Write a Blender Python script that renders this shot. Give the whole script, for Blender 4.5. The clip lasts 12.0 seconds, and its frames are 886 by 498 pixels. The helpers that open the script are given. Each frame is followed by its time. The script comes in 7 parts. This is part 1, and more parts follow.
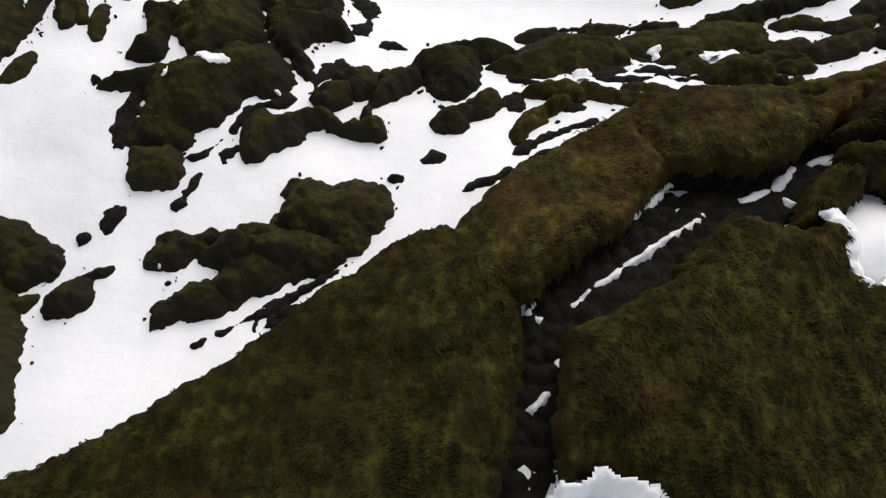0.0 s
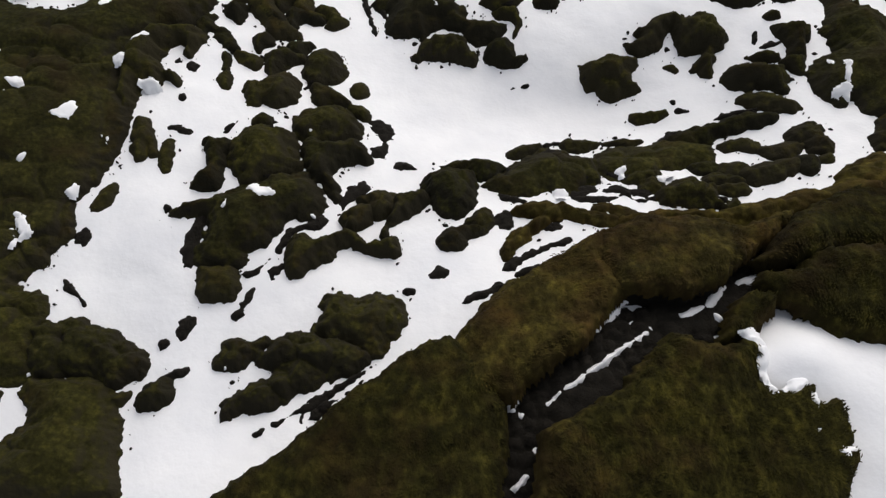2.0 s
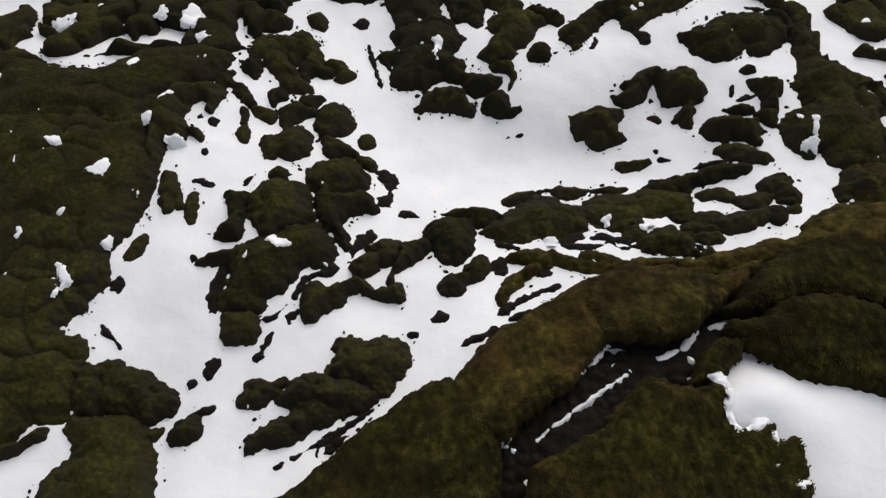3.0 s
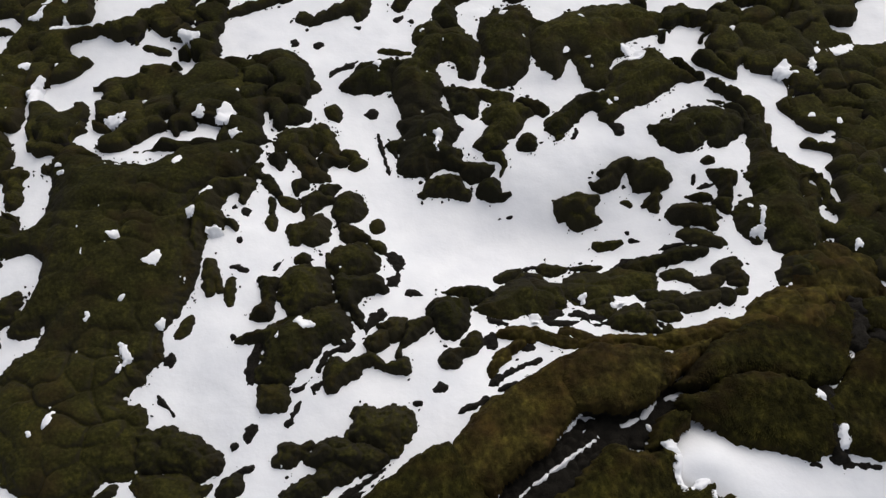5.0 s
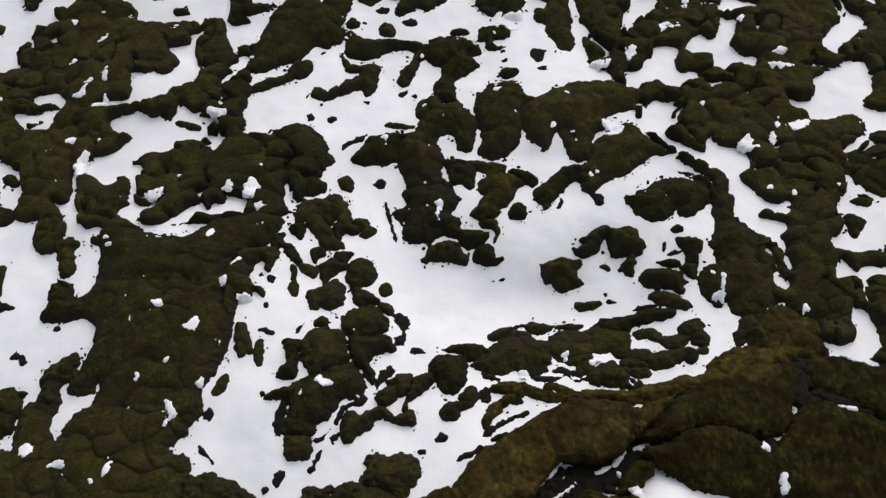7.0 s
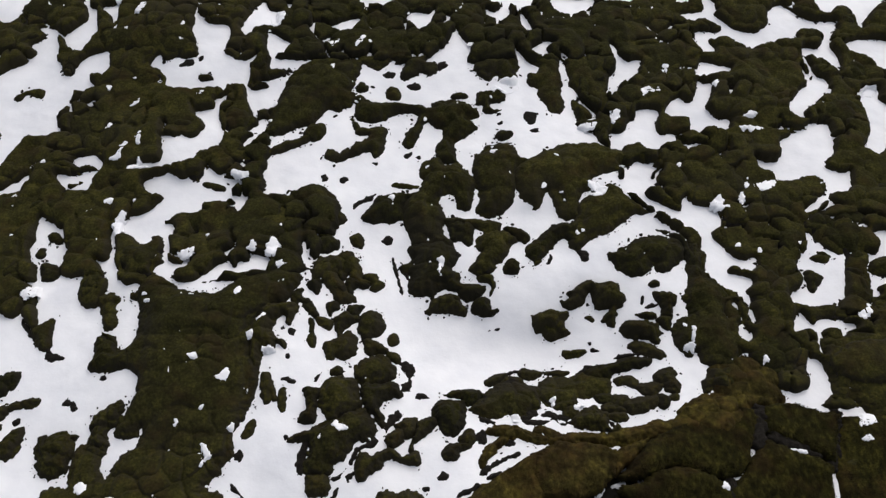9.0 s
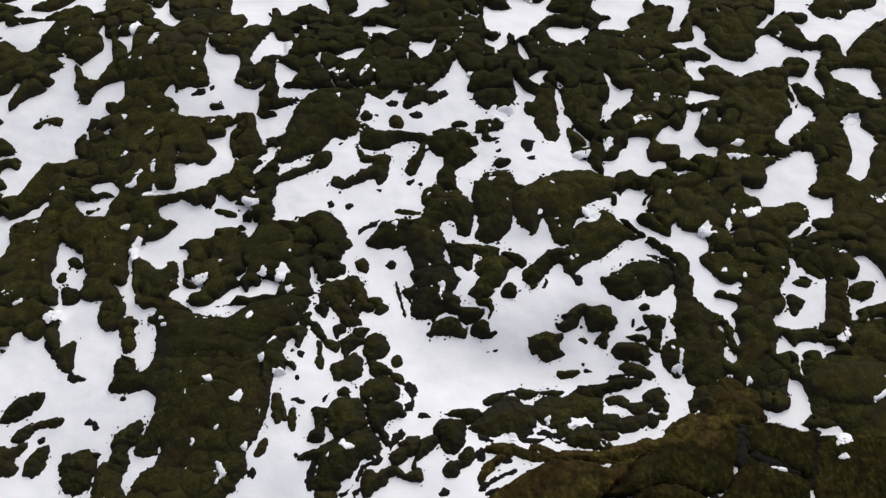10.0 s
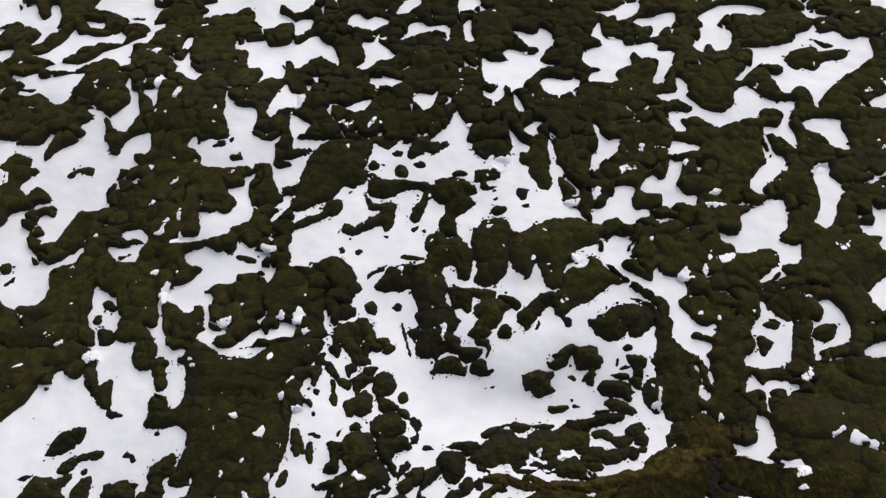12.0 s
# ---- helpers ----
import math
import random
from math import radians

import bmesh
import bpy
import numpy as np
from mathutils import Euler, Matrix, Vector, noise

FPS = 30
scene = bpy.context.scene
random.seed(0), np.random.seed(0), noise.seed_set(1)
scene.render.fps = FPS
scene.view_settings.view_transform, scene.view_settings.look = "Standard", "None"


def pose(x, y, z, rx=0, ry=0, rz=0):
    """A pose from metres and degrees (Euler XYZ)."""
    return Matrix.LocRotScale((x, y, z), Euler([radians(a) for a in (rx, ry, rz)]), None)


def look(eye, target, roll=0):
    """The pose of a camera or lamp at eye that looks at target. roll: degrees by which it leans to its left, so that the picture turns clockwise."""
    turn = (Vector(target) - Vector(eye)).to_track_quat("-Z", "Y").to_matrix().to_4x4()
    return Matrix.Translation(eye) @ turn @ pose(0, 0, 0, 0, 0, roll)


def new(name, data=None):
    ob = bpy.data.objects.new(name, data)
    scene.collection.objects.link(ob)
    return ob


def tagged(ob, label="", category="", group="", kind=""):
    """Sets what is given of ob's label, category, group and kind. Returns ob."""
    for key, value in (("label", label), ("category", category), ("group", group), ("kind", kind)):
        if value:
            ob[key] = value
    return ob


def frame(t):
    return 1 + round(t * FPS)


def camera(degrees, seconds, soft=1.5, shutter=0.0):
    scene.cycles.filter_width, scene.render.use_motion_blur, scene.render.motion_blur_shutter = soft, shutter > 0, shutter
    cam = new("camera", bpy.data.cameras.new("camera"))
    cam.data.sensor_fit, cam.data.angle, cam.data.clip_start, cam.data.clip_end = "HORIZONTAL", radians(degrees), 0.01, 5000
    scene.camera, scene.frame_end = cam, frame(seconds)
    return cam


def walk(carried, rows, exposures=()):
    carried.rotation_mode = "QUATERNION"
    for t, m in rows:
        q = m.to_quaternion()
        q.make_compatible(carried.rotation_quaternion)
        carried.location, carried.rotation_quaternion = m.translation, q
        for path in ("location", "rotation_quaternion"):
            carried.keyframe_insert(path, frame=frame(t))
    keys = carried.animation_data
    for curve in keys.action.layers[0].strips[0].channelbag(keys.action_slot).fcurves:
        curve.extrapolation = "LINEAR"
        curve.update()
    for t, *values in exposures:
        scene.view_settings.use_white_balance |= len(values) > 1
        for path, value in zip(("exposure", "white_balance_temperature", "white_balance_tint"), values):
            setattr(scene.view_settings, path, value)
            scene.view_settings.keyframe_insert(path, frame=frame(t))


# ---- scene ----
# ---- camera: a drone that climbs straight up from 8 m to 30 m, its gimbal held still ----
cam = camera(62.2, 12.0, soft=1.3)
PITCH, LEAN = 33.83, -0.29
CLIMB = [
    (0.0, 0.000, 0.000, 8.156), (0.5, -0.030, -0.014, 8.895), (1.0, -0.050, -0.021, 9.760),
    (1.5, -0.072, -0.022, 10.668), (2.0, -0.089, -0.018, 11.572), (2.5, -0.101, -0.014, 12.448),
    (3.0, -0.112, -0.008, 13.355), (5.0, -0.131, 0.040, 17.020), (5.5, -0.136, 0.045, 17.938),
    (6.0, -0.144, 0.052, 18.858), (6.5, -0.152, 0.058, 19.771), (7.0, -0.162, 0.066, 20.686),
    (9.0, -0.236, 0.110, 24.360), (9.5, -0.259, 0.115, 25.292), (10.0, -0.284, 0.126, 26.218),
    (10.5, -0.308, 0.134, 27.143), (11.0, -0.335, 0.141, 28.072), (11.5, -0.363, 0.149, 29.008),
    (12.0, -0.384, 0.152, 29.942),
]
walk(cam, [(t, pose(x, y, z, PITCH, LEAN, 0)) for t, x, y, z in CLIMB], exposures=[(0.0, 0.15, 6660, 10), (3.0, -0.10, 6620, 10), (12.0, -0.06, 6450, 12)])

# ---- light: a bright overcast sky, a very soft sun behind the cloud ----
SUN_EL, SUN_AZ = 50.0, 25.0
world = bpy.data.worlds.new("overcast_sky")
scene.world = world
world.use_nodes = True
wn, wl = world.node_tree.nodes, world.node_tree.links
sky = wn.new("ShaderNodeTexSky")
sky.sky_type, sky.sun_disc = "NISHITA", False
sky.sun_elevation, sky.sun_rotation = radians(SUN_EL), radians(SUN_AZ)
sky.air_density, sky.dust_density, sky.ozone_density = 1.0, 4.0, 0.4
soft_sky = wn.new("ShaderNodeHueSaturation")
soft_sky.inputs["Saturation"].default_value = 0.40
wl.new(sky.outputs[0], soft_sky.inputs["Color"])
wl.new(soft_sky.outputs[0], wn["Background"].inputs["Color"])
wn["Background"].inputs["Strength"].default_value = 0.149
sun = new("sun", bpy.data.lights.new("sun", "SUN"))
sun.data.energy, sun.data.angle, sun.data.color = 0.62, radians(60), (1.0, 0.98, 0.95)
sun.matrix_world = look((0, 0, 60), (0 - 60 * math.sin(radians(SUN_AZ)), -60 * math.cos(radians(SUN_AZ)), 60 - 60 * math.tan(radians(SUN_EL))))


# ---- noise on arrays ----
def hashed(ix, iy, seed):
    n = (ix * 374761393 + iy * 668265263 + seed * 974711) & 0xFFFFFFFF
    n = ((n ^ (n >> 13)) * 1274126177) & 0xFFFFFFFF
    return ((n ^ (n >> 16)) & 0xFFFF) / 65535.0


def soft_noise(x, y, seed=0):
    """Value noise, 0 to 1."""
    fx, fy = np.floor(x), np.floor(y)
    ix, iy = fx.astype(np.int64), fy.astype(np.int64)
    u, v = x - fx, y - fy
    u, v = u * u * (3 - 2 * u), v * v * (3 - 2 * v)
    a = hashed(ix, iy, seed) * (1 - u) + hashed(ix + 1, iy, seed) * u
    b = hashed(ix, iy + 1, seed) * (1 - u) + hashed(ix + 1, iy + 1, seed) * u
    return a * (1 - v) + b * v


def rough_noise(x, y, seed=0, octaves=3):
    """Several octaves, about -1 to 1."""
    total, size = np.zeros_like(x), 1.0
    for k in range(octaves):
        total += size * (2 * soft_noise(x * 2**k, y * 2**k, seed + 17 * k) - 1)
        size *= 0.5
    return total


def cushions(x, y, seed=0, with_gap=False):
    """Round cushions, one to a cell of about 1: 0 in the creases, 1 on the crowns. The gap is 0 along the creases."""
    best, next_best = np.full_like(x, 9.0), np.full_like(x, 9.0)
    fx, fy = np.floor(x).astype(np.int64), np.floor(y).astype(np.int64)
    for i in (-1, 0, 1):
        for j in (-1, 0, 1):
            cx = fx + i + 0.15 + 0.7 * hashed(fx + i, fy + j, seed)
            cy = fy + j + 0.15 + 0.7 * hashed(fx + i, fy + j, seed + 5)
            away = (x - cx) ** 2 + (y - cy) ** 2
            next_best = np.minimum(next_best, np.maximum(best, away))
            best = np.minimum(best, away)
    crown = np.sqrt(np.maximum(0.0, 1 - best / 0.85))
    return (crown, np.sqrt(next_best) - np.sqrt(best)) if with_gap else crown


# ---- the lie of the land: low swells and a hollow ----
LAND = [
    (2.5, 12.5, 5, 2.6, -1.21),
    (-9, 13, 4, 5, 0.85),
    (4, 4.5, 4, 3, 0.23),
    (11, 7, 4, 3, 0.80),
    (-5, 5, 3.5, 2.5, -0.13),
    (0, 9, 3, 2, -0.28),
    (-4, 10.5, 2, 3, 0.28),
    (12, 13, 3.5, 3, 0.23),
    (6, 19.5, 4, 3, 0.26),
    (-8, 20, 5, 3.5, -0.06),
    (-13, 29, 7, 4, 1.29),
    (2, 29, 6, 4, 0.63),
    (12, 27, 6, 5, 0.14),
    (-18, 16, 4, 6, -0.22),
    (18, 16, 4, 5, 0.44),
    (-2, 16.6, 2.4, 2.0, -0.42),
    (3.4, 18.2, 2.4, 1.6, -0.38),
    (-11, 21.6, 4.5, 2.0, 0.45),
    (-22.5, 32.5, 5, 3, 0.45),
    (14, 25, 3, 2.4, 0.28),
    (14.5, 32.3, 4, 3, 0.35),
    (-3.7, 22.8, 2, 1.5, 0.18),
    (-12.6, 15.4, 2, 1.6, 0.22),
]


def land(x, y):
    z = np.full_like(x, -0.45)
    for hx, hy, sx, sy, up in LAND:
        z += up * np.exp(-(((x - hx) / sx) ** 2) - ((y - hy) / sy) ** 2)
    return z


# ---- materials ----
def shader(name, roughness, specular):
    m = bpy.data.materials.new(name)
    m.use_nodes = True
    b = m.node_tree.nodes["Principled BSDF"]
    b.inputs["Roughness"].default_value = roughness
    b.inputs["Specular IOR Level"].default_value = specular
    return m, m.node_tree.nodes, m.node_tree.links, b


def noise_node(nodes, links, scale, detail, rough=0.6, grain=(1, 1, 1)):
    co = nodes.new("ShaderNodeNewGeometry")
    n = nodes.new("ShaderNodeTexNoise")
    n.inputs["Scale"].default_value = scale
    n.inputs["Detail"].default_value = detail
    n.inputs["Roughness"].default_value = rough
    stretch = nodes.new("ShaderNodeMapping")
    stretch.inputs["Scale"].default_value = grain
    stretch.inputs["Rotation"].default_value = (0, 0, radians(20) if grain != (1, 1, 1) else 0)
    links.new(co.outputs["Position"], stretch.inputs["Vector"])
    links.new(stretch.outputs[0], n.inputs["Vector"])
    return n.outputs["Fac"]


def ramp(nodes, links, fac, stops):
    r = nodes.new("ShaderNodeValToRGB")
    while len(r.color_ramp.elements) < len(stops):
        r.color_ramp.elements.new(0.5)
    for e, (p, c) in zip(r.color_ramp.elements, stops):
        e.position, e.color = p, (*c, 1)
    links.new(fac, r.inputs["Fac"])
    return r.outputs["Color"]


def mixed(nodes, links, fac, a, b, how="MIX"):
    m = nodes.new("ShaderNodeMix")
    m.data_type, m.blend_type = "RGBA", how
    for s, v in ((m.inputs[0], fac), (m.inputs[6], a), (m.inputs[7], b)):
        if isinstance(v, (int, float)):
            s.default_value = v
        elif isinstance(v, tuple):
            s.default_value = (*v, 1)
        else:
            links.new(v, s)
    return m.outputs[2]


def bumped(nodes, links, bsdf, fac, strength, distance, below=None):
    b = nodes.new("ShaderNodeBump")
    b.inputs["Strength"].default_value = strength
    b.inputs["Distance"].default_value = distance
    links.new(fac, b.inputs["Height"])
    if below:
        links.new(below, b.inputs["Normal"])
    links.new(b.outputs[0], bsdf.inputs["Normal"])
    return b.outputs[0]


def moss_material(name, dark, mid, light, brown, brown_share, grain=(1, 1, 1), tuft_scale=8.0, clumps=((0.30, (0.50, 0.48, 0.50)), (0.5, (0.97, 0.94, 0.92)), (0.72, (1.80, 1.70, 1.35))), dark_below=0.0):
    m, n, l, b = shader(name, 0.95, 0.06)
    tuft = noise_node(n, l, tuft_scale, 5, 0.55, grain)
    colour = ramp(n, l, tuft, [(0.30, dark), (0.50, mid), (0.74, light)])
    # broad patches of dead brown moss
    broad = noise_node(n, l, 0.9, 5, 0.6)
    patch_of = ramp(n, l, broad, [(0.60 - brown_share, (0, 0, 0)), (0.74 - brown_share * 0.6, (1, 1, 1))])
    colour = mixed(n, l, patch_of, colour, mixed(n, l, 0.8, colour, brown))
    # clumps of lighter and darker growth
    clump = ramp(n, l, noise_node(n, l, 2.3, 4, 0.55), clumps)
    colour = mixed(n, l, 1.0, colour, clump, "MULTIPLY")
    # steep flanks browner: dead growth there, and their shade put into the colour
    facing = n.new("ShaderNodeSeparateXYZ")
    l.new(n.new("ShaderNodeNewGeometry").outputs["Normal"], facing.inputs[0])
    steep_shade = ramp(n, l, facing.outputs["Z"], [(0.25, (1, 1, 1)), (0.75, (0, 0, 0))])
    colour = mixed(n, l, steep_shade, colour, mixed(n, l, 0.35, colour, brown))
    if dark_below:
        # almost black: thin dead growth over stretches, flank shade painted in; live green crowns
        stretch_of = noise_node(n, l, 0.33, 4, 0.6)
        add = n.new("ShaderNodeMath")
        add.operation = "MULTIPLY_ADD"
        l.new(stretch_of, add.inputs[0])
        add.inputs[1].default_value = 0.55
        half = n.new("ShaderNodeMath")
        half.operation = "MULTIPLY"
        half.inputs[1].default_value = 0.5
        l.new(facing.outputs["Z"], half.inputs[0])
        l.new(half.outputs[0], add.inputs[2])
        dying_and_shaded = ramp(n, l, add.outputs[0], [(dark_below - 0.09, (1, 1, 1)), (dark_below + 0.06, (0, 0, 0))])
        colour = mixed(n, l, dying_and_shaded, colour, mixed(n, l, 0.9, colour, (0.0215, 0.0195, 0.0130)))
    info = n.new("ShaderNodeObjectInfo")
    own = ramp(n, l, info.outputs["Random"], [(0.0, (0.70, 0.72, 0.72)), (0.5, (1.0, 0.97, 0.95)), (1.0, (1.22, 1.18, 1.0))])
    colour = mixed(n, l, 1.0, colour, own, "MULTIPLY")
    l.new(colour, b.inputs["Base Color"])
    fine_bump = bumped(n, l, b, noise_node(n, l, 45.0, 4, 0.7, grain), 0.5, 0.02)
    bumped(n, l, b, noise_node(n, l, 9.0, 5, 0.6, grain), 0.55, 0.08, fine_bump)
    return m


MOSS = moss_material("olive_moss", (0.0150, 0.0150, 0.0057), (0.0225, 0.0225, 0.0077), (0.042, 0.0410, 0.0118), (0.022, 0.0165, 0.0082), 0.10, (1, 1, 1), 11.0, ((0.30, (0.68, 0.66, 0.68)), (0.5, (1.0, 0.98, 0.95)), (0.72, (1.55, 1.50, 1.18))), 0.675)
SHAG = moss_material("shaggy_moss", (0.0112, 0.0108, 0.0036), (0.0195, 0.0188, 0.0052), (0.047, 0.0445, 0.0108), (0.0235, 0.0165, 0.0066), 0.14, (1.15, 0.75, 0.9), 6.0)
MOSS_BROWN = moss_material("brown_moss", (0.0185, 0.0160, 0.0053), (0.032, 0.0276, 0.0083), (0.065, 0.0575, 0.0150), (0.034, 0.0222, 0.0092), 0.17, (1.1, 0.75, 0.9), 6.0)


def rock_material():
    m, n, l, b = shader("dark_lava", 0.9, 0.12)
    c = ramp(n, l, noise_node(n, l, 6.0, 6, 0.7), [(0.3, (0.007, 0.0062, 0.005)), (0.6, (0.015, 0.013, 0.0098)), (0.85, (0.031, 0.027, 0.021))])
    l.new(c, b.inputs["Base Color"])
    bumped(n, l, b, noise_node(n, l, 16.0, 6, 0.7), 0.9, 0.06)
    return m


LAVA = rock_material()


def snow_material():
    m, n, l, b = shader("old_snow", 0.6, 0.3)
    c = ramp(n, l, noise_node(n, l, 0.7, 5), [(0.3, (0.78, 0.79, 0.82)), (0.65, (0.87, 0.875, 0.89))])
    grain = ramp(n, l, noise_node(n, l, 30.0, 3), [(0.3, (0.98, 0.98, 0.98)), (0.7, (1, 1, 1))])
    l.new(mixed(n, l, 1.0, c, grain, "MULTIPLY"), b.inputs["Base Color"])
    fine = bumped(n, l, b, noise_node(n, l, 16.0, 4), 0.08, 0.02)
    bumped(n, l, b, noise_node(n, l, 1.6, 4), 0.25, 0.10, fine)
    return m


SNOW = snow_material()


# ---- building helpers ----
SURFACES = []


def mesh_object(name, co, faces, material, parent=None):
    me = bpy.data.meshes.new(name)
    me.from_pydata([], [], [])
    faces = np.asarray(faces, np.int32)
    me.vertices.add(len(co))
    me.vertices.foreach_set("co", np.asarray(co, np.float32).ravel())
    me.loops.add(faces.size)
    me.loops.foreach_set("vertex_index", faces.ravel())
    me.polygons.add(len(faces))
    me.polygons.foreach_set("loop_start", np.arange(0, faces.size, faces.shape[1], dtype=np.int32))
    me.polygons.foreach_set("use_smooth", np.ones(len(faces), bool))
    me.update(calc_edges=True)
    me.validate()
    me.materials.append(material)
    ob = new(name, me)
    if name in ("moss_cushion", "moss_carpet"):
        SURFACES.append(np.asarray(co, float))
    if parent:
        ob.parent = parent
        ob.matrix_parent_inverse = parent.matrix_world.inverted()
    return ob


def grid_faces(rows, cols):
    i, j = np.meshgrid(np.arange(rows - 1), np.arange(cols - 1), indexing="ij")
    a = i * cols + j
    return np.stack([a, a + 1, a + cols + 1, a + cols], -1).reshape(-1, 4)


# ---- snow-covered ground: one sheet to the horizon ----
def stretched(lo, hi, step, far):
    core = np.arange(lo, hi + step, step)
    out = step * np.cumsum(1.28 ** np.arange(1, 60))
    out = out[out < far]
    return np.concatenate([lo - out[::-1], core, core[-1] + out])


def swells(x, y):
    return land(x, y) + 0.09 * rough_noise(x * 0.35, y * 0.35, 3, 3)


def snow_height(x, y):
    z = swells(x, y)
    z = z + 0.016 * rough_noise(x * 1.1 + 0.3 * y, y * 1.5, 8, 2)
    # drifts banked up between the broad plates
    z = z + 0.36 * np.exp(-(((x - 2.1) / 0.75) ** 2) - ((y - 2.2) / 0.6) ** 2)
    z = z + 0.42 * np.exp(-(((x - 6.0) / 0.8) ** 2) - ((y - 5.4) / 0.7) ** 2)
    z = z + 0.34 * np.exp(-(((x - 7.3) / 0.9) ** 2) - ((y - 4.4) / 1.2) ** 2)
    return z + 0.004 * rough_noise(x * 2.5, y * 2.5, 12, 2)


# ---- moss-covered lava ----
HOLLOWS, DRIFTS, FIELDS, FLECKS, RUBBLE = [], [], [], [], []
RNG = np.random.default_rng(5)


def oval(x, y, ox, oy, long, wide, turn):
    """About how far inside an oval the points lie, in metres: minus outside."""
    c, d = math.cos(radians(turn)), math.sin(radians(turn))
    u, v = (c * (x - ox) + d * (y - oy)) / long, (c * (y - oy) - d * (x - ox)) / wide
    return (1 - np.sqrt(u * u + v * v)) * wide


def build_ground():
    gx, gy = stretched(-26, 26, 0.11, 3000), stretched(1, 42, 0.11, 3000)
    X, Y = np.meshgrid(gx, gy)
    Z = snow_height(X, Y)
    ground = mesh_object("ground", np.stack([X, Y, Z], -1).reshape(-1, 3), grid_faces(len(gy), len(gx)), SNOW)
    tagged(ground, "old wind-smoothed white snow over a lava field", "snow ground", kind="structure")


def rounded(corners, steps=3):
    """A closed smooth curve through the corners of a plan."""
    p = np.array(corners, float)
    a, b, c, d = np.roll(p, 1, 0), p, np.roll(p, -1, 0), np.roll(p, -2, 0)
    rows = []
    for k in range(steps):
        t = k / steps
        rows.append(0.5 * (2 * b + (c - a) * t + (2 * a - 5 * b + 4 * c - d) * t * t + (3 * b - a - 3 * c + d) * t**3))
    return np.stack(rows, 1).reshape(-1, 2)


def within(x, y, curve):
    """How far inside a closed curve the points lie, in metres: minus outside."""
    best, inside = np.full_like(x, 1e6), np.zeros(x.shape, bool)
    for (ax, ay), (bx, by) in zip(curve, np.roll(curve, -1, 0)):
        ex, ey = bx - ax, by - ay
        k = np.clip(((x - ax) * ex + (y - ay) * ey) / (ex * ex + ey * ey + 1e-12), 0, 1)
        best = np.minimum(best, (x - ax - k * ex) ** 2 + (y - ay - k * ey) ** 2)
        if ey:
            inside ^= ((ay > y) != (by > y)) & (x < ax + (y - ay) / ey * ex)
    best = np.sqrt(best)
    return np.where(inside, best, -best)


def snow_hollow(corners):
    """A hollow that holds snow."""
    HOLLOWS.append(rounded(corners))


def snow_drift(corners):
    """A small patch of snow that lies on the moss."""
    DRIFTS.append(rounded(corners))


def moss_field(corners):
    FIELDS.append(np.array(corners, float))


def ragged(x, y):
    """The uneven rim of the moss, in metres; the same for all that grows side by side."""
    return 0.04 * rough_noise(x * 2.7, y * 3.3, 37, 3) + 0.048 * rough_noise(x * 8, y * 8, 41, 3)


def clear_of_snow(x, y, depth, back=0.0):
    """Draws the moss back from the hollows that hold snow."""
    x0, x1, y0, y1 = x.min() - 0.3, x.max() + 0.3, y.min() - 0.3, y.max() + 0.3
    for h in HOLLOWS:
        if h[:, 0].min() < x1 and h[:, 0].max() > x0 and h[:, 1].min() < y1 and h[:, 1].max() > y0:
            near = (x > h[:, 0].min() - 0.6) & (x < h[:, 0].max() + 0.6) & (y > h[:, 1].min() - 0.6) & (y < h[:, 1].max() + 0.6)
            if near.any():
                depth[near] = np.minimum(depth[near], -1.4 * within(x[near], y[near], h) - (back[near] if isinstance(back, np.ndarray) else back))
    return depth


def kept(faces, depth, least):
    """The faces that reach above the snow, and a list of the points they use."""
    f = faces[(depth[faces] > least).any(axis=1)]
    used = np.unique(f)
    back = np.zeros(len(depth), np.int64)
    back[used] = np.arange(len(used))
    return back[f], used


def pieces(faces, count):
    """Which connected piece each point belongs to."""
    own = np.arange(count)
    while True:
        low = own[faces].min(axis=1)
        new_own = own.copy()
        for k in range(faces.shape[1]):
            np.minimum.at(new_own, faces[:, k], low)
            np.minimum.at(new_own, own[faces[:, k]], low)
        new_own = new_own[new_own]
        if (new_own == own).all():
            return own
        own = new_own


CRUMBS = {}


def main_piece(co, faces, material):
    """The largest connected piece; the loose bits beside it are set aside as crumbs."""
    own = pieces(faces, len(co))
    name, size = np.unique(own, return_counts=True)
    if len(name) == 1:
        return co, faces
    main = own == name[size.argmax()]
    for want in (True, False):
        f = faces[main[faces[:, 0]] == want]
        used = np.unique(f)
        back = np.zeros(len(co), np.int64)
        back[used] = np.arange(len(used))
        if want:
            kept_co, kept_f = co[used], back[f]
        else:
            CRUMBS.setdefault(material.name, []).append((co[used], back[f]))
    return kept_co, kept_f


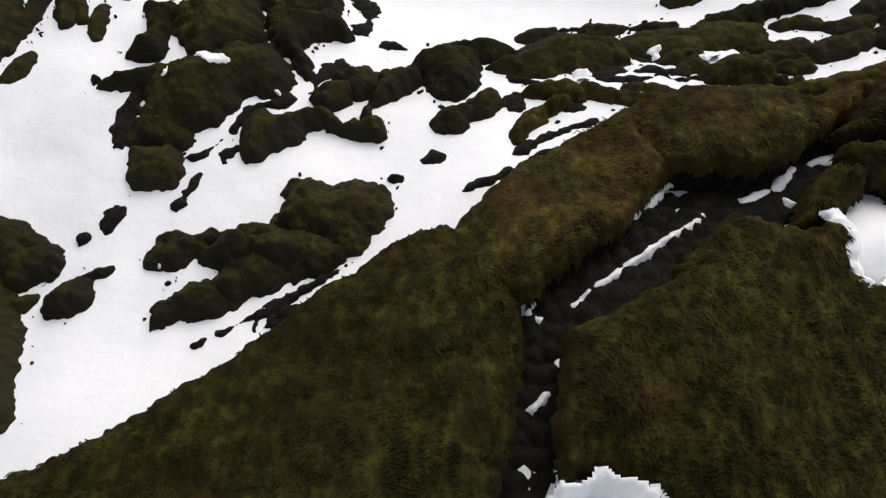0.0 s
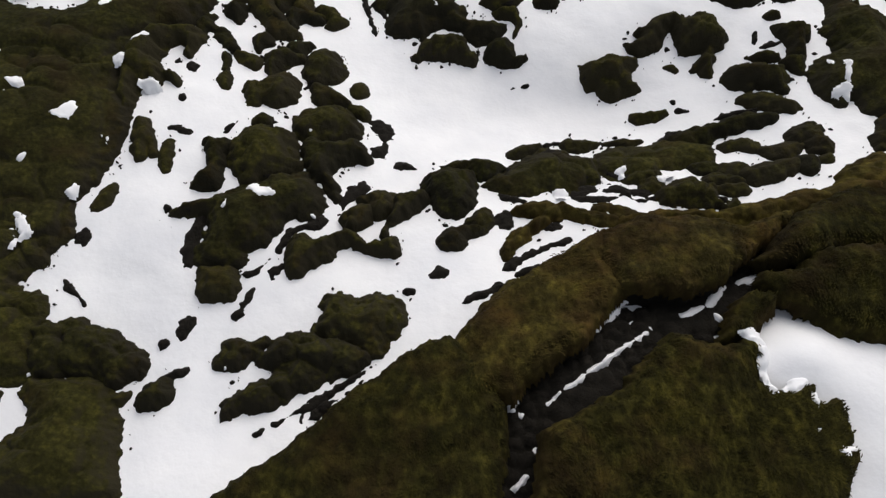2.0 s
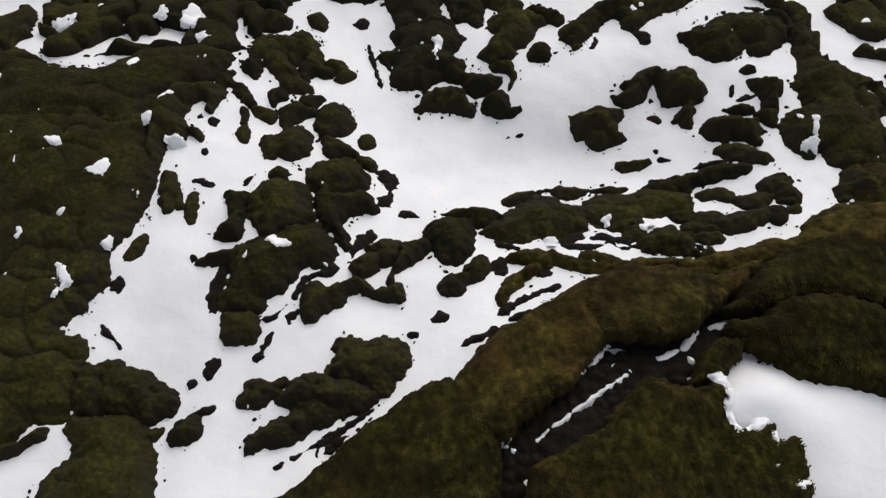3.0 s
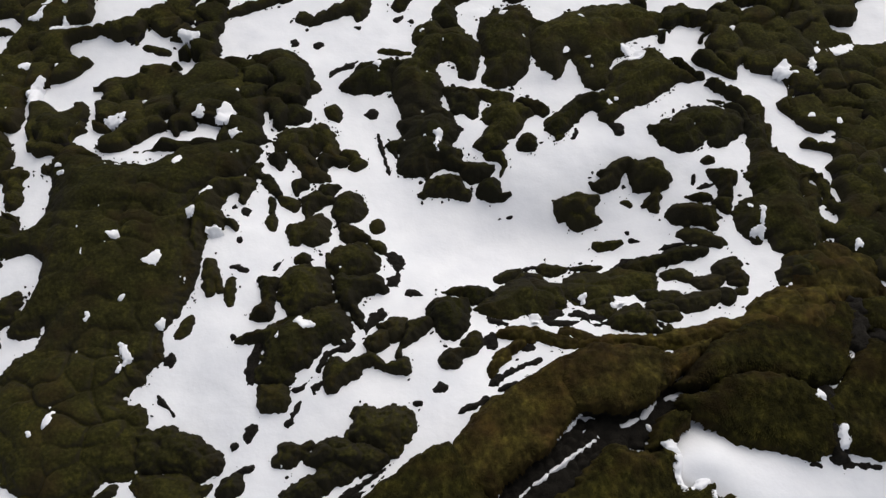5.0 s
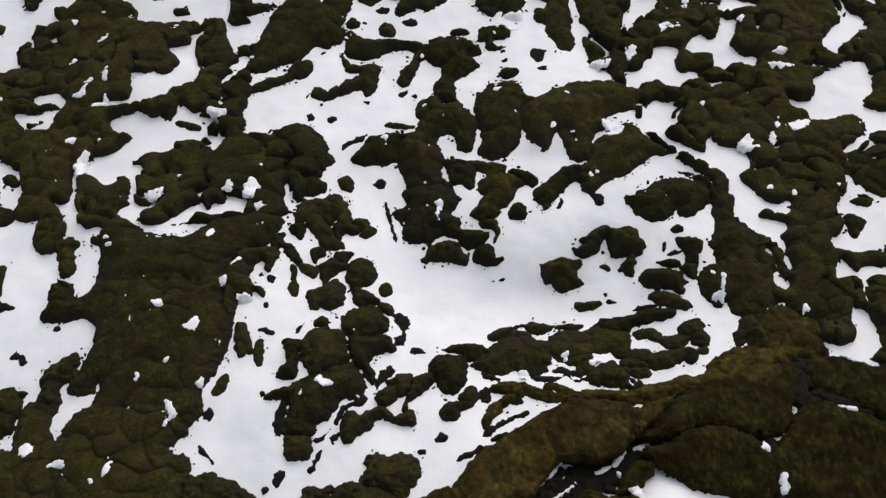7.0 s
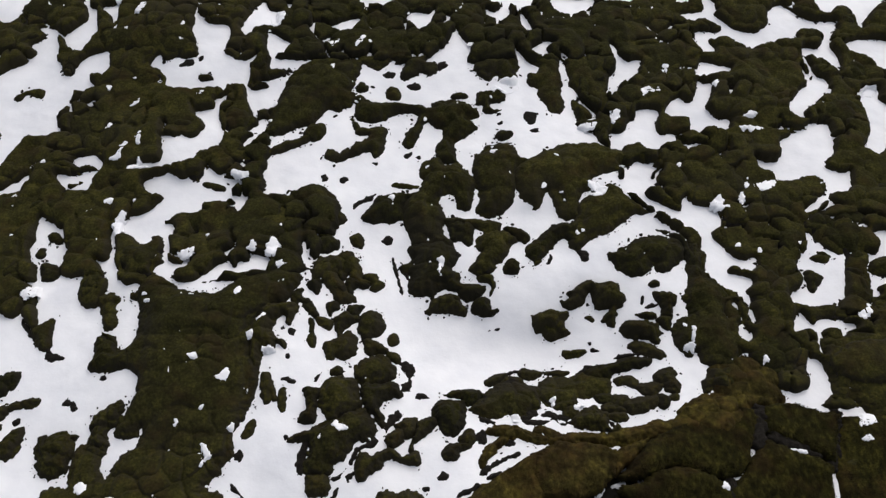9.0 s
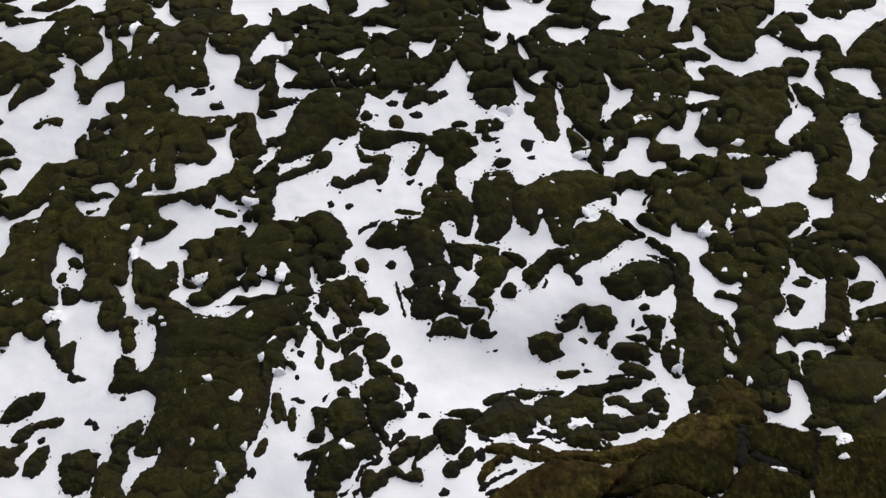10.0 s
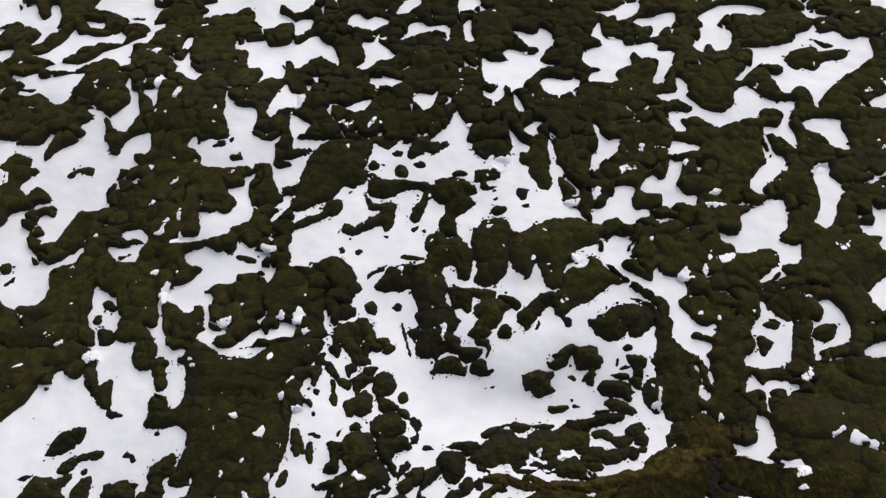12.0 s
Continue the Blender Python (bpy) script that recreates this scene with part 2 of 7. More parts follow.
def relief(X, Y, into, size, wide, high, rim, ledge, lumps, cushion, grow, coarse, lobed=1.0, flecks=0.0):
    """A lumpy mound on a plan. into: metres inside it; rim: how quickly it rises from its edge; grow: metres by which it is wider."""
    bent = 0.24 * cushion * rough_noise(X * 1.4, Y * 1.4, 63, 2)
    hump, gap = cushions((X + bent) / cushion + 3.1, (Y - bent) / cushion + 1.7, 61, True)
    small = cushions(X / cushion * 2.7, Y / cushion * 2.7, 67)
    into = into + lobed * (min(0.30, 0.34 * size) * (hump - 0.62) + min(0.05, 0.07 * size) * (small - 0.6))
    into = into + grow + ragged(X, Y) * min(1.0, 0.35 + size) + coarse * rough_noise(X * 7, Y * 7, 53, 3)
    gap = gap * cushion * 0.5
    inside = np.maximum(into, 0)
    up = 1 - np.exp(-inside / rim)
    Z = high * up * (1 - ledge + ledge * np.minimum(1, inside / max(0.1, wide)))
    Z += np.minimum(1, up * 1.6) * (lumps * (hump - 0.55) + 0.13 * lumps * (small - 0.6))
    Z -= up * min(0.10, 0.6 * lumps) * np.clip(0.25 + 1.6 * rough_noise(X * 0.7, Y * 0.7, 58, 2), 0, 1) * np.exp(-gap / 0.04)
    Z += up * (0.10 * high * rough_noise(X / size, Y / size, 71, 2) + 0.006 * rough_noise(X * 8, Y * 8, 73, 2))
    Z = np.where(into < 0, 2.2 * into, Z) + swells(X, Y) - 0.015
    if flecks:
        spots = np.flatnonzero((hump.ravel() < 0.7) & (into.ravel() > 0.08))
        for k in RNG.choice(spots, min(len(spots), RNG.poisson(flecks * size * size))) if len(spots) else ():
            FLECKS.append((X.ravel()[k], Y.ravel()[k], Z.ravel()[k]))
        rim_of = np.flatnonzero((into.ravel() < -0.02) & (into.ravel() > -0.16) & (rough_noise(X * 1.3, Y * 1.3, 59, 2).ravel() > 0.05))
        for k in RNG.choice(rim_of, min(len(rim_of), RNG.poisson(14.0 * size))) if len(rim_of) else ():
            RUBBLE.append((X.ravel()[k], Y.ravel()[k], snow_height(X.ravel()[k : k + 1], Y.ravel()[k : k + 1])[0]))
    f, used = kept(grid_faces(*X.shape), into.ravel(), -0.05)
    if len(used) < 8:
        f, used = kept(grid_faces(*X.shape), into.ravel(), float(into.max()) - 0.15)
    return np.stack([X, Y, Z], -1).reshape(-1, 3)[used], f


def patch(x, y, long, wide, turn, high, step, *shape, snowy=False):
    """A mound on an oval plan."""
    c, d = math.cos(radians(turn)), math.sin(radians(turn))
    U, V = np.meshgrid(np.arange(-1.3 * long - 0.25, 1.3 * long + 0.25 + step, step), np.arange(-1.35 * wide - 0.25, 1.35 * wide + 0.25 + step, step))
    X, Y = x + c * U - d * V, y + d * U + c * V
    into = oval(X, Y, x, y, long, wide, turn)
    if snowy:
        into = clear_of_snow(X, Y, into, 0.03)
    return relief(X, Y, into, math.sqrt(long * wide), wide, high, *shape)


def plan_size(curve):
    """The side of a square as large as the plan, halved, and about half its breadth."""
    x, y = curve[:, 0], curve[:, 1]
    area = abs((x * np.roll(y, -1) - np.roll(x, -1) * y).sum()) / 2
    around = np.hypot(x - np.roll(x, -1), y - np.roll(y, -1)).sum()
    return math.sqrt(area) / 2, area / around


def plan_patch(curve, high, step, *shape, snowy=False):
    """A mound on a plan with an outline of its own."""
    lo, hi = curve.min(0) - 0.3, curve.max(0) + 0.3
    X, Y = np.meshgrid(np.arange(lo[0], hi[0] + step, step), np.arange(lo[1], hi[1] + step, step))
    into = within(X, Y, curve)
    if snowy:
        into = clear_of_snow(X, Y, into)
    size, wide = plan_size(curve)
    return relief(X, Y, into, size, wide * 2, high, *shape)


def mound_at(kind, x, y, label):
    thing = new(kind)
    thing.empty_display_size = 0.2
    thing.location = (x, y, float(swells(np.array([x]), np.array([y]))[0]))
    thing.matrix_world = Matrix.Translation(thing.location)
    return tagged(thing, label, "moss mound", "moss mounds of the lava field")


def mossy(kind, x, y, long, wide, turn, high, cover, label, lumps, cushion, rim, ledge, step, lobed, flecks):
    """Dark lava below, a cushion of moss over it, on an oval plan."""
    thing = mound_at(kind, x, y, label)
    co, f = patch(x, y - 0.02, long, wide, turn, high * 0.55, step * 1.15, rim * 0.5, 0.2, 0.05, cushion, -0.02, 0.05, lobed, snowy=True)
    mesh_object("lava_base", *main_piece(co, f, LAVA), LAVA, thing)
    co, f = patch(x, y, long, wide, turn, high, step, rim, ledge, lumps, cushion, -0.06, 0.026, lobed, flecks, snowy=True)
    mesh_object("moss_cushion", *main_piece(co, f, cover), cover, thing)
    return thing


def plan_mound(high, corners, cover, label, snowy=True):
    """Dark lava below, a cushion of moss over it, on a plan with an outline of its own."""
    curve = rounded(corners)
    size, wide = plan_size(curve)
    x, y = curve.mean(0)
    step = fine(y)
    snowy = snowy and size > 0.5
    rim, cushion, lumps = min(0.30, max(0.07, 0.75 * wide)), min(0.72, max(0.28, 0.8 * size)), min(0.22, 0.36 * size)
    thing = mound_at("moss_mound", x, y, label)
    co, f = plan_patch(curve, high * (0.5 if size < 0.9 else 0.3), step * 1.15, 0.05, 0.2, 0.05, cushion, -0.02 if size < 0.9 else -0.06, 0.07, 0.15, snowy=snowy)
    mesh_object("lava_base", *main_piece(co, f, LAVA), LAVA, thing)
    co, f = plan_patch(curve, high, step, rim, 0.5, lumps, cushion, 0.075 if y < 13 else 0.045, 0.022, 0.3, 1.6 if size > 0.9 else 0.6, snowy=snowy)
    mesh_object("moss_cushion", *main_piece(co, f, cover), cover, thing)
    return thing


def build_carpet():
    """Low lumpy moss over rubble between the mounds of the fields, drawn back from the snow."""
    step = 0.09
    for lo, hi in ((-27.0, -9.0), (-9.0, 9.0), (9.0, 27.0)):
        u, v = np.arange(lo, hi + step, step), np.arange(4, 44, step)
        X, Y = np.meshgrid(u, v)
        into = np.full_like(X, -9.0)
        for s in FIELDS:
            into = np.maximum(into, within(X, Y, s))
        into = clear_of_snow(X, Y, np.minimum(into, 0.6), 0.01 + 0.03 * np.clip((Y - 20) / 10, 0, 1))
        bent = 0.22 * rough_noise(X * 1.1, Y * 1.1, 95, 2)
        hump, gap = cushions((X + bent) / 0.95, (Y - bent) / 0.95, 87, True)
        mid, small = cushions((X - bent) / 0.48, (Y - bent) / 0.48, 93), cushions(X * 4.3, Y * 4.3, 89)
        into += ragged(X, Y) + 0.10 * (hump - 0.6) + 0.08 * (mid - 0.6) + 0.04 * (small - 0.6)
        # snow drifted into a few of the creases
        gap = gap * 0.475
        drift = 0.16 * rough_noise(X * 0.8, Y * 0.9, 85, 2) - 0.03
        into = np.where(gap < drift, np.minimum(into, gap - drift), into)
        inside = np.maximum(into, 0)
        up = 1 - np.exp(-inside / 0.12)
        Z = -0.20 * up * np.clip(0.55 + 1.5 * rough_noise(X * 0.6, Y * 0.6, 84, 2), 0, 1) * np.exp(-gap / 0.05) + 0.20 * up + np.minimum(1, 1.5 * up) * (0.34 * (hump - 0.5) + 0.10 * (mid - 0.5) + 0.02 * (small - 0.5))
        Z += up * 0.16 * rough_noise(X * 0.7, Y * 0.7, 91, 2)
        Z = np.where(into < 0, 2.0 * into, Z) + swells(X, Y) - 0.015
        spots = np.flatnonzero((hump.ravel() < 0.62) & (mid.ravel() < 0.62) & (into.ravel() > 0.06))
        for k in RNG.choice(spots, min(len(spots), 2600), replace=False):
            FLECKS.append((X.ravel()[k], Y.ravel()[k], Z.ravel()[k]))
        f, used = kept(grid_faces(len(v), len(u)), into.ravel(), -0.06)
        ob = mesh_object("moss_carpet", np.stack([X, Y, Z], -1).reshape(-1, 3)[used], f, MOSS)
        tagged(ob, "low lumpy carpet of dark olive moss between snow patches", "moss", kind="stuff")


def polygon(x, y, corners):
    """How far inside a plan of straight sides the points lie, in metres: minus outside."""
    best, inside = np.full_like(x, 99.0), np.zeros(x.shape, bool)
    for (ax, ay, _), (bx, by, _) in zip(corners, corners[1:] + corners[:1]):
        ex, ey = bx - ax, by - ay
        k = np.clip(((x - ax) * ex + (y - ay) * ey) / (ex * ex + ey * ey), 0, 1)
        best = np.minimum(best, np.hypot(x - ax - k * ex, y - ay - k * ey))
        if ey:
            inside ^= ((ay > y) != (by > y)) & (x < ax + (y - ay) / ey * ex)
    return np.where(inside, best, -best)


def plate_part(corners, step, grow, rim, lower, rough, bulge=0.10, skin=9.0):
    c = np.array(corners)
    u = np.arange(c[:, 0].min() - 0.4, c[:, 0].max() + 0.4, step)
    v = np.arange(max(0.5, c[:, 1].min() - 0.4), c[:, 1].max() + 0.4, step)
    X, Y = np.meshgrid(u, v)
    A = np.c_[c[:, :2], np.ones(len(c))]
    lean = np.linalg.lstsq(A, c[:, 2], rcond=None)[0]
    into = polygon(X, Y, corners)
    into = into + grow + 0.06 * rough_noise(X * 1.7, Y * 1.7, 101, 3) + rough * rough_noise(X * 6, Y * 6, 103, 3) + 0.03 * rough_noise(X * 11, Y * 11, 105, 2)
    hump = cushions(X / 0.55, Y / 0.55, 107)
    into += 0.05 * (hump - 0.6)
    inside = np.maximum(into, 0)
    up = 1 - np.exp(-inside / rim)
    foot = swells(X, Y) - 0.02
    top = lean[0] * X + lean[1] * Y + lean[2] - lower
    top = top + bulge * (1 - np.exp(-inside / 0.6)) + 0.085 * (hump - 0.6) + 0.035 * (cushions(X * 5.5, Y * 4.0, 109) - 0.6)
    top = top + 0.09 * rough_noise(X * 0.9, Y * 0.9, 113, 2) + 0.022 * rough_noise(X * 9, Y * 5, 117, 2)
    Z = np.where(into < 0, foot + 2.5 * into, foot + np.maximum(top - foot, 0.05) * up)
    # where the edge is a drop, the moss hangs over it as a thick skin only
    Z = np.maximum(Z, top - skin * (0.35 + 0.65 * np.exp(-inside / rim)) + 3.0 * np.minimum(into, 0))
    f, used = kept(grid_faces(len(v), len(u)), into.ravel(), -0.05)
    return np.stack([X, Y, Z], -1).reshape(-1, 3)[used], f, into.ravel()[used]


def plate(corners, cover, label, wider=0.0, bulge=0.10):
    """A broad plate of lava with a thick skin of moss, cut off sharply at the crevice."""
    mid = [sum(c[k] for c in corners) / len(corners) for k in (0, 1)]
    thing = new("moss_hummock")
    thing.matrix_world = Matrix.Translation((*mid, float(swells(np.array([mid[0]]), np.array([mid[1]]))[0])))
    tagged(thing, label, "moss mound", "moss mounds of the lava field")
    co, f, _ = plate_part(corners, 0.05, -0.035 + wider, 0.03, 0.17, 0.05, bulge)
    mesh_object("lava_base", *main_piece(co, f, LAVA), LAVA, thing)
    co, f, into = plate_part(corners, 0.04, -0.025 + wider, 0.07, 0.0, 0.025, bulge, 0.22)
    skin = mesh_object("moss_cushion", *main_piece(co, f, cover), cover, thing)
    shag(co[into > 0.04 + 0.09 * RNG.random(len(into))], cover, skin)


def shag(roots, cover, parent):
    """Short strands of moss lying over its skin, combed downhill and by the wind."""
    n = len(roots)
    x, y = roots[:, 0] + RNG.uniform(-0.035, 0.035, n), roots[:, 1] + RNG.uniform(-0.035, 0.035, n)
    turn = 2.2 * rough_noise(x * 0.7, y * 0.7, 131, 2) - 1.4 + RNG.normal(0, 0.35, n)
    long = (0.045 + 0.05 * RNG.random(n)) * (0.6 + 0.8 * soft_noise(x * 3, y * 3, 137))
    wide = 0.007 + 0.007 * RNG.random(n)
    lift = 0.006 + 0.016 * RNG.random(n) * (0.4 + 1.2 * soft_noise(x * 4, y * 4, 139))
    c, s = np.cos(turn), np.sin(turn)
    rows = []
    for along, broad, up in ((0.0, 0.8, -0.004), (0.55, 1.0, 1.0), (1.0, 0.35, 0.55)):
        height = roots[:, 2] + (up * lift if up > 0 else up)
        for side in (-1, 1):
            rows.append(np.stack([x + along * long * c - side * broad * wide * s, y + along * long * s + side * broad * wide * c, height], -1))
    co = np.stack(rows, 1).reshape(-1, 3)
    k = 6 * np.arange(n)[:, None]
    f = np.concatenate([k + np.array([0, 2, 3, 1]), k + np.array([2, 4, 5, 3])])
    tagged(mesh_object("moss_shag", co, f, cover, parent), kind="stuff")


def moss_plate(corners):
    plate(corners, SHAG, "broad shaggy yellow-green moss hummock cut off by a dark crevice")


def brown_plate(corners):
    plate(corners, MOSS_BROWN, "raised brownish-green moss hummock with a cracked overhanging edge", 0.0, 0.06)


def snow_patch(x, y, long, wide, turn, high):
    """A thin ragged streak of snow on the crevice floor."""
    c, d = math.cos(radians(turn)), math.sin(radians(turn))
    U, V = np.meshgrid(np.arange(-1.2 * long - 0.1, 1.2 * long + 0.1, 0.02), np.arange(-1.5 * wide - 0.15, 1.5 * wide + 0.15, 0.02))
    X, Y = x + c * U - d * V, y + d * U + c * V
    bend = 0.5 * wide * rough_noise(U * 1.5 + x, U * 0 + y, 121, 2)
    into = (1 - np.sqrt((U / long) ** 2 + ((V - bend) / wide) ** 2)) * wide + 0.025 * rough_noise(X * 9, Y * 9, 123, 3)
    Z = np.where(into < 0, 1.5 * into, high * (1 - np.exp(-np.maximum(into, 0) / 0.03))) + crevice_level(X, Y)
    f, used = kept(grid_faces(*U.shape), into.ravel(), -0.03)
    ob = mesh_object("snow_patch", *main_piece(np.stack([X, Y, Z], -1).reshape(-1, 3)[used], f, SNOW), SNOW)
    return tagged(ob, "thin streak of grey snow lying in a crevice", "snow patch", "snow patches in the crevice")


def crevice_level(x, y):
    return swells(x, y) + 0.16


def fine(y):
    return max(0.028, min(0.075, 0.0034 * math.hypot(y, 5)))


def mound_label(size, wide):
    if size > 0.9:
        return "broad lumpy mound of dark olive moss over lava, snow around it"
    if wide < 0.32 * size:
        return "long low ridge of dark green moss between snow patches"
    if size < 0.3:
        return "small moss-capped lava stone poking out of the snow"
    return "rounded dark olive moss mound on black lava beside snow"


def moss_mound(high, corners):
    return plan_mound(high, corners, MOSS, mound_label(*plan_size(rounded(corners))))


def moss_island(high, corners):
    """A mound that stands in the midst of a snow hollow."""
    return plan_mound(high, corners, MOSS, mound_label(*plan_size(rounded(corners))), False)


def brown_mound(high, corners):
    return plan_mound(high, corners, MOSS_BROWN, "raised slab of brownish-green moss with cracked edge")


def field_mound(x, y, long, wide, turn, high):
    size = math.sqrt(long * wide)
    return mossy("moss_mound", x, y, long, wide, turn, 0.75 * high, MOSS, "low mound of dark olive moss grown together with its neighbours", min(0.26, 0.30 * size), min(0.95, max(0.34, 0.75 * size)), max(0.07, 0.30 * wide), 0.35, fine(y), 0.4, 4.0)


def moss_slab(x, y, long, wide, turn, high):
    return mossy("moss_hummock", x, y, long, wide, turn, high, MOSS, "large smooth slab of shaggy yellow-green moss split by a dark crevice", 0.04, 0.6, 0.10, 0.25, 0.055, 0.25, 0.25)


def stone_tags(ob):
    return tagged(ob, "ragged black lava stone half buried in snow", "lava stone", "lava stones in the snow")


def lava_stone(high, corners):
    curve = rounded(corners)
    wide = plan_size(curve)[1]
    co, f = plan_patch(curve, high, min(fine(float(curve[:, 1].mean())), max(0.02, wide * 0.6)), max(0.04, wide), 0.3, 0.05, 0.2, 0.01, 0.045, 0.2)
    return stone_tags(mesh_object("lava_stone", *main_piece(co, f, LAVA), LAVA))


def lava_stone_oval(x, y, long, wide, turn, high):
    co, f = patch(x, y, long, wide, turn, high, min(fine(y), wide * 0.3), 0.5 * wide, 0.3, 0.05, 0.2, 0.0, 0.045, 0.35)
    return stone_tags(mesh_object("lava_stone", *main_piece(co, f, LAVA), LAVA))


def crevice_rock(x, y, long, wide, turn, high):
    co, f = patch(x, y, long, wide, turn, high, 0.05, 0.1, 0.1, 0.16, 0.26, 0.0, 0.05)
    ob = mesh_object("crevice_floor", *main_piece(co, f, LAVA), LAVA)
    return tagged(ob, "black lava rubble on the floor of a deep crevice", "lava rock", kind="structure")


# ---- plans of the snow hollows, of the fields of moss, of every mound and stone: corners of their outlines ----
snow_drift([(-12.27, 7.09), (-12.04, 7.16), (-11.79, 7.00), (-11.83, 6.75), (-11.99, 6.73)])
snow_drift([(-11.21, 6.59), (-10.84, 6.70), (-10.76, 6.59), (-11.11, 6.49)])
snow_drift([(-8.00, 10.64), (-7.69, 11.01), (-7.64, 10.87), (-7.85, 10.51)])
snow_drift([(-6.61, 11.92), (-6.44, 12.01), (-6.24, 11.83), (-6.32, 11.75)])
snow_drift([(-7.23, 12.43), (-7.07, 12.52), (-7.10, 12.37), (-7.15, 12.24)])
snow_drift([(-8.24, 8.39), (-8.12, 8.39), (-7.89, 8.07), (-8.05, 7.88), (-8.17, 7.69), (-8.08, 8.01)])
snow_drift([(-7.41, 9.01), (-7.32, 9.11), (-7.33, 8.93)])
snow_drift([(-8.49, 9.55), (-8.36, 9.62), (-8.37, 9.49)])
snow_drift([(-9.24, 9.19), (-9.08, 9.15), (-9.14, 9.00)])
snow_drift([(-6.95, 12.83), (-6.67, 13.48), (-6.75, 13.08)])
snow_drift([(-7.83, 14.02), (-7.75, 14.12), (-7.69, 14.03), (-7.77, 13.94)])
snow_drift([(-9.00, 11.40), (-8.92, 11.45), (-8.85, 11.36)])
snow_drift([(-7.95, 10.56), (-7.67, 10.98), (-7.61, 10.76), (-7.77, 10.48)])
snow_drift([(-9.75, 10.80), (-9.70, 10.98), (-9.61, 10.76)])
snow_drift([(-9.51, 6.26), (-9.41, 6.58), (-9.27, 6.42), (-9.34, 6.18)])
snow_drift([(-9.22, 8.99), (-9.13, 9.17), (-9.07, 9.05), (-9.16, 8.94)])
snow_drift([(-8.48, 9.56), (-8.37, 9.60), (-8.35, 9.48)])
snow_drift([(-9.89, 6.11), (-9.77, 6.08), (-9.80, 6.00)])
snow_drift([(-9.11, 11.38), (-8.92, 11.48), (-8.87, 11.31), (-8.99, 11.29)])
snow_drift([(-7.16, 12.41), (-7.05, 12.46), (-7.09, 12.26)])
snow_drift([(-11.31, 13.83), (-11.01, 13.83), (-11.17, 13.70)])
snow_drift([(-3.86, 9.17), (-3.76, 9.25), (-3.39, 9.04), (-3.40, 8.97), (-3.63, 8.92), (-3.78, 8.97)])
snow_drift([(-4.34, 8.70), (-4.27, 8.78), (-4.28, 8.61)])
snow_drift([(-0.31, 15.68), (-0.28, 16.20), (-0.13, 16.33), (-0.13, 15.86), (-0.24, 15.51)])
snow_drift([(9.14, 12.70), (9.29, 12.96), (9.27, 12.64), (9.16, 12.43)])
snow_drift([(8.86, 12.19), (9.13, 12.40), (9.12, 12.08)])
snow_drift([(3.75, 10.39), (4.00, 10.53), (3.89, 10.26)])
snow_drift([(4.64, 10.06), (4.84, 10.38), (4.98, 10.26), (4.77, 10.06)])
snow_drift([(2.30, 9.80), (2.50, 9.91), (2.63, 9.71), (2.46, 9.61)])
snow_hollow([(7.75, 26.37), (8.66, 27.51), (9.57, 27.70), (9.17, 26.93), (8.72, 26.43), (8.01, 25.73), (7.85, 25.12)])
snow_drift([(9.12, 25.43), (9.52, 25.66), (9.71, 25.39), (10.01, 25.47), (9.91, 25.18), (9.45, 25.23), (9.16, 24.95)])
snow_hollow([(10.04, 24.17), (10.83, 25.17), (11.12, 24.85), (11.49, 24.93), (11.98, 26.18), (12.18, 25.99), (12.65, 25.87), (12.10, 24.51), (12.17, 24.23), (12.33, 23.77), (12.80, 23.77), (13.00, 23.61), (12.74, 22.97), (12.12, 23.14), (11.65, 23.07), (11.48, 22.84), (11.09, 23.02), (11.11, 23.68), (10.62, 23.74)])
snow_hollow([(8.80, 24.40), (9.41, 24.46), (9.84, 24.26), (9.56, 23.32), (9.70, 22.83), (10.30, 22.90), (10.27, 22.37), (9.66, 22.18), (9.25, 21.83), (8.93, 21.94), (8.52, 22.28), (7.80, 22.03), (7.40, 22.23), (7.41, 22.94), (8.00, 23.02), (8.31, 23.54), (8.72, 23.88)])
snow_drift([(7.60, 24.00), (7.95, 23.99), (7.76, 23.48), (7.56, 23.42)])
snow_drift([(13.42, 23.52), (13.82, 23.81), (14.16, 23.79), (13.65, 23.51)])
snow_drift([(13.19, 23.00), (14.14, 23.11), (14.19, 22.82), (13.61, 22.81)])
snow_drift([(5.98, 23.28), (6.83, 23.49), (6.66, 23.09), (5.94, 22.91)])
snow_hollow([(6.16, 25.43), (6.46, 24.76), (6.99, 24.19), (6.65, 23.66), (6.08, 24.71)])
snow_hollow([(15.73, 24.23), (16.63, 25.57), (17.57, 26.47), (17.41, 27.91), (17.72, 28.12), (17.91, 26.70), (18.24, 26.58), (18.14, 25.74), (16.54, 24.20), (16.63, 23.79), (16.10, 23.71)])
snow_hollow([(14.93, 22.38), (15.51, 22.84), (17.23, 23.51), (17.49, 23.24), (17.39, 22.30), (17.14, 21.69), (16.66, 21.24), (16.71, 20.88), (17.18, 20.62), (17.67, 20.73), (17.12, 19.46), (16.48, 19.47), (16.31, 19.69), (16.33, 20.23), (15.78, 20.49), (15.05, 20.26), (14.38, 20.22), (14.09, 20.70), (13.71, 20.89), (13.61, 21.63), (14.11, 21.39), (14.69, 21.47), (14.93, 21.93)])
snow_drift([(13.27, 19.94), (14.29, 20.13), (13.82, 19.62), (13.46, 19.48)])
snow_hollow([(15.05, 18.67), (16.54, 19.76), (15.70, 18.69), (15.08, 18.42)])
snow_drift([(12.44, 19.22), (12.61, 19.49), (12.67, 19.21), (12.47, 18.93)])
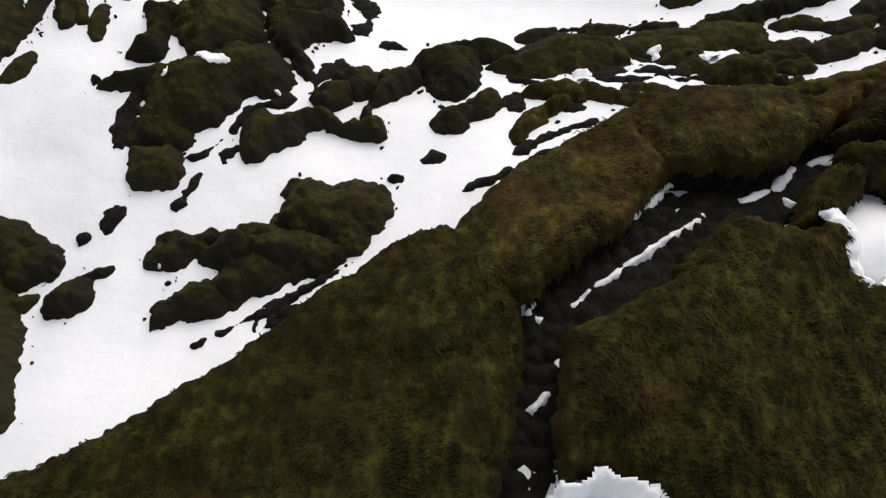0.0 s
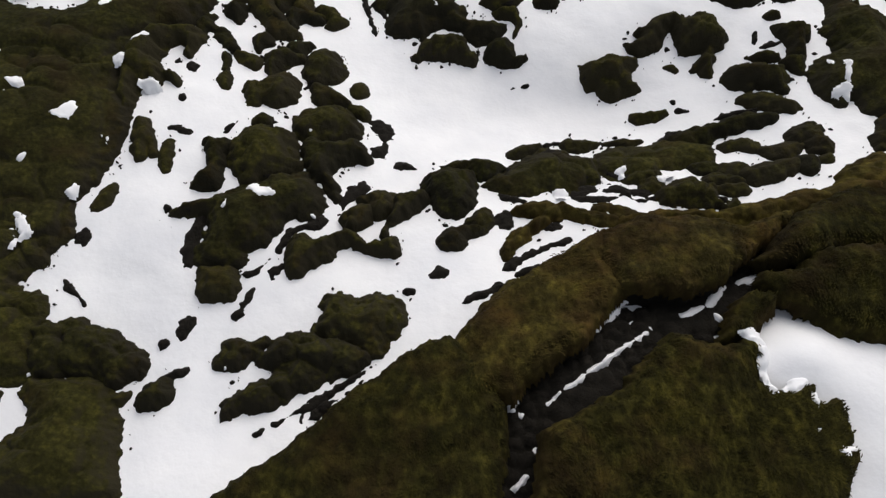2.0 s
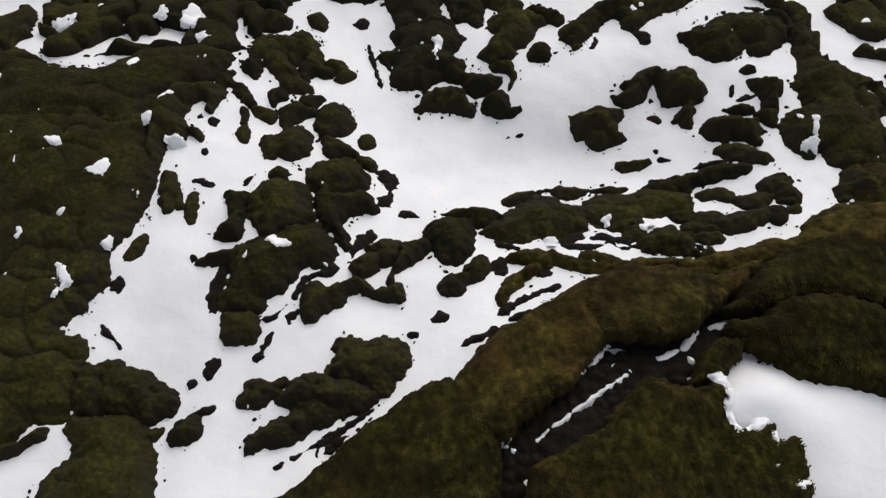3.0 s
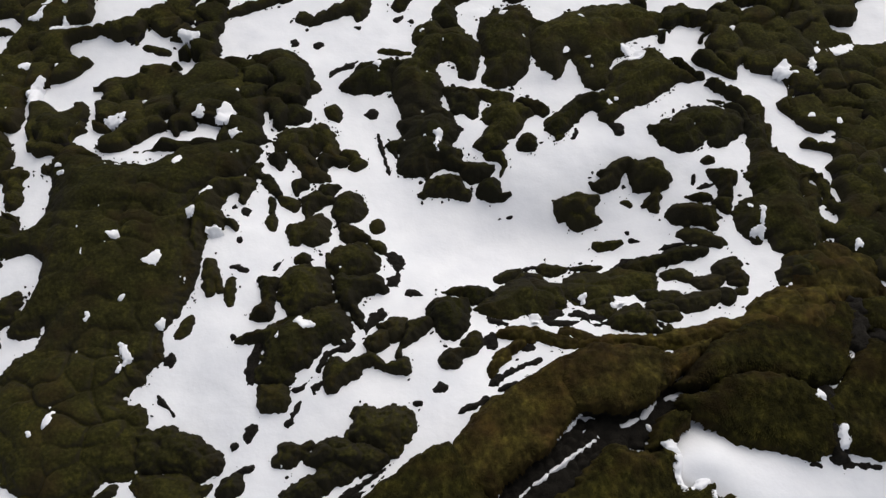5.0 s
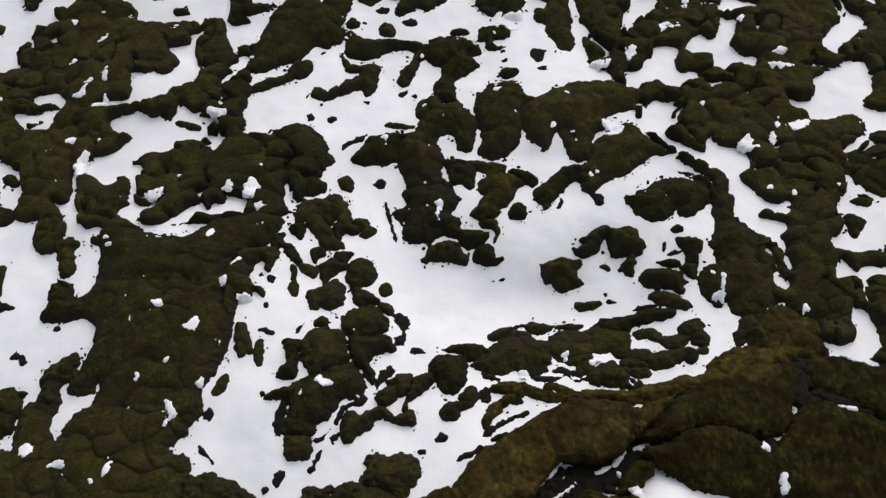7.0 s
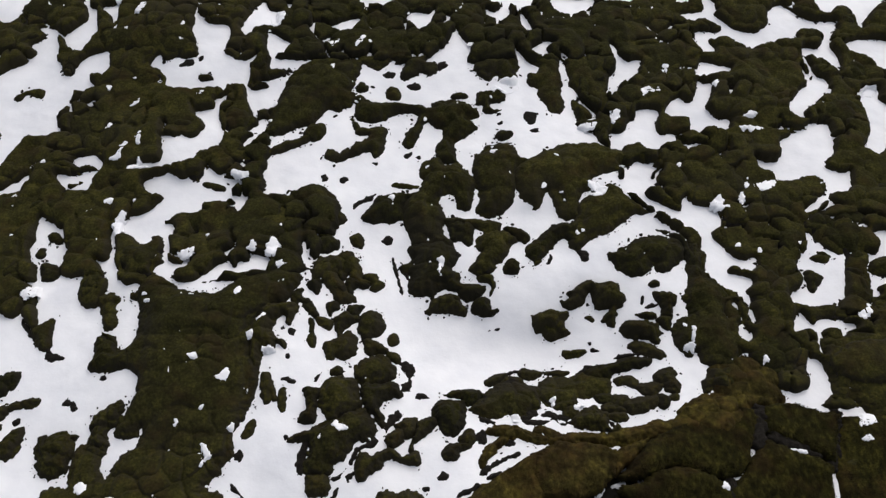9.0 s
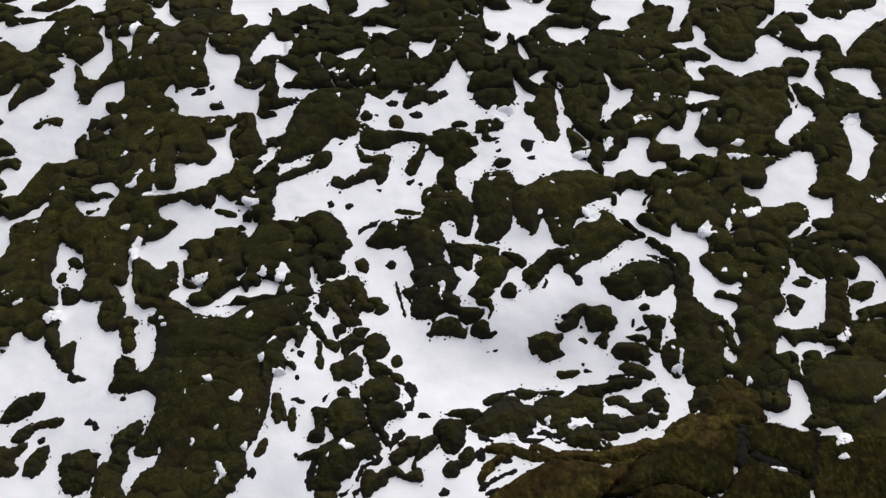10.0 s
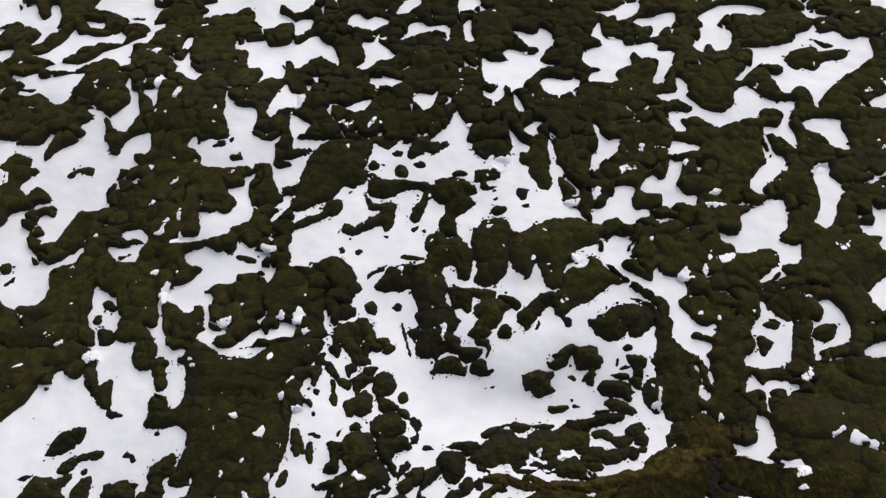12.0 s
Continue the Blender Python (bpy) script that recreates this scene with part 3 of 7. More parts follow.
snow_drift([(12.82, 19.92), (13.02, 20.29), (13.04, 19.84), (12.84, 19.72)])
snow_hollow([(7.58, 21.02), (8.03, 21.03), (8.42, 21.35), (8.82, 21.05), (9.26, 20.94), (8.92, 20.40), (8.99, 20.07), (9.27, 19.92), (8.57, 19.56), (8.83, 19.14), (9.85, 18.66), (10.05, 19.19), (10.28, 19.48), (10.36, 19.07), (11.28, 18.81), (11.52, 18.45), (11.48, 17.91), (11.00, 17.56), (11.20, 17.04), (11.80, 16.21), (12.43, 16.32), (12.42, 15.86), (12.11, 15.48), (11.69, 15.72), (11.32, 15.80), (11.23, 15.55), (11.78, 15.40), (12.09, 15.12), (11.69, 14.68), (11.02, 14.70), (10.31, 15.54), (10.53, 16.37), (10.40, 16.75), (10.35, 17.53), (8.60, 18.70), (7.84, 19.43), (7.44, 19.63), (7.43, 20.13), (7.70, 20.38)])
snow_hollow([(11.17, 14.96), (11.54, 14.76), (11.71, 14.49), (11.75, 13.29), (11.56, 13.16), (11.54, 13.88)])
snow_hollow([(10.98, 14.09), (11.21, 14.03), (11.33, 13.00), (11.51, 12.81), (11.27, 12.42), (10.91, 12.61), (10.99, 13.13), (11.17, 13.34)])
snow_drift([(11.15, 18.77), (11.60, 19.35), (11.72, 18.92), (11.86, 18.64), (11.32, 18.58)])
snow_drift([(6.04, 19.96), (6.48, 20.07), (6.75, 19.70), (6.83, 19.43), (6.37, 19.17), (6.16, 19.20), (6.31, 19.59)])
snow_hollow([(7.53, 18.13), (7.84, 18.41), (8.39, 18.44), (8.97, 18.65), (8.63, 18.15), (8.25, 17.84), (7.61, 17.89)])
snow_hollow([(13.91, 15.88), (14.52, 16.62), (14.70, 17.41), (14.95, 17.35), (15.04, 17.00), (15.72, 16.32), (15.91, 16.23), (15.38, 14.31), (14.07, 13.89), (13.73, 14.01), (13.26, 14.03), (13.36, 14.52), (13.95, 15.02), (14.03, 15.42)])
snow_hollow([(12.97, 12.94), (13.23, 13.42), (13.51, 13.66), (13.84, 13.21), (14.21, 13.44), (15.43, 13.18), (15.19, 12.82), (14.32, 12.96), (13.99, 12.69), (13.89, 11.90), (13.67, 11.94), (13.82, 12.75), (13.54, 12.88), (12.89, 12.69)])
snow_hollow([(11.83, 10.62), (12.30, 10.42), (12.79, 10.53), (13.07, 10.83), (13.12, 11.64), (13.62, 11.70), (13.82, 10.61), (13.18, 9.85), (12.58, 9.93), (11.96, 10.17)])
snow_drift([(12.49, 25.71), (12.82, 25.79), (12.59, 25.41)])
snow_drift([(11.67, 16.74), (11.89, 17.02), (11.86, 16.68)])
snow_drift([(11.48, 11.73), (11.67, 11.79), (11.69, 11.47), (11.52, 11.48)])
snow_hollow([(-20.15, 27.51), (-18.38, 27.01), (-18.08, 26.35), (-17.64, 26.13), (-17.17, 26.36), (-15.82, 26.63), (-16.54, 26.02), (-17.24, 25.22), (-17.83, 23.54), (-17.75, 23.09), (-18.77, 23.16)])
snow_hollow([(-12.45, 21.00), (-12.42, 21.69), (-12.69, 23.27), (-12.48, 23.08), (-12.46, 22.54), (-12.05, 22.32), (-11.73, 22.39), (-11.24, 22.25), (-10.95, 22.48), (-10.79, 22.82), (-10.94, 23.28), (-11.30, 23.63), (-11.59, 24.31), (-11.29, 23.97), (-10.73, 24.13), (-10.41, 24.30), (-10.32, 24.77), (-9.92, 24.93), (-10.27, 24.25), (-10.22, 23.63), (-9.80, 22.03), (-10.68, 21.39), (-10.92, 20.96), (-12.29, 20.57), (-13.68, 20.64), (-13.38, 20.98)])
snow_hollow([(-13.30, 26.14), (-13.19, 26.81), (-9.58, 26.93), (-9.24, 25.54), (-10.07, 25.52), (-10.23, 25.02), (-10.52, 25.34), (-12.23, 25.83), (-12.58, 25.72)])
snow_hollow([(-9.34, 25.57), (-9.02, 25.29), (-8.67, 25.32), (-8.22, 25.52), (-8.61, 25.78), (-8.02, 25.85), (-7.50, 26.06), (-7.51, 25.55), (-7.94, 24.30), (-8.62, 24.13), (-8.53, 23.59), (-9.00, 24.30)])
snow_hollow([(-8.87, 22.76), (-8.51, 23.21), (-8.46, 23.59), (-8.04, 23.58), (-8.03, 22.92), (-8.26, 22.60), (-8.51, 22.06), (-8.91, 21.91), (-8.81, 22.36), (-8.41, 22.69)])
snow_hollow([(-7.64, 21.97), (-7.48, 22.47), (-6.12, 23.11), (-5.28, 22.10), (-5.36, 21.66), (-4.75, 21.10), (-4.20, 21.25), (-3.30, 21.32), (-3.21, 19.77), (-3.92, 19.06), (-3.99, 18.70), (-4.55, 19.04), (-4.96, 19.92), (-5.28, 19.98), (-5.71, 19.97), (-6.22, 19.65), (-6.77, 19.69), (-6.80, 19.20), (-7.46, 19.31), (-7.86, 19.50), (-7.48, 19.83), (-6.96, 20.01), (-6.84, 20.16), (-7.27, 20.22), (-7.79, 20.11), (-7.90, 20.63), (-7.39, 20.83), (-7.26, 20.99), (-7.84, 21.19), (-7.59, 21.55)])
snow_hollow([(-11.89, 20.43), (-11.51, 20.16), (-11.04, 20.01), (-11.06, 20.40), (-10.89, 19.79), (-10.48, 19.95), (-10.25, 20.28), (-10.23, 20.69), (-9.57, 20.21), (-8.58, 20.09), (-9.02, 19.44), (-8.68, 19.28), (-8.25, 19.29), (-8.53, 18.21), (-8.80, 18.58), (-8.79, 18.90), (-9.69, 18.79), (-10.09, 18.61), (-10.21, 18.22), (-10.83, 18.21), (-11.43, 17.99), (-12.14, 17.46), (-12.92, 17.86), (-13.21, 18.28), (-12.68, 18.38), (-11.99, 19.00), (-12.12, 19.27), (-12.64, 19.39), (-12.94, 20.00)])
snow_drift([(-9.18, 20.40), (-8.73, 20.24), (-8.30, 20.21), (-8.47, 19.92), (-8.92, 20.04)])
snow_hollow([(-16.38, 21.37), (-15.50, 21.58), (-15.06, 21.25), (-14.90, 20.94), (-14.98, 20.64), (-15.34, 20.89), (-15.93, 20.94)])
snow_hollow([(-16.92, 20.49), (-16.63, 20.65), (-16.02, 20.49), (-15.63, 20.74), (-15.04, 20.70), (-15.24, 20.24), (-15.23, 19.86), (-15.56, 19.59), (-16.16, 19.79), (-15.70, 20.12), (-16.43, 19.94)])
snow_drift([(-14.51, 21.03), (-14.24, 21.30), (-14.13, 21.81), (-13.88, 21.78), (-14.03, 21.42), (-14.00, 20.99)])
snow_drift([(-13.62, 20.64), (-13.36, 20.79), (-13.33, 21.19), (-13.20, 21.04), (-13.16, 20.64), (-12.80, 20.54), (-13.51, 20.46)])
snow_drift([(-13.61, 21.94), (-13.49, 22.39), (-13.29, 22.12), (-13.43, 21.83)])
snow_drift([(-14.36, 18.91), (-14.06, 19.14), (-13.98, 18.94), (-14.20, 18.73)])
snow_drift([(-13.60, 17.87), (-13.41, 18.39), (-13.24, 18.12), (-13.26, 17.44), (-13.38, 17.15), (-13.63, 17.60)])
snow_drift([(-14.48, 24.19), (-14.03, 24.55), (-14.04, 24.26)])
snow_drift([(-11.49, 24.82), (-10.98, 24.84), (-11.30, 24.66)])
snow_drift([(-15.00, 18.47), (-14.75, 18.52), (-14.74, 18.33)])
snow_drift([(-15.63, 25.20), (-15.40, 25.23), (-15.46, 25.06)])
snow_hollow([(-13.46, 17.98), (-12.96, 18.14), (-11.22, 17.72), (-11.10, 17.11), (-11.74, 16.98), (-11.78, 16.66), (-12.33, 16.73), (-12.90, 17.22), (-13.31, 17.30)])
snow_hollow([(-17.05, 17.84), (-16.12, 17.85), (-15.88, 17.58), (-15.41, 16.65), (-15.67, 16.51), (-15.30, 15.59), (-14.80, 15.26), (-14.15, 15.29), (-14.23, 14.45), (-13.93, 13.97), (-13.48, 13.82), (-13.23, 14.01), (-13.17, 14.99), (-14.02, 16.09), (-13.44, 16.04), (-13.75, 17.50), (-13.53, 17.34), (-12.65, 14.96), (-11.78, 14.74), (-11.77, 14.39), (-11.99, 14.12), (-11.54, 13.75), (-11.34, 12.46), (-11.54, 11.98), (-11.89, 11.90), (-12.26, 12.46), (-12.83, 12.54), (-12.87, 11.28), (-12.12, 11.07), (-11.40, 11.21), (-11.06, 10.99), (-10.84, 10.64), (-11.15, 9.32), (-11.31, 9.67), (-11.66, 9.71), (-12.11, 9.48), (-12.25, 9.10), (-12.07, 8.58), (-12.89, 8.86), (-13.82, 8.77)])
snow_hollow([(-11.23, 16.04), (-11.12, 16.66), (-10.92, 16.33), (-10.93, 15.90), (-10.62, 15.62), (-10.32, 15.62), (-10.50, 15.28), (-10.52, 14.93), (-10.04, 14.67), (-9.67, 14.73), (-9.25, 15.00), (-8.95, 15.40), (-8.62, 15.63), (-8.56, 15.90), (-8.82, 16.11), (-8.57, 16.31), (-8.36, 16.71), (-8.35, 16.23), (-8.51, 15.84), (-8.19, 15.43), (-8.15, 15.72), (-7.77, 15.75), (-7.75, 16.17), (-7.25, 16.08), (-6.92, 15.85), (-7.07, 15.27), (-7.54, 15.27), (-7.88, 15.08), (-8.43, 15.02), (-8.74, 14.71), (-9.29, 14.59), (-9.46, 14.15), (-10.33, 14.47), (-10.74, 14.87), (-11.36, 15.22), (-11.29, 15.54), (-11.08, 15.70)])
snow_drift([(-7.07, 16.06), (-6.97, 16.61), (-6.83, 16.77), (-6.64, 16.38), (-6.77, 15.96)])
snow_drift([(-7.80, 16.24), (-7.52, 16.54), (-7.57, 16.12)])
snow_hollow([(-5.77, 16.07), (-5.81, 16.96), (-5.67, 16.98), (-5.53, 16.42), (-5.31, 16.18), (-5.23, 15.60), (-5.51, 15.63)])
snow_drift([(-10.43, 15.97), (-9.86, 16.25), (-9.96, 15.85), (-10.24, 15.75)])
snow_drift([(-6.67, 15.71), (-6.15, 15.67), (-6.41, 15.46)])
snow_drift([(-7.95, 14.10), (-7.77, 14.29), (-7.67, 14.11), (-7.80, 13.93)])
snow_hollow([(-28.39, 37.77), (-27.35, 38.35), (-26.77, 38.85), (-26.06, 38.95), (-25.32, 37.69), (-24.87, 37.96), (-25.12, 38.80), (-24.66, 39.06), (-24.07, 37.68), (-24.10, 36.88), (-25.07, 36.62), (-25.86, 36.90), (-25.98, 36.38), (-26.32, 37.21), (-27.03, 37.27), (-28.01, 36.97)])
snow_hollow([(-26.12, 36.88), (-25.34, 36.62), (-24.16, 36.83), (-23.98, 36.32), (-24.35, 35.90), (-24.57, 35.04), (-25.30, 35.05), (-24.90, 36.05), (-25.24, 36.56)])
snow_hollow([(-24.60, 34.09), (-23.85, 34.32), (-23.03, 36.30), (-22.94, 36.90), (-22.68, 36.30), (-21.47, 35.98), (-20.61, 35.99), (-20.03, 36.40), (-19.49, 35.70), (-19.96, 35.17), (-20.99, 35.18), (-21.74, 34.73), (-22.75, 33.32), (-23.48, 33.50)])
snow_hollow([(-23.58, 32.99), (-22.69, 33.36), (-21.63, 33.18), (-20.95, 33.71), (-20.52, 34.47), (-19.79, 34.88), (-18.82, 35.74), (-17.95, 36.30), (-18.09, 35.31), (-18.76, 35.01), (-18.91, 34.37), (-18.53, 33.10), (-18.96, 32.88), (-20.02, 33.70), (-21.38, 32.67), (-22.96, 32.44)])
snow_hollow([(-25.32, 32.35), (-24.66, 32.18), (-23.82, 32.50), (-23.40, 31.97), (-21.03, 32.36), (-21.33, 30.93), (-21.32, 30.02), (-21.72, 29.83), (-22.31, 30.06), (-22.95, 30.67), (-23.91, 30.60), (-24.59, 30.93), (-24.29, 31.57), (-24.76, 31.69)])
snow_hollow([(-27.21, 34.51), (-26.11, 34.82), (-25.80, 33.71), (-26.83, 33.74)])
snow_hollow([(-22.49, 37.48), (-21.68, 37.31), (-21.19, 37.47), (-21.20, 36.52), (-21.97, 36.76)])
snow_hollow([(-22.15, 38.52), (-22.15, 39.70), (-21.54, 40.22), (-19.01, 40.28), (-18.59, 39.16), (-18.01, 38.93), (-17.31, 39.07), (-18.13, 37.98), (-18.16, 37.23), (-17.33, 37.64), (-18.00, 36.05), (-18.48, 36.23), (-18.38, 36.80), (-18.92, 37.14), (-19.77, 37.03), (-19.95, 37.72)])
snow_hollow([(-15.44, 37.91), (-15.09, 38.67), (-15.56, 39.27), (-14.72, 39.58), (-14.87, 40.44), (-13.76, 40.41), (-12.37, 39.77), (-12.43, 39.06), (-13.72, 38.20)])
snow_hollow([(-12.08, 38.22), (-12.08, 40.31), (-8.44, 40.42), (-8.79, 38.61), (-9.52, 38.29), (-10.41, 38.91), (-10.56, 38.36), (-10.00, 38.11), (-9.46, 37.52), (-10.19, 37.04), (-11.18, 36.71), (-11.82, 37.38)])
snow_hollow([(-16.00, 34.94), (-15.97, 35.91), (-15.58, 36.04), (-15.37, 34.91), (-15.74, 34.51)])
snow_hollow([(-16.53, 34.06), (-15.80, 33.57), (-15.54, 34.10), (-15.48, 34.57), (-15.04, 33.16), (-14.43, 32.33), (-14.04, 31.84), (-14.46, 31.33), (-15.11, 31.96), (-15.72, 32.09), (-15.82, 32.99)])
snow_hollow([(-12.84, 34.99), (-12.87, 36.04), (-12.58, 35.37), (-12.12, 35.66), (-11.12, 35.88), (-10.66, 35.11), (-8.99, 35.43), (-8.76, 33.69), (-9.73, 33.40), (-9.48, 32.83), (-9.43, 31.68), (-10.05, 31.73), (-10.36, 31.54), (-10.74, 30.97), (-10.68, 32.32), (-10.87, 32.59), (-11.54, 32.69), (-11.91, 33.89), (-11.92, 34.60), (-12.40, 34.56)])
snow_hollow([(-12.32, 30.14), (-11.89, 29.46), (-11.37, 29.05), (-10.68, 29.11), (-10.42, 28.74), (-10.34, 28.14), (-10.55, 27.38), (-10.07, 27.06), (-9.46, 26.92), (-8.96, 27.31), (-9.11, 26.65), (-9.68, 26.32), (-9.62, 25.79), (-10.44, 25.30), (-12.80, 25.19), (-13.10, 26.24), (-13.91, 26.52), (-13.54, 27.14), (-13.21, 26.83), (-12.27, 26.63), (-11.82, 26.78), (-11.74, 27.43), (-12.20, 28.56), (-12.16, 29.21)])
snow_hollow([(-9.87, 29.20), (-9.25, 31.33), (-8.82, 30.58), (-8.33, 30.41), (-8.19, 29.35), (-8.77, 29.24), (-9.35, 28.92), (-9.65, 28.43), (-9.98, 28.94)])
snow_hollow([(-18.56, 28.63), (-18.03, 29.17), (-17.69, 29.78), (-17.96, 30.65), (-18.39, 31.23), (-18.16, 31.76), (-17.78, 30.74), (-17.36, 30.43), (-17.08, 29.28), (-16.80, 28.80), (-16.95, 28.14), (-17.29, 27.62), (-18.15, 27.86)])
snow_hollow([(-20.11, 29.48), (-19.43, 29.40), (-18.56, 28.63), (-18.85, 28.47), (-18.55, 27.87), (-18.58, 27.30), (-18.26, 26.55), (-17.87, 26.16), (-17.06, 26.08), (-16.54, 25.73), (-16.83, 25.21), (-21.58, 25.29), (-22.32, 26.43), (-21.63, 27.85), (-21.34, 27.38), (-21.62, 26.76), (-21.56, 26.00), (-20.85, 26.76), (-20.07, 27.33), (-19.84, 27.82), (-20.29, 28.28), (-19.60, 28.80)])
snow_hollow([(-17.08, 30.63), (-16.44, 30.68), (-16.20, 30.87), (-16.11, 30.03), (-16.13, 28.97), (-16.39, 29.72), (-16.94, 30.23)])
snow_hollow([(-17.23, 26.98), (-16.66, 27.29), (-16.05, 27.42), (-15.85, 26.72), (-15.88, 26.09), (-16.68, 26.08), (-17.12, 25.94), (-17.44, 26.46)])
snow_drift([(-16.44, 30.86), (-16.30, 31.76), (-15.98, 31.18), (-16.17, 30.69)])
snow_drift([(-15.20, 29.77), (-14.81, 30.36), (-14.65, 29.82), (-14.96, 29.64)])
snow_hollow([(-24.82, 27.47), (-23.72, 27.40), (-22.91, 27.86), (-23.47, 27.21), (-23.48, 26.23), (-23.75, 25.37), (-24.09, 25.41)])
snow_hollow([(-9.48, 37.60), (-8.56, 37.92), (-8.30, 37.26), (-8.89, 36.33), (-9.29, 36.11)])
snow_hollow([(-9.19, 35.12), (-8.04, 36.28), (-7.63, 35.71), (-7.09, 35.35), (-6.69, 34.73), (-6.41, 33.57), (-6.91, 33.66), (-7.46, 34.16), (-7.94, 33.88), (-8.84, 32.67)])
snow_hollow([(-6.18, 37.22), (-6.08, 38.16), (-5.57, 38.44), (-5.00, 37.91), (-4.48, 38.15), (-3.56, 37.61), (-4.23, 36.98), (-4.91, 36.70), (-5.62, 36.81)])
snow_hollow([(-5.23, 35.82), (-4.53, 35.78), (-4.15, 36.58), (-4.18, 35.77), (-3.09, 34.50), (-3.40, 33.91), (-4.23, 33.67), (-4.68, 32.87), (-5.39, 33.31), (-4.93, 33.91), (-4.99, 34.94)])
snow_hollow([(-3.23, 38.28), (-2.90, 39.24), (-2.38, 39.82), (-1.65, 40.07), (-1.81, 38.83), (-2.51, 38.34)])
snow_hollow([(-2.32, 37.37), (-1.61, 37.58), (-1.08, 37.12), (-0.02, 37.34), (0.15, 36.59), (-0.89, 36.49), (-3.14, 35.74), (-2.47, 36.54)])
snow_hollow([(0.71, 39.21), (1.08, 40.11), (2.18, 39.89), (1.96, 39.01), (1.05, 38.51)])
snow_hollow([(1.04, 37.11), (1.23, 37.76), (1.58, 37.78), (1.56, 36.61), (1.71, 35.82), (1.19, 35.77)])
snow_hollow([(4.03, 36.88), (5.40, 36.45), (5.79, 37.04), (6.29, 36.78), (6.59, 36.08), (6.34, 35.32), (5.63, 35.11), (4.80, 35.39)])
snow_hollow([(3.23, 34.79), (3.93, 35.15), (4.60, 34.80), (5.29, 34.71), (5.85, 35.35), (5.98, 34.83), (5.59, 34.12), (6.72, 33.63), (5.83, 33.33), (5.29, 32.82), (4.56, 31.95), (4.35, 31.37), (3.84, 31.15), (3.22, 31.58), (2.25, 31.88), (2.08, 34.15), (2.68, 33.94), (3.71, 34.09)])
snow_hollow([(5.39, 31.96), (5.96, 32.59), (6.93, 32.36), (7.76, 32.44), (7.66, 31.78), (7.10, 31.21), (6.40, 30.77), (5.61, 30.89)])
snow_hollow([(-4.49, 32.32), (-3.67, 32.42), (-3.01, 32.34), (-2.50, 32.07), (-2.96, 31.44), (-4.26, 31.41)])
snow_hollow([(-6.04, 29.67), (-5.59, 29.68), (-4.84, 30.22), (-4.21, 30.34), (-4.47, 29.60), (-5.06, 29.17)])
snow_hollow([(-1.97, 30.53), (-1.50, 31.01), (-0.85, 30.81), (-0.52, 31.17), (-0.68, 30.15), (-0.99, 29.36), (-1.47, 29.66)])
snow_hollow([(-0.97, 27.26), (-0.05, 28.23), (0.53, 29.48), (0.74, 28.84), (1.04, 28.42), (1.19, 27.80), (1.03, 27.25), (1.62, 26.31), (2.06, 25.93), (2.04, 25.30), (-3.94, 25.25), (-4.27, 25.76), (-3.87, 26.72), (-3.09, 26.36), (-2.82, 27.30), (-2.36, 27.31), (-2.49, 26.62), (-1.87, 25.98), (-1.26, 25.96), (-0.20, 26.68), (-0.51, 27.11)])
snow_hollow([(3.37, 28.22), (3.95, 27.26), (4.55, 26.93), (4.19, 26.46), (3.60, 26.73), (3.42, 27.38)])
snow_hollow([(4.15, 28.09), (4.65, 28.56), (5.14, 28.79), (5.43, 28.51), (4.94, 28.29), (5.06, 27.74), (4.41, 27.51)])
snow_hollow([(5.53, 27.60), (5.80, 27.05), (5.91, 26.10), (5.67, 25.45), (5.46, 26.63)])
snow_drift([(-8.72, 30.19), (-7.77, 30.10), (-8.35, 29.23)])
snow_hollow([(-8.60, 28.75), (-7.80, 28.41), (-7.40, 28.02), (-7.97, 27.26), (-8.43, 27.28)])
snow_drift([(-4.41, 27.88), (-4.08, 28.57), (-3.81, 28.69), (-4.06, 28.09)])
snow_drift([(-5.65, 28.17), (-5.11, 28.29), (-5.39, 27.81)])
snow_hollow([(2.07, 31.23), (2.55, 31.01), (3.07, 31.55), (3.36, 31.00), (2.82, 30.13), (2.20, 30.56)])
snow_hollow([(3.85, 31.04), (4.41, 29.66), (4.21, 29.24), (3.85, 30.04)])
snow_drift([(2.19, 25.82), (3.41, 26.19), (3.38, 25.48), (2.32, 25.11)])
snow_hollow([(9.17, 38.80), (10.62, 38.84), (11.23, 39.38), (12.36, 39.65), (12.11, 38.66), (10.77, 37.59), (10.68, 38.19), (9.62, 38.36)])
snow_hollow([(11.64, 37.33), (11.95, 38.04), (12.86, 38.18), (14.00, 38.66), (14.51, 38.49), (14.08, 37.25), (13.49, 36.95), (13.05, 36.42), (12.52, 36.25), (12.86, 37.13)])
snow_hollow([(8.88, 36.33), (9.59, 37.76), (9.70, 36.39), (10.77, 36.08), (10.86, 35.50), (11.55, 35.52), (12.45, 35.76), (12.92, 35.47), (12.80, 34.88), (13.74, 34.52), (12.41, 31.91), (11.97, 32.05), (12.55, 33.51), (12.11, 34.04), (11.58, 33.91), (11.34, 34.46), (11.01, 34.34), (11.03, 33.48), (10.32, 33.29), (9.95, 32.81), (10.01, 32.18), (9.47, 31.93), (8.33, 31.96), (8.49, 32.95), (9.18, 33.18), (8.52, 33.40), (8.10, 33.96), (8.39, 35.03), (9.48, 35.52)])
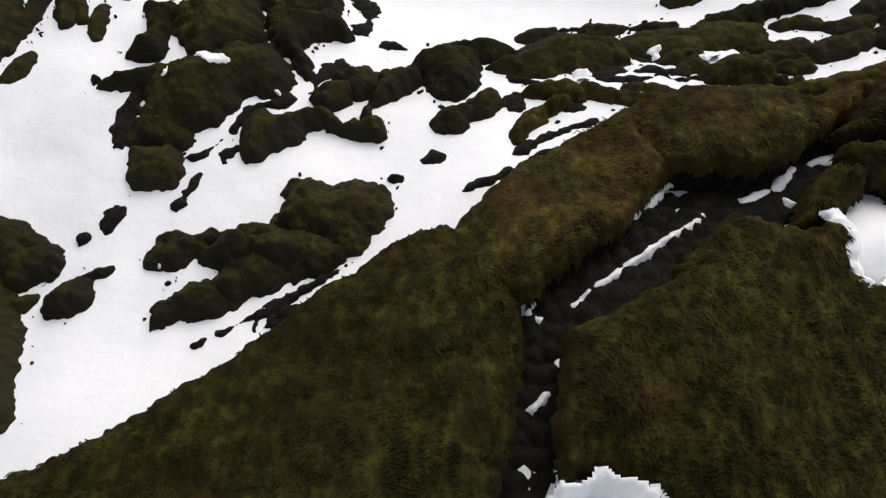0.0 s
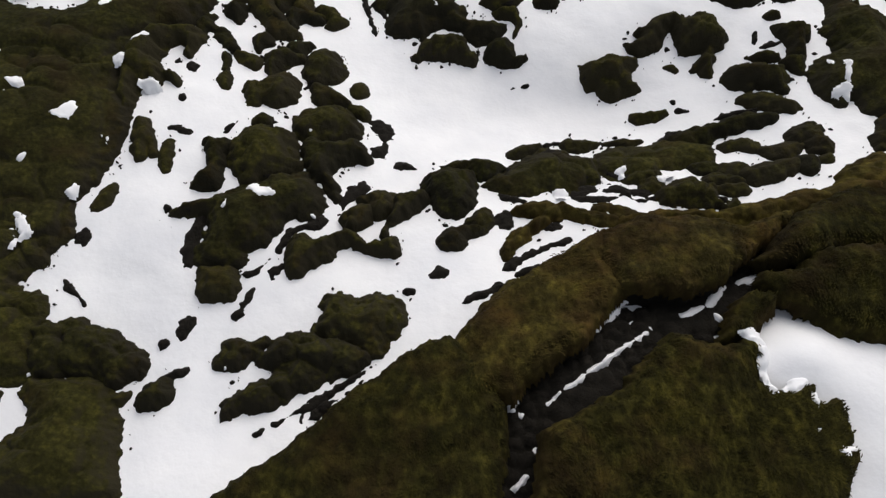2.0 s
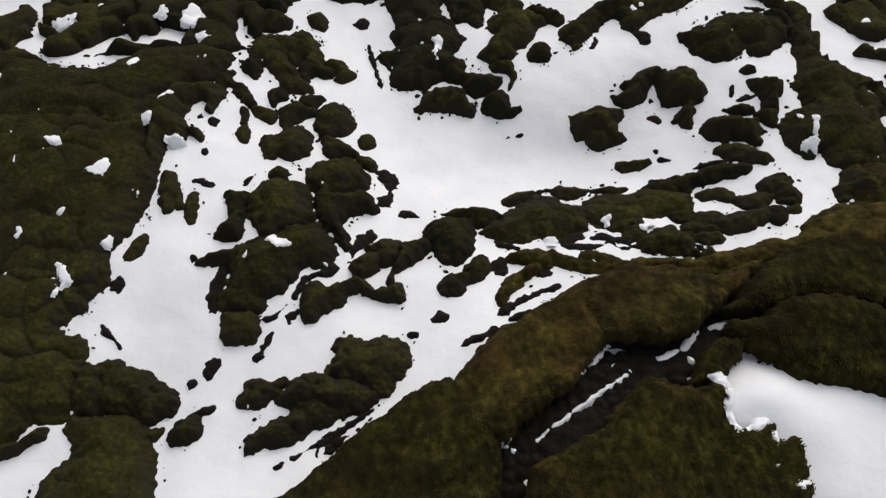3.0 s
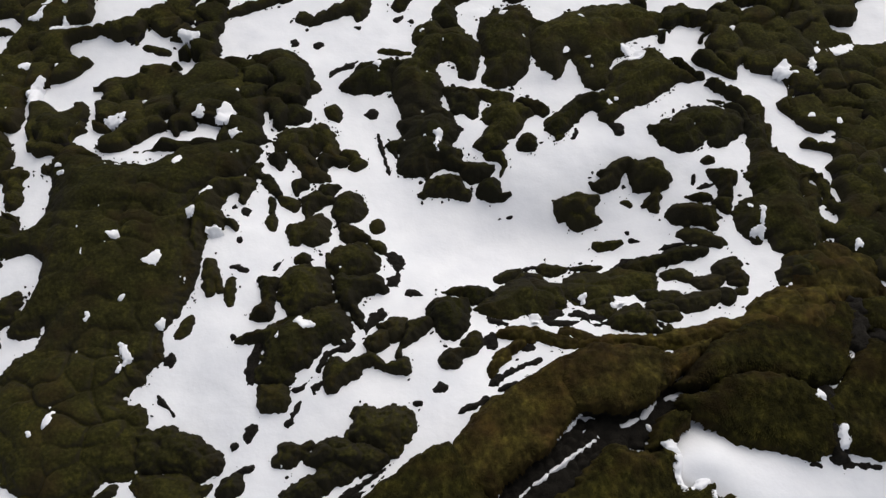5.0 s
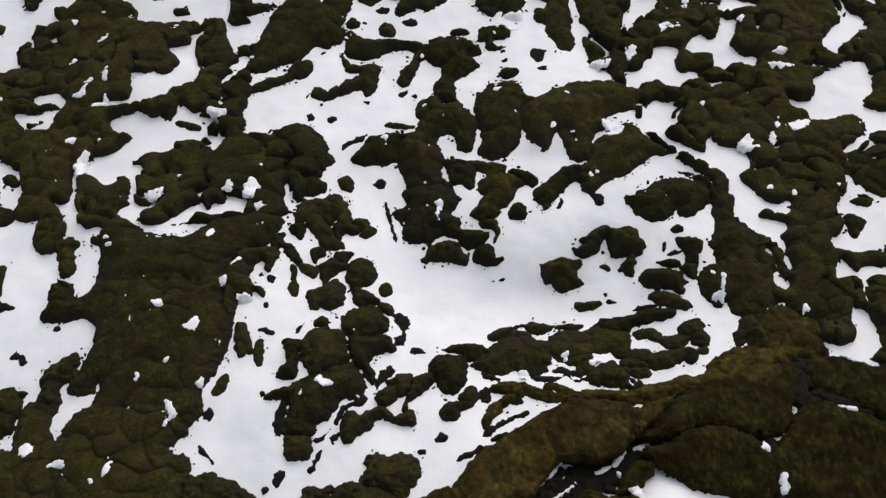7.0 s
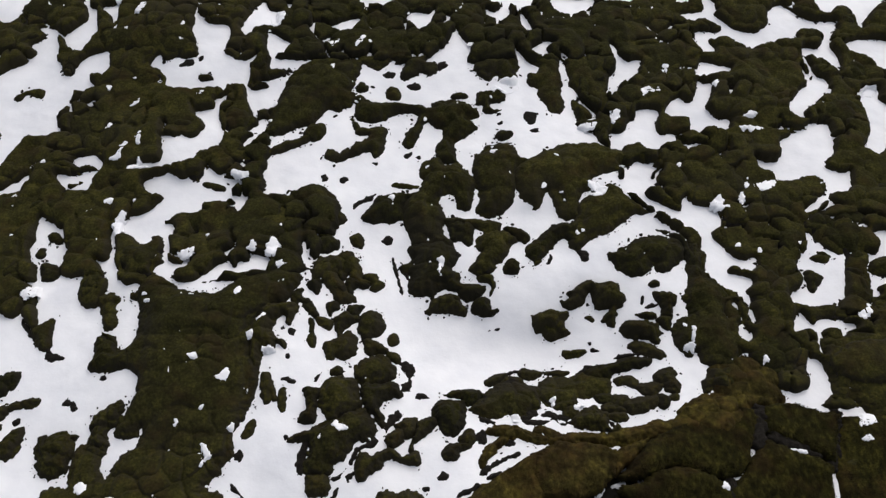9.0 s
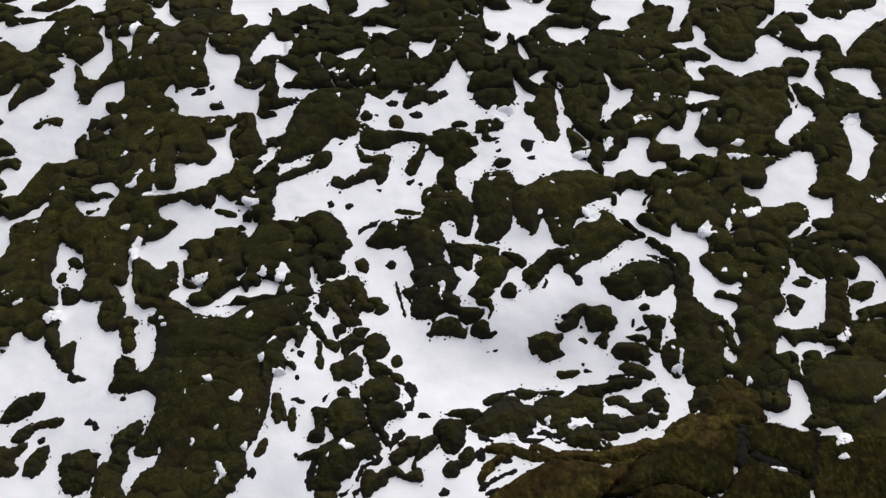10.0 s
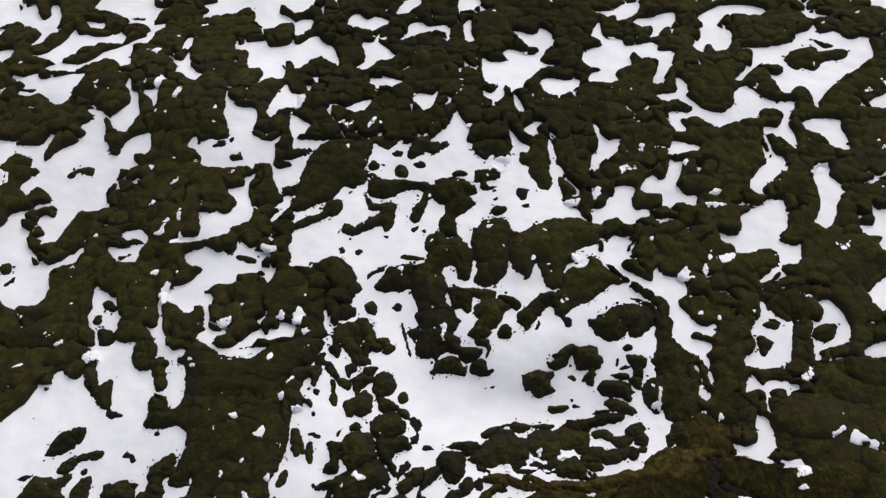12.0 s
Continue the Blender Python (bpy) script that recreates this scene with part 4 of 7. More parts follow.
snow_hollow([(15.67, 37.97), (17.63, 39.49), (20.29, 39.22), (19.84, 38.40), (17.87, 38.39), (17.01, 37.63), (17.12, 37.19), (17.72, 36.69), (17.16, 35.19), (16.34, 34.77), (16.13, 35.34), (15.79, 35.33), (15.39, 34.42), (14.92, 35.18), (15.70, 36.34), (15.27, 36.86), (16.07, 37.27)])
snow_hollow([(16.76, 32.08), (17.32, 32.91), (18.23, 33.78), (18.47, 34.79), (17.94, 35.37), (19.16, 35.38), (21.20, 35.89), (21.78, 36.71), (22.58, 37.03), (23.09, 37.56), (23.21, 36.76), (24.20, 37.06), (24.83, 36.27), (25.96, 36.53), (26.10, 35.95), (25.77, 34.55), (23.72, 33.00), (21.67, 31.11), (21.25, 30.22), (21.05, 30.52), (21.04, 31.42), (20.67, 31.73), (20.15, 31.69), (19.85, 31.21), (19.34, 31.18), (19.10, 31.99), (19.07, 33.06), (19.55, 32.88), (20.04, 33.41), (18.66, 33.73), (17.25, 32.20)])
snow_hollow([(13.13, 31.12), (13.58, 30.96), (14.40, 30.06), (15.00, 29.77), (15.65, 29.79), (16.33, 30.32), (16.55, 31.15), (17.39, 31.83), (18.19, 30.97), (18.95, 30.68), (20.06, 30.67), (19.28, 29.26), (19.41, 28.45), (19.34, 27.51), (18.92, 27.05), (18.26, 28.07), (17.68, 28.21), (17.78, 28.78), (18.52, 28.80), (19.01, 29.46), (18.84, 29.94), (18.24, 30.05), (17.75, 29.89), (17.59, 29.23), (16.94, 29.26), (15.21, 28.62), (14.61, 28.74), (14.20, 29.12), (13.41, 29.27), (13.11, 29.10), (13.28, 28.32), (12.73, 28.11), (12.40, 29.62), (13.54, 29.68), (13.90, 30.01), (13.13, 30.49), (12.47, 30.37), (11.98, 30.96)])
snow_hollow([(19.90, 29.09), (20.79, 29.49), (22.18, 29.36), (22.10, 28.58), (22.20, 27.92), (21.99, 26.96), (21.24, 27.06), (20.70, 28.13), (20.15, 28.45)])
snow_hollow([(17.24, 27.49), (17.58, 26.43), (18.08, 26.02), (18.18, 25.49), (17.52, 25.40), (17.17, 25.68)])
snow_hollow([(12.13, 27.10), (12.52, 27.51), (13.85, 27.14), (13.20, 26.57), (11.95, 26.32)])
snow_hollow([(7.71, 25.98), (8.26, 27.36), (8.09, 28.75), (8.39, 28.58), (8.54, 27.96), (9.38, 27.11), (8.96, 26.47), (8.31, 26.07), (8.08, 25.48), (7.63, 25.47)])
snow_hollow([(24.21, 30.62), (25.07, 31.28), (25.92, 31.46), (25.60, 30.67), (24.81, 30.29)])
snow_hollow([(13.32, 32.24), (13.63, 32.21), (13.91, 31.47), (13.54, 30.68), (13.27, 31.50)])
snow_hollow([(22.40, 38.65), (23.38, 38.67), (24.34, 38.29), (23.12, 38.03)])
snow_drift([(19.37, 25.35), (20.30, 26.18), (20.40, 25.76), (20.04, 25.36)])
snow_drift([(-23.88, 25.19), (-23.18, 25.02), (-22.99, 24.67), (-23.18, 24.31), (-23.60, 24.29)])
snow_hollow([(-21.63, 25.67), (-17.42, 25.47), (-17.72, 23.60), (-17.39, 23.15), (-17.71, 22.85), (-18.25, 22.63), (-18.84, 22.58), (-19.49, 21.17), (-19.92, 20.79), (-20.39, 20.84), (-20.37, 21.41), (-20.92, 22.28), (-20.68, 22.64), (-20.19, 22.46), (-20.13, 22.92), (-20.48, 23.11), (-21.14, 22.76), (-21.41, 23.17), (-20.73, 23.34), (-20.61, 23.62), (-21.38, 24.30), (-21.75, 24.11), (-21.91, 23.72), (-22.50, 24.40), (-21.89, 24.93), (-21.67, 25.27)])
snow_hollow([(-22.51, 22.08), (-22.39, 22.61), (-21.34, 22.92), (-21.60, 21.91), (-21.08, 21.58), (-21.01, 20.90), (-20.55, 20.25), (-20.30, 19.60), (-20.04, 19.93), (-19.70, 19.68), (-19.32, 19.79), (-18.84, 20.11), (-18.21, 20.75), (-18.07, 20.20), (-18.51, 19.67), (-19.14, 19.37), (-19.34, 18.96), (-19.10, 17.99), (-19.33, 17.42), (-19.66, 17.24), (-20.18, 17.24), (-20.53, 17.08), (-21.66, 17.91), (-22.77, 21.19)])
snow_hollow([(-16.95, 16.76), (-16.80, 17.21), (-15.87, 17.82), (-15.63, 17.35), (-15.57, 16.90), (-15.16, 16.58), (-15.36, 16.40), (-15.34, 15.91), (-15.83, 15.82), (-16.55, 16.01), (-16.79, 16.28)])
snow_hollow([(-19.13, 11.64), (-18.96, 12.01), (-18.52, 12.49), (-18.15, 13.29), (-17.70, 13.06), (-17.66, 13.75), (-17.32, 14.03), (-17.07, 13.74), (-16.56, 13.53), (-16.18, 13.57), (-14.73, 12.05), (-14.50, 11.17), (-14.50, 10.20), (-14.73, 9.46), (-18.64, 9.24), (-19.39, 11.22)])
snow_hollow([(16.81, 25.34), (17.40, 25.81), (18.35, 25.86), (18.02, 25.47), (17.45, 25.06), (17.18, 24.63), (16.71, 24.55)])
snow_hollow([(19.68, 25.90), (20.53, 25.93), (20.42, 25.29), (20.77, 24.71), (20.80, 24.33), (20.99, 24.08), (20.58, 23.83), (19.83, 22.35), (19.12, 21.56), (18.74, 21.69), (18.64, 22.06), (19.09, 22.80), (19.37, 23.55), (19.44, 24.86)])
snow_hollow([(21.99, 23.40), (22.33, 23.05), (23.00, 22.87), (21.98, 20.13), (21.44, 20.27), (21.60, 20.90), (21.80, 21.18), (21.21, 21.28), (20.92, 21.92), (21.69, 22.02), (21.77, 22.68)])
snow_drift([(19.02, 20.56), (19.50, 20.38), (19.90, 20.73), (19.58, 20.20), (19.26, 20.03)])
snow_hollow([(20.10, 17.96), (20.56, 18.46), (21.12, 18.82), (21.87, 18.87), (21.29, 17.49), (20.10, 16.74), (19.90, 17.79)])
snow_hollow([(17.35, 17.32), (17.90, 17.45), (18.19, 17.12), (18.41, 16.53), (18.53, 15.66), (18.06, 15.16), (16.86, 14.79), (16.87, 14.45), (16.48, 14.37), (16.58, 14.99), (16.51, 15.54), (16.88, 16.12), (16.71, 16.43), (17.19, 16.27), (17.47, 16.86)])
snow_hollow([(18.65, 14.70), (19.62, 15.28), (20.30, 15.30), (19.93, 14.50), (18.99, 14.46)])
snow_drift([(15.47, 13.32), (15.93, 13.87), (16.10, 13.60), (15.84, 13.32)])
snow_drift([(-19.48, 13.97), (-19.13, 14.19), (-19.13, 13.98)])
snow_drift([(-17.92, 15.16), (-17.61, 15.40), (-17.59, 15.17)])
snow_drift([(-16.37, 14.68), (-15.56, 15.07), (-15.55, 14.63), (-16.24, 14.25)])
snow_drift([(13.99, 8.98), (14.49, 9.71), (14.66, 9.26), (14.60, 9.07)])
snow_drift([(16.70, 10.80), (17.09, 10.92), (17.48, 10.58), (17.87, 10.47), (17.74, 10.17), (17.51, 10.23), (17.35, 10.53), (16.82, 10.34)])
snow_drift([(13.89, 8.51), (14.21, 8.73), (14.39, 8.56), (14.06, 8.43)])
snow_drift([(15.98, 10.76), (16.41, 11.08), (16.55, 10.99), (16.22, 10.75)])
snow_drift([(5.26, 5.40), (5.40, 5.51), (5.54, 5.46), (5.37, 4.94), (5.44, 4.79), (5.30, 4.82)])
snow_drift([(5.63, 4.79), (5.82, 4.98), (6.00, 4.93), (5.88, 4.81)])
snow_drift([(6.06, 4.71), (6.13, 4.61), (6.03, 4.37)])
snow_drift([(6.13, 3.74), (6.35, 3.85), (6.55, 3.85), (6.47, 3.74)])
snow_drift([(5.09, 5.75), (5.37, 5.79), (5.43, 5.55)])
snow_drift([(6.96, 5.23), (7.36, 5.45), (7.24, 5.25), (7.06, 5.19)])
snow_drift([(7.42, 5.24), (7.67, 5.27), (7.51, 5.04)])
snow_drift([(5.89, 4.09), (6.00, 4.15), (5.95, 4.06)])
snow_drift([(6.02, 6.00), (6.47, 5.53), (6.27, 5.49), (6.08, 5.66)])
snow_drift([(9.25, 6.15), (9.39, 6.18), (9.38, 5.82), (9.20, 5.74)])
snow_drift([(8.88, 6.90), (9.09, 6.99), (9.01, 6.83)])
snow_drift([(11.43, 8.15), (11.89, 8.14), (11.88, 8.03), (11.60, 8.06)])
snow_drift([(1.23, 2.07), (1.33, 2.30), (1.55, 2.43), (1.64, 2.36), (1.98, 2.57), (2.09, 2.44), (2.21, 2.28), (2.38, 2.17), (2.40, 1.99), (1.76, 1.87), (1.30, 1.93)])
moss_field([(-8.47, 27.73), (-7.75, 21.96), (-7.75, 19.51), (-6.63, 19.24), (-5.76, 20.15), (-4.45, 18.85), (-4.46, 17.80), (-5.20, 16.07), (-5.69, 15.35), (-7.51, 14.84), (-11.88, 14.33), (-11.38, 12.50), (-12.04, 12.13), (-13.93, 13.63), (-17.62, 14.79), (-22.53, 28.41)])
moss_field([(-27.86, 26.35), (-16.88, 25.91), (-16.07, 21.81), (-12.68, 19.10), (-11.80, 15.23), (-15.95, 12.76), (-19.07, 11.62), (-22.23, 11.62)])
moss_field([(6.60, 28.49), (23.72, 29.00), (16.16, 9.95), (13.56, 9.86), (11.83, 10.62), (11.99, 11.77), (11.31, 11.90), (10.17, 12.38), (10.89, 14.65), (10.31, 15.45), (9.91, 17.31), (8.61, 18.45), (7.49, 19.76), (7.61, 21.19), (6.82, 22.87), (5.96, 23.53)])
moss_field([(15.51, 26.31), (26.80, 26.60), (20.90, 11.21), (15.04, 11.16), (13.21, 12.67), (13.14, 15.48)])
moss_field([(-60, 27.2), (60, 27.2), (60, 60), (-60, 60)])
build_ground()
build_carpet()

moss_mound(0.50, [(-11.94, 14.21), (-11.63, 14.70), (-11.35, 14.96), (-10.83, 14.86), (-10.43, 14.48), (-9.35, 14.13), (-8.62, 14.16), (-7.69, 15.07), (-6.44, 15.51), (-6.05, 15.47), (-5.66, 15.26), (-5.69, 14.98), (-6.10, 14.08), (-6.62, 13.87), (-7.05, 13.23), (-7.17, 12.87), (-7.07, 11.87), (-8.20, 11.57), (-9.61, 11.54), (-11.42, 11.97), (-11.38, 13.17), (-11.51, 13.64), (-11.77, 13.88)])
moss_mound(0.50, [(-11.29, 12.82), (-8.37, 12.86), (-7.17, 12.76), (-7.05, 12.05), (-7.07, 11.63), (-6.76, 11.33), (-6.70, 11.00), (-6.82, 10.33), (-7.04, 9.50), (-7.36, 8.86), (-7.28, 8.35), (-7.47, 7.93), (-8.08, 7.60), (-8.90, 7.60), (-9.74, 7.67), (-10.43, 8.10), (-10.34, 8.69), (-10.35, 8.87), (-10.49, 9.13), (-10.61, 8.87), (-10.93, 8.76), (-11.23, 8.80), (-11.34, 9.06), (-11.06, 9.90), (-11.04, 10.25), (-10.85, 10.68), (-11.41, 11.25), (-11.75, 12.10), (-11.50, 12.03)])
moss_mound(0.40, [(-12.87, 12.48), (-12.26, 12.41), (-11.87, 11.80), (-11.57, 12.01), (-11.31, 11.24), (-12.13, 11.11), (-12.86, 11.24), (-12.77, 11.78)])
moss_mound(0.50, [(-10.42, 8.37), (-9.88, 8.61), (-8.19, 8.61), (-7.27, 8.25), (-7.58, 8.10), (-7.69, 7.76), (-7.65, 7.52), (-8.04, 7.19), (-7.88, 6.83), (-7.40, 6.84), (-7.42, 6.12), (-7.23, 5.29), (-8.06, 5.23), (-8.46, 4.68), (-9.47, 4.37), (-11.28, 6.23), (-11.41, 7.03), (-10.95, 8.05)])
moss_mound(0.40, [(-14.04, 8.80), (-12.74, 8.85), (-12.87, 8.69), (-12.84, 8.41), (-12.69, 8.15), (-12.83, 7.99), (-12.81, 7.65), (-13.60, 7.49)])
moss_mound(0.40, [(-12.55, 8.38), (-12.26, 8.47), (-11.95, 8.46), (-11.70, 8.20), (-11.61, 7.57), (-11.34, 7.30), (-11.20, 7.25), (-10.83, 5.46), (-12.87, 5.46), (-13.40, 6.97), (-12.54, 7.01), (-12.66, 7.73)])
moss_mound(0.40, [(-12.11, 8.92), (-12.27, 9.18), (-12.04, 9.56), (-11.26, 9.84), (-11.45, 9.15), (-11.68, 8.99), (-11.54, 8.45), (-11.61, 8.24), (-11.96, 8.35), (-12.16, 8.57)])
moss_mound(0.45, [(-7.43, 6.13), (-6.80, 6.39), (-6.64, 6.40), (-5.65, 5.94), (-5.35, 5.58), (-5.64, 5.26), (-5.90, 5.23), (-6.30, 5.41), (-7.25, 5.35)])
moss_mound(0.45, [(-7.30, 5.26), (-6.19, 5.27), (-5.99, 5.20), (-5.80, 5.00), (-5.59, 5.09), (-5.67, 4.91), (-5.77, 4.88), (-5.73, 4.63), (-5.54, 4.21), (-5.45, 3.71), (-5.43, 3.13), (-7.29, 3.12), (-7.46, 4.08), (-7.08, 4.48), (-7.11, 4.76)])
moss_mound(0.30, [(-8.58, 4.56), (-8.10, 4.71), (-7.79, 4.94), (-7.78, 4.90), (-7.84, 4.80), (-8.58, 4.38)])
moss_mound(0.45, [(-6.65, 13.73), (-5.81, 13.94), (-5.73, 13.62), (-5.89, 13.09), (-6.06, 13.45), (-6.24, 13.41), (-6.50, 12.87), (-6.34, 12.44), (-6.05, 12.28), (-5.93, 12.11), (-6.22, 12.30), (-6.36, 12.02), (-6.68, 12.03), (-6.84, 11.81), (-6.73, 11.43), (-6.83, 11.11), (-6.92, 11.10), (-7.09, 11.97), (-7.29, 12.51), (-6.92, 13.40)])
moss_mound(0.20, [(-5.95, 14.30), (-5.85, 14.56), (-5.59, 14.66), (-5.47, 14.28), (-5.25, 14.20), (-4.89, 13.56), (-5.08, 13.51), (-5.58, 14.10), (-5.66, 13.79), (-5.82, 13.93)])
moss_mound(0.15, [(-5.16, 13.36), (-5.02, 13.34), (-4.98, 12.81), (-5.09, 12.84)])
moss_mound(0.15, [(-5.11, 12.44), (-5.03, 12.75), (-4.89, 12.70), (-4.88, 12.43), (-4.88, 12.18)])
moss_mound(0.25, [(-4.94, 13.41), (-4.47, 13.49), (-4.29, 13.34), (-4.30, 13.08), (-4.49, 12.99)])
moss_mound(0.25, [(-4.50, 14.16), (-4.30, 14.30), (-4.17, 14.20), (-4.14, 13.93), (-4.33, 13.78), (-4.43, 13.55), (-4.57, 13.92)])
moss_mound(0.35, [(-4.22, 13.48), (-4.09, 13.68), (-3.83, 13.84), (-3.41, 13.68), (-3.34, 13.50), (-3.66, 13.32), (-3.90, 13.06), (-3.99, 12.72), (-4.21, 13.10)])
moss_mound(0.35, [(-4.51, 12.36), (-4.19, 12.49), (-3.72, 12.93), (-3.52, 12.81), (-3.37, 12.62), (-3.43, 12.01), (-3.92, 11.79), (-4.10, 12.16), (-4.16, 11.74), (-4.37, 11.85)])
moss_mound(0.20, [(-4.14, 11.16), (-3.98, 11.42), (-3.85, 11.37), (-3.83, 11.18), (-4.07, 11.10)])
moss_mound(0.50, [(-4.25, 10.86), (-3.52, 11.02), (-3.37, 10.99), (-3.22, 10.83), (-3.15, 10.18), (-3.02, 10.01), (-3.84, 9.42), (-4.21, 9.59), (-4.39, 9.86), (-4.47, 10.17)])
moss_mound(0.50, [(-5.20, 8.71), (-2.97, 9.85), (-2.73, 9.73), (-2.56, 9.43), (-2.52, 9.10), (-2.61, 8.86), (-2.89, 8.72), (-3.12, 8.72), (-3.62, 8.01), (-3.89, 7.87), (-3.98, 7.62), (-4.67, 7.54), (-4.74, 7.84), (-4.62, 8.61), (-5.07, 8.63)])
moss_mound(0.35, [(-4.67, 7.49), (-4.10, 7.49), (-3.92, 7.23), (-3.96, 7.02), (-4.23, 6.90), (-4.56, 6.89)])
moss_mound(0.30, [(-5.03, 10.45), (-4.68, 10.47), (-4.50, 10.38), (-4.60, 9.78), (-4.52, 9.50), (-4.65, 9.29), (-5.07, 9.34), (-5.03, 9.58), (-4.84, 9.73), (-4.88, 10.07)])
moss_mound(0.45, [(-3.30, 13.58), (-3.16, 13.86), (-2.82, 14.02), (-2.56, 13.90), (-2.37, 13.58), (-2.36, 13.33), (-2.66, 12.84), (-2.99, 12.74), (-3.21, 12.89), (-3.33, 13.18)])
moss_mound(0.30, [(-3.04, 12.64), (-2.64, 12.70), (-2.22, 12.37), (-2.22, 12.26), (-2.54, 12.22), (-2.86, 12.07), (-3.01, 12.32)])
moss_mound(0.50, [(-3.29, 11.34), (-3.07, 11.78), (-2.63, 12.03), (-2.31, 12.03), (-2.04, 11.79), (-1.90, 11.53), (-1.94, 11.22), (-2.43, 10.94), (-2.99, 10.84), (-3.18, 10.93)])
moss_mound(0.45, [(-3.00, 10.77), (-2.40, 10.81), (-1.91, 11.04), (-1.71, 10.77), (-1.66, 10.48), (-1.89, 10.43), (-2.38, 10.02), (-2.22, 9.42), (-2.30, 9.32), (-2.57, 9.68), (-2.82, 9.79)])
moss_mound(0.20, [(-2.21, 12.25), (-1.94, 12.25), (-1.73, 12.06), (-1.79, 11.92), (-1.99, 11.93)])
moss_mound(0.15, [(-2.18, 12.83), (-1.99, 13.05), (-1.85, 13.02), (-1.84, 12.75), (-1.97, 12.62), (-2.14, 12.61)])
moss_mound(0.40, [(-4.49, 16.36), (-3.93, 16.65), (-3.72, 16.59), (-3.44, 15.79), (-3.64, 15.61), (-3.86, 15.64), (-4.09, 15.19), (-4.56, 15.51), (-5.09, 15.33), (-5.15, 15.77), (-5.02, 16.14)])
moss_mound(0.30, [(-3.96, 15.32), (-3.60, 15.44), (-3.37, 15.27), (-3.01, 15.23), (-3.21, 15.00), (-3.57, 14.99), (-3.72, 14.49), (-3.87, 14.55)])
moss_mound(0.30, [(-3.20, 15.71), (-2.82, 15.72), (-2.73, 15.48), (-2.47, 15.33), (-2.52, 15.12), (-2.78, 14.96), (-3.00, 15.00), (-2.98, 15.30), (-3.33, 15.44)])
moss_mound(0.25, [(-3.74, 14.11), (-3.20, 14.22), (-3.26, 14.08), (-3.43, 13.70), (-3.70, 13.63)])
moss_mound(0.35, [(-5.31, 15.00), (-4.50, 15.33), (-4.05, 15.06), (-3.81, 14.73), (-3.83, 14.45), (-4.13, 14.37), (-4.63, 15.02), (-4.90, 14.93), (-4.98, 14.56), (-5.19, 14.62)])
moss_mound(0.50, [(-1.52, 17.08), (-0.73, 17.34), (0.21, 17.23), (0.40, 16.21), (0.21, 15.94), (0.58, 15.59), (0.50, 15.34), (1.56, 15.21), (1.52, 14.93), (1.25, 14.76), (0.80, 14.60), (0.50, 14.80), (0.43, 14.97), (-0.32, 15.06), (-0.54, 14.77), (-0.76, 14.88), (-1.06, 14.78), (-1.44, 15.10), (-1.39, 15.68), (-1.63, 15.81), (-1.82, 16.13), (-1.34, 16.42), (-1.51, 16.82)])
moss_mound(0.40, [(-0.85, 14.15), (-0.68, 14.24), (-0.46, 14.60), (-0.09, 14.81), (0.35, 14.86), (0.76, 14.35), (0.79, 14.13), (0.65, 14.05), (-0.39, 14.15), (-0.68, 13.99)])
moss_mound(0.40, [(1.06, 14.34), (1.17, 14.59), (1.57, 14.77), (1.76, 14.53), (1.82, 14.26), (2.05, 14.30), (1.95, 14.14), (1.61, 14.07), (1.17, 14.15)])
moss_mound(0.45, [(0.97, 15.89), (1.36, 16.49), (1.46, 16.98), (1.79, 17.38), (2.52, 17.55), (2.55, 16.67), (2.02, 16.09), (1.96, 15.88), (1.50, 15.70), (1.27, 15.70)])
moss_mound(0.30, [(1.26, 15.54), (1.79, 15.63), (1.94, 15.47), (1.93, 15.15), (1.77, 14.83), (1.86, 15.15), (1.71, 15.38), (1.41, 15.39)])
moss_mound(0.35, [(2.34, 15.86), (2.51, 16.32), (2.82, 16.37), (2.97, 16.16), (2.98, 15.89), (2.79, 15.70), (2.41, 15.75)])
moss_mound(0.35, [(3.30, 16.79), (3.43, 17.07), (3.84, 17.35), (4.30, 17.10), (3.73, 16.17), (3.51, 16.26)])
moss_mound(0.50, [(3.44, 13.75), (3.43, 14.01), (3.78, 14.16), (4.30, 14.22), (4.84, 14.13), (4.68, 13.85), (4.69, 13.56), (4.86, 13.37), (4.12, 13.10), (3.79, 13.44), (3.57, 13.46)])
moss_mound(0.45, [(4.55, 14.54), (4.69, 14.56), (4.94, 14.77), (4.87, 14.91), (5.62, 15.31), (5.91, 15.31), (6.12, 15.19), (6.56, 15.27), (6.79, 15.16), (6.99, 14.59), (6.85, 14.28), (6.69, 14.13), (6.65, 13.79), (6.54, 13.50), (6.35, 13.60), (6.31, 13.78), (6.10, 13.78), (6.39, 14.19), (5.95, 14.33), (5.74, 14.98), (5.39, 14.54), (5.16, 14.38), (4.86, 14.30)])
moss_mound(0.20, [(8.00, 15.07), (8.16, 15.22), (8.46, 15.21), (8.35, 14.99), (8.06, 14.98)])
moss_mound(0.40, [(8.09, 14.65), (8.44, 14.73), (8.95, 14.55), (8.86, 14.17), (8.75, 14.09), (8.68, 13.74), (8.36, 13.70), (8.36, 14.06)])
moss_mound(0.25, [(7.40, 13.89), (7.97, 13.89), (8.15, 13.81), (8.09, 13.66), (7.77, 13.69)])
moss_mound(0.30, [(8.11, 13.63), (8.58, 13.66), (8.60, 13.39), (8.45, 13.17), (8.22, 13.33)])
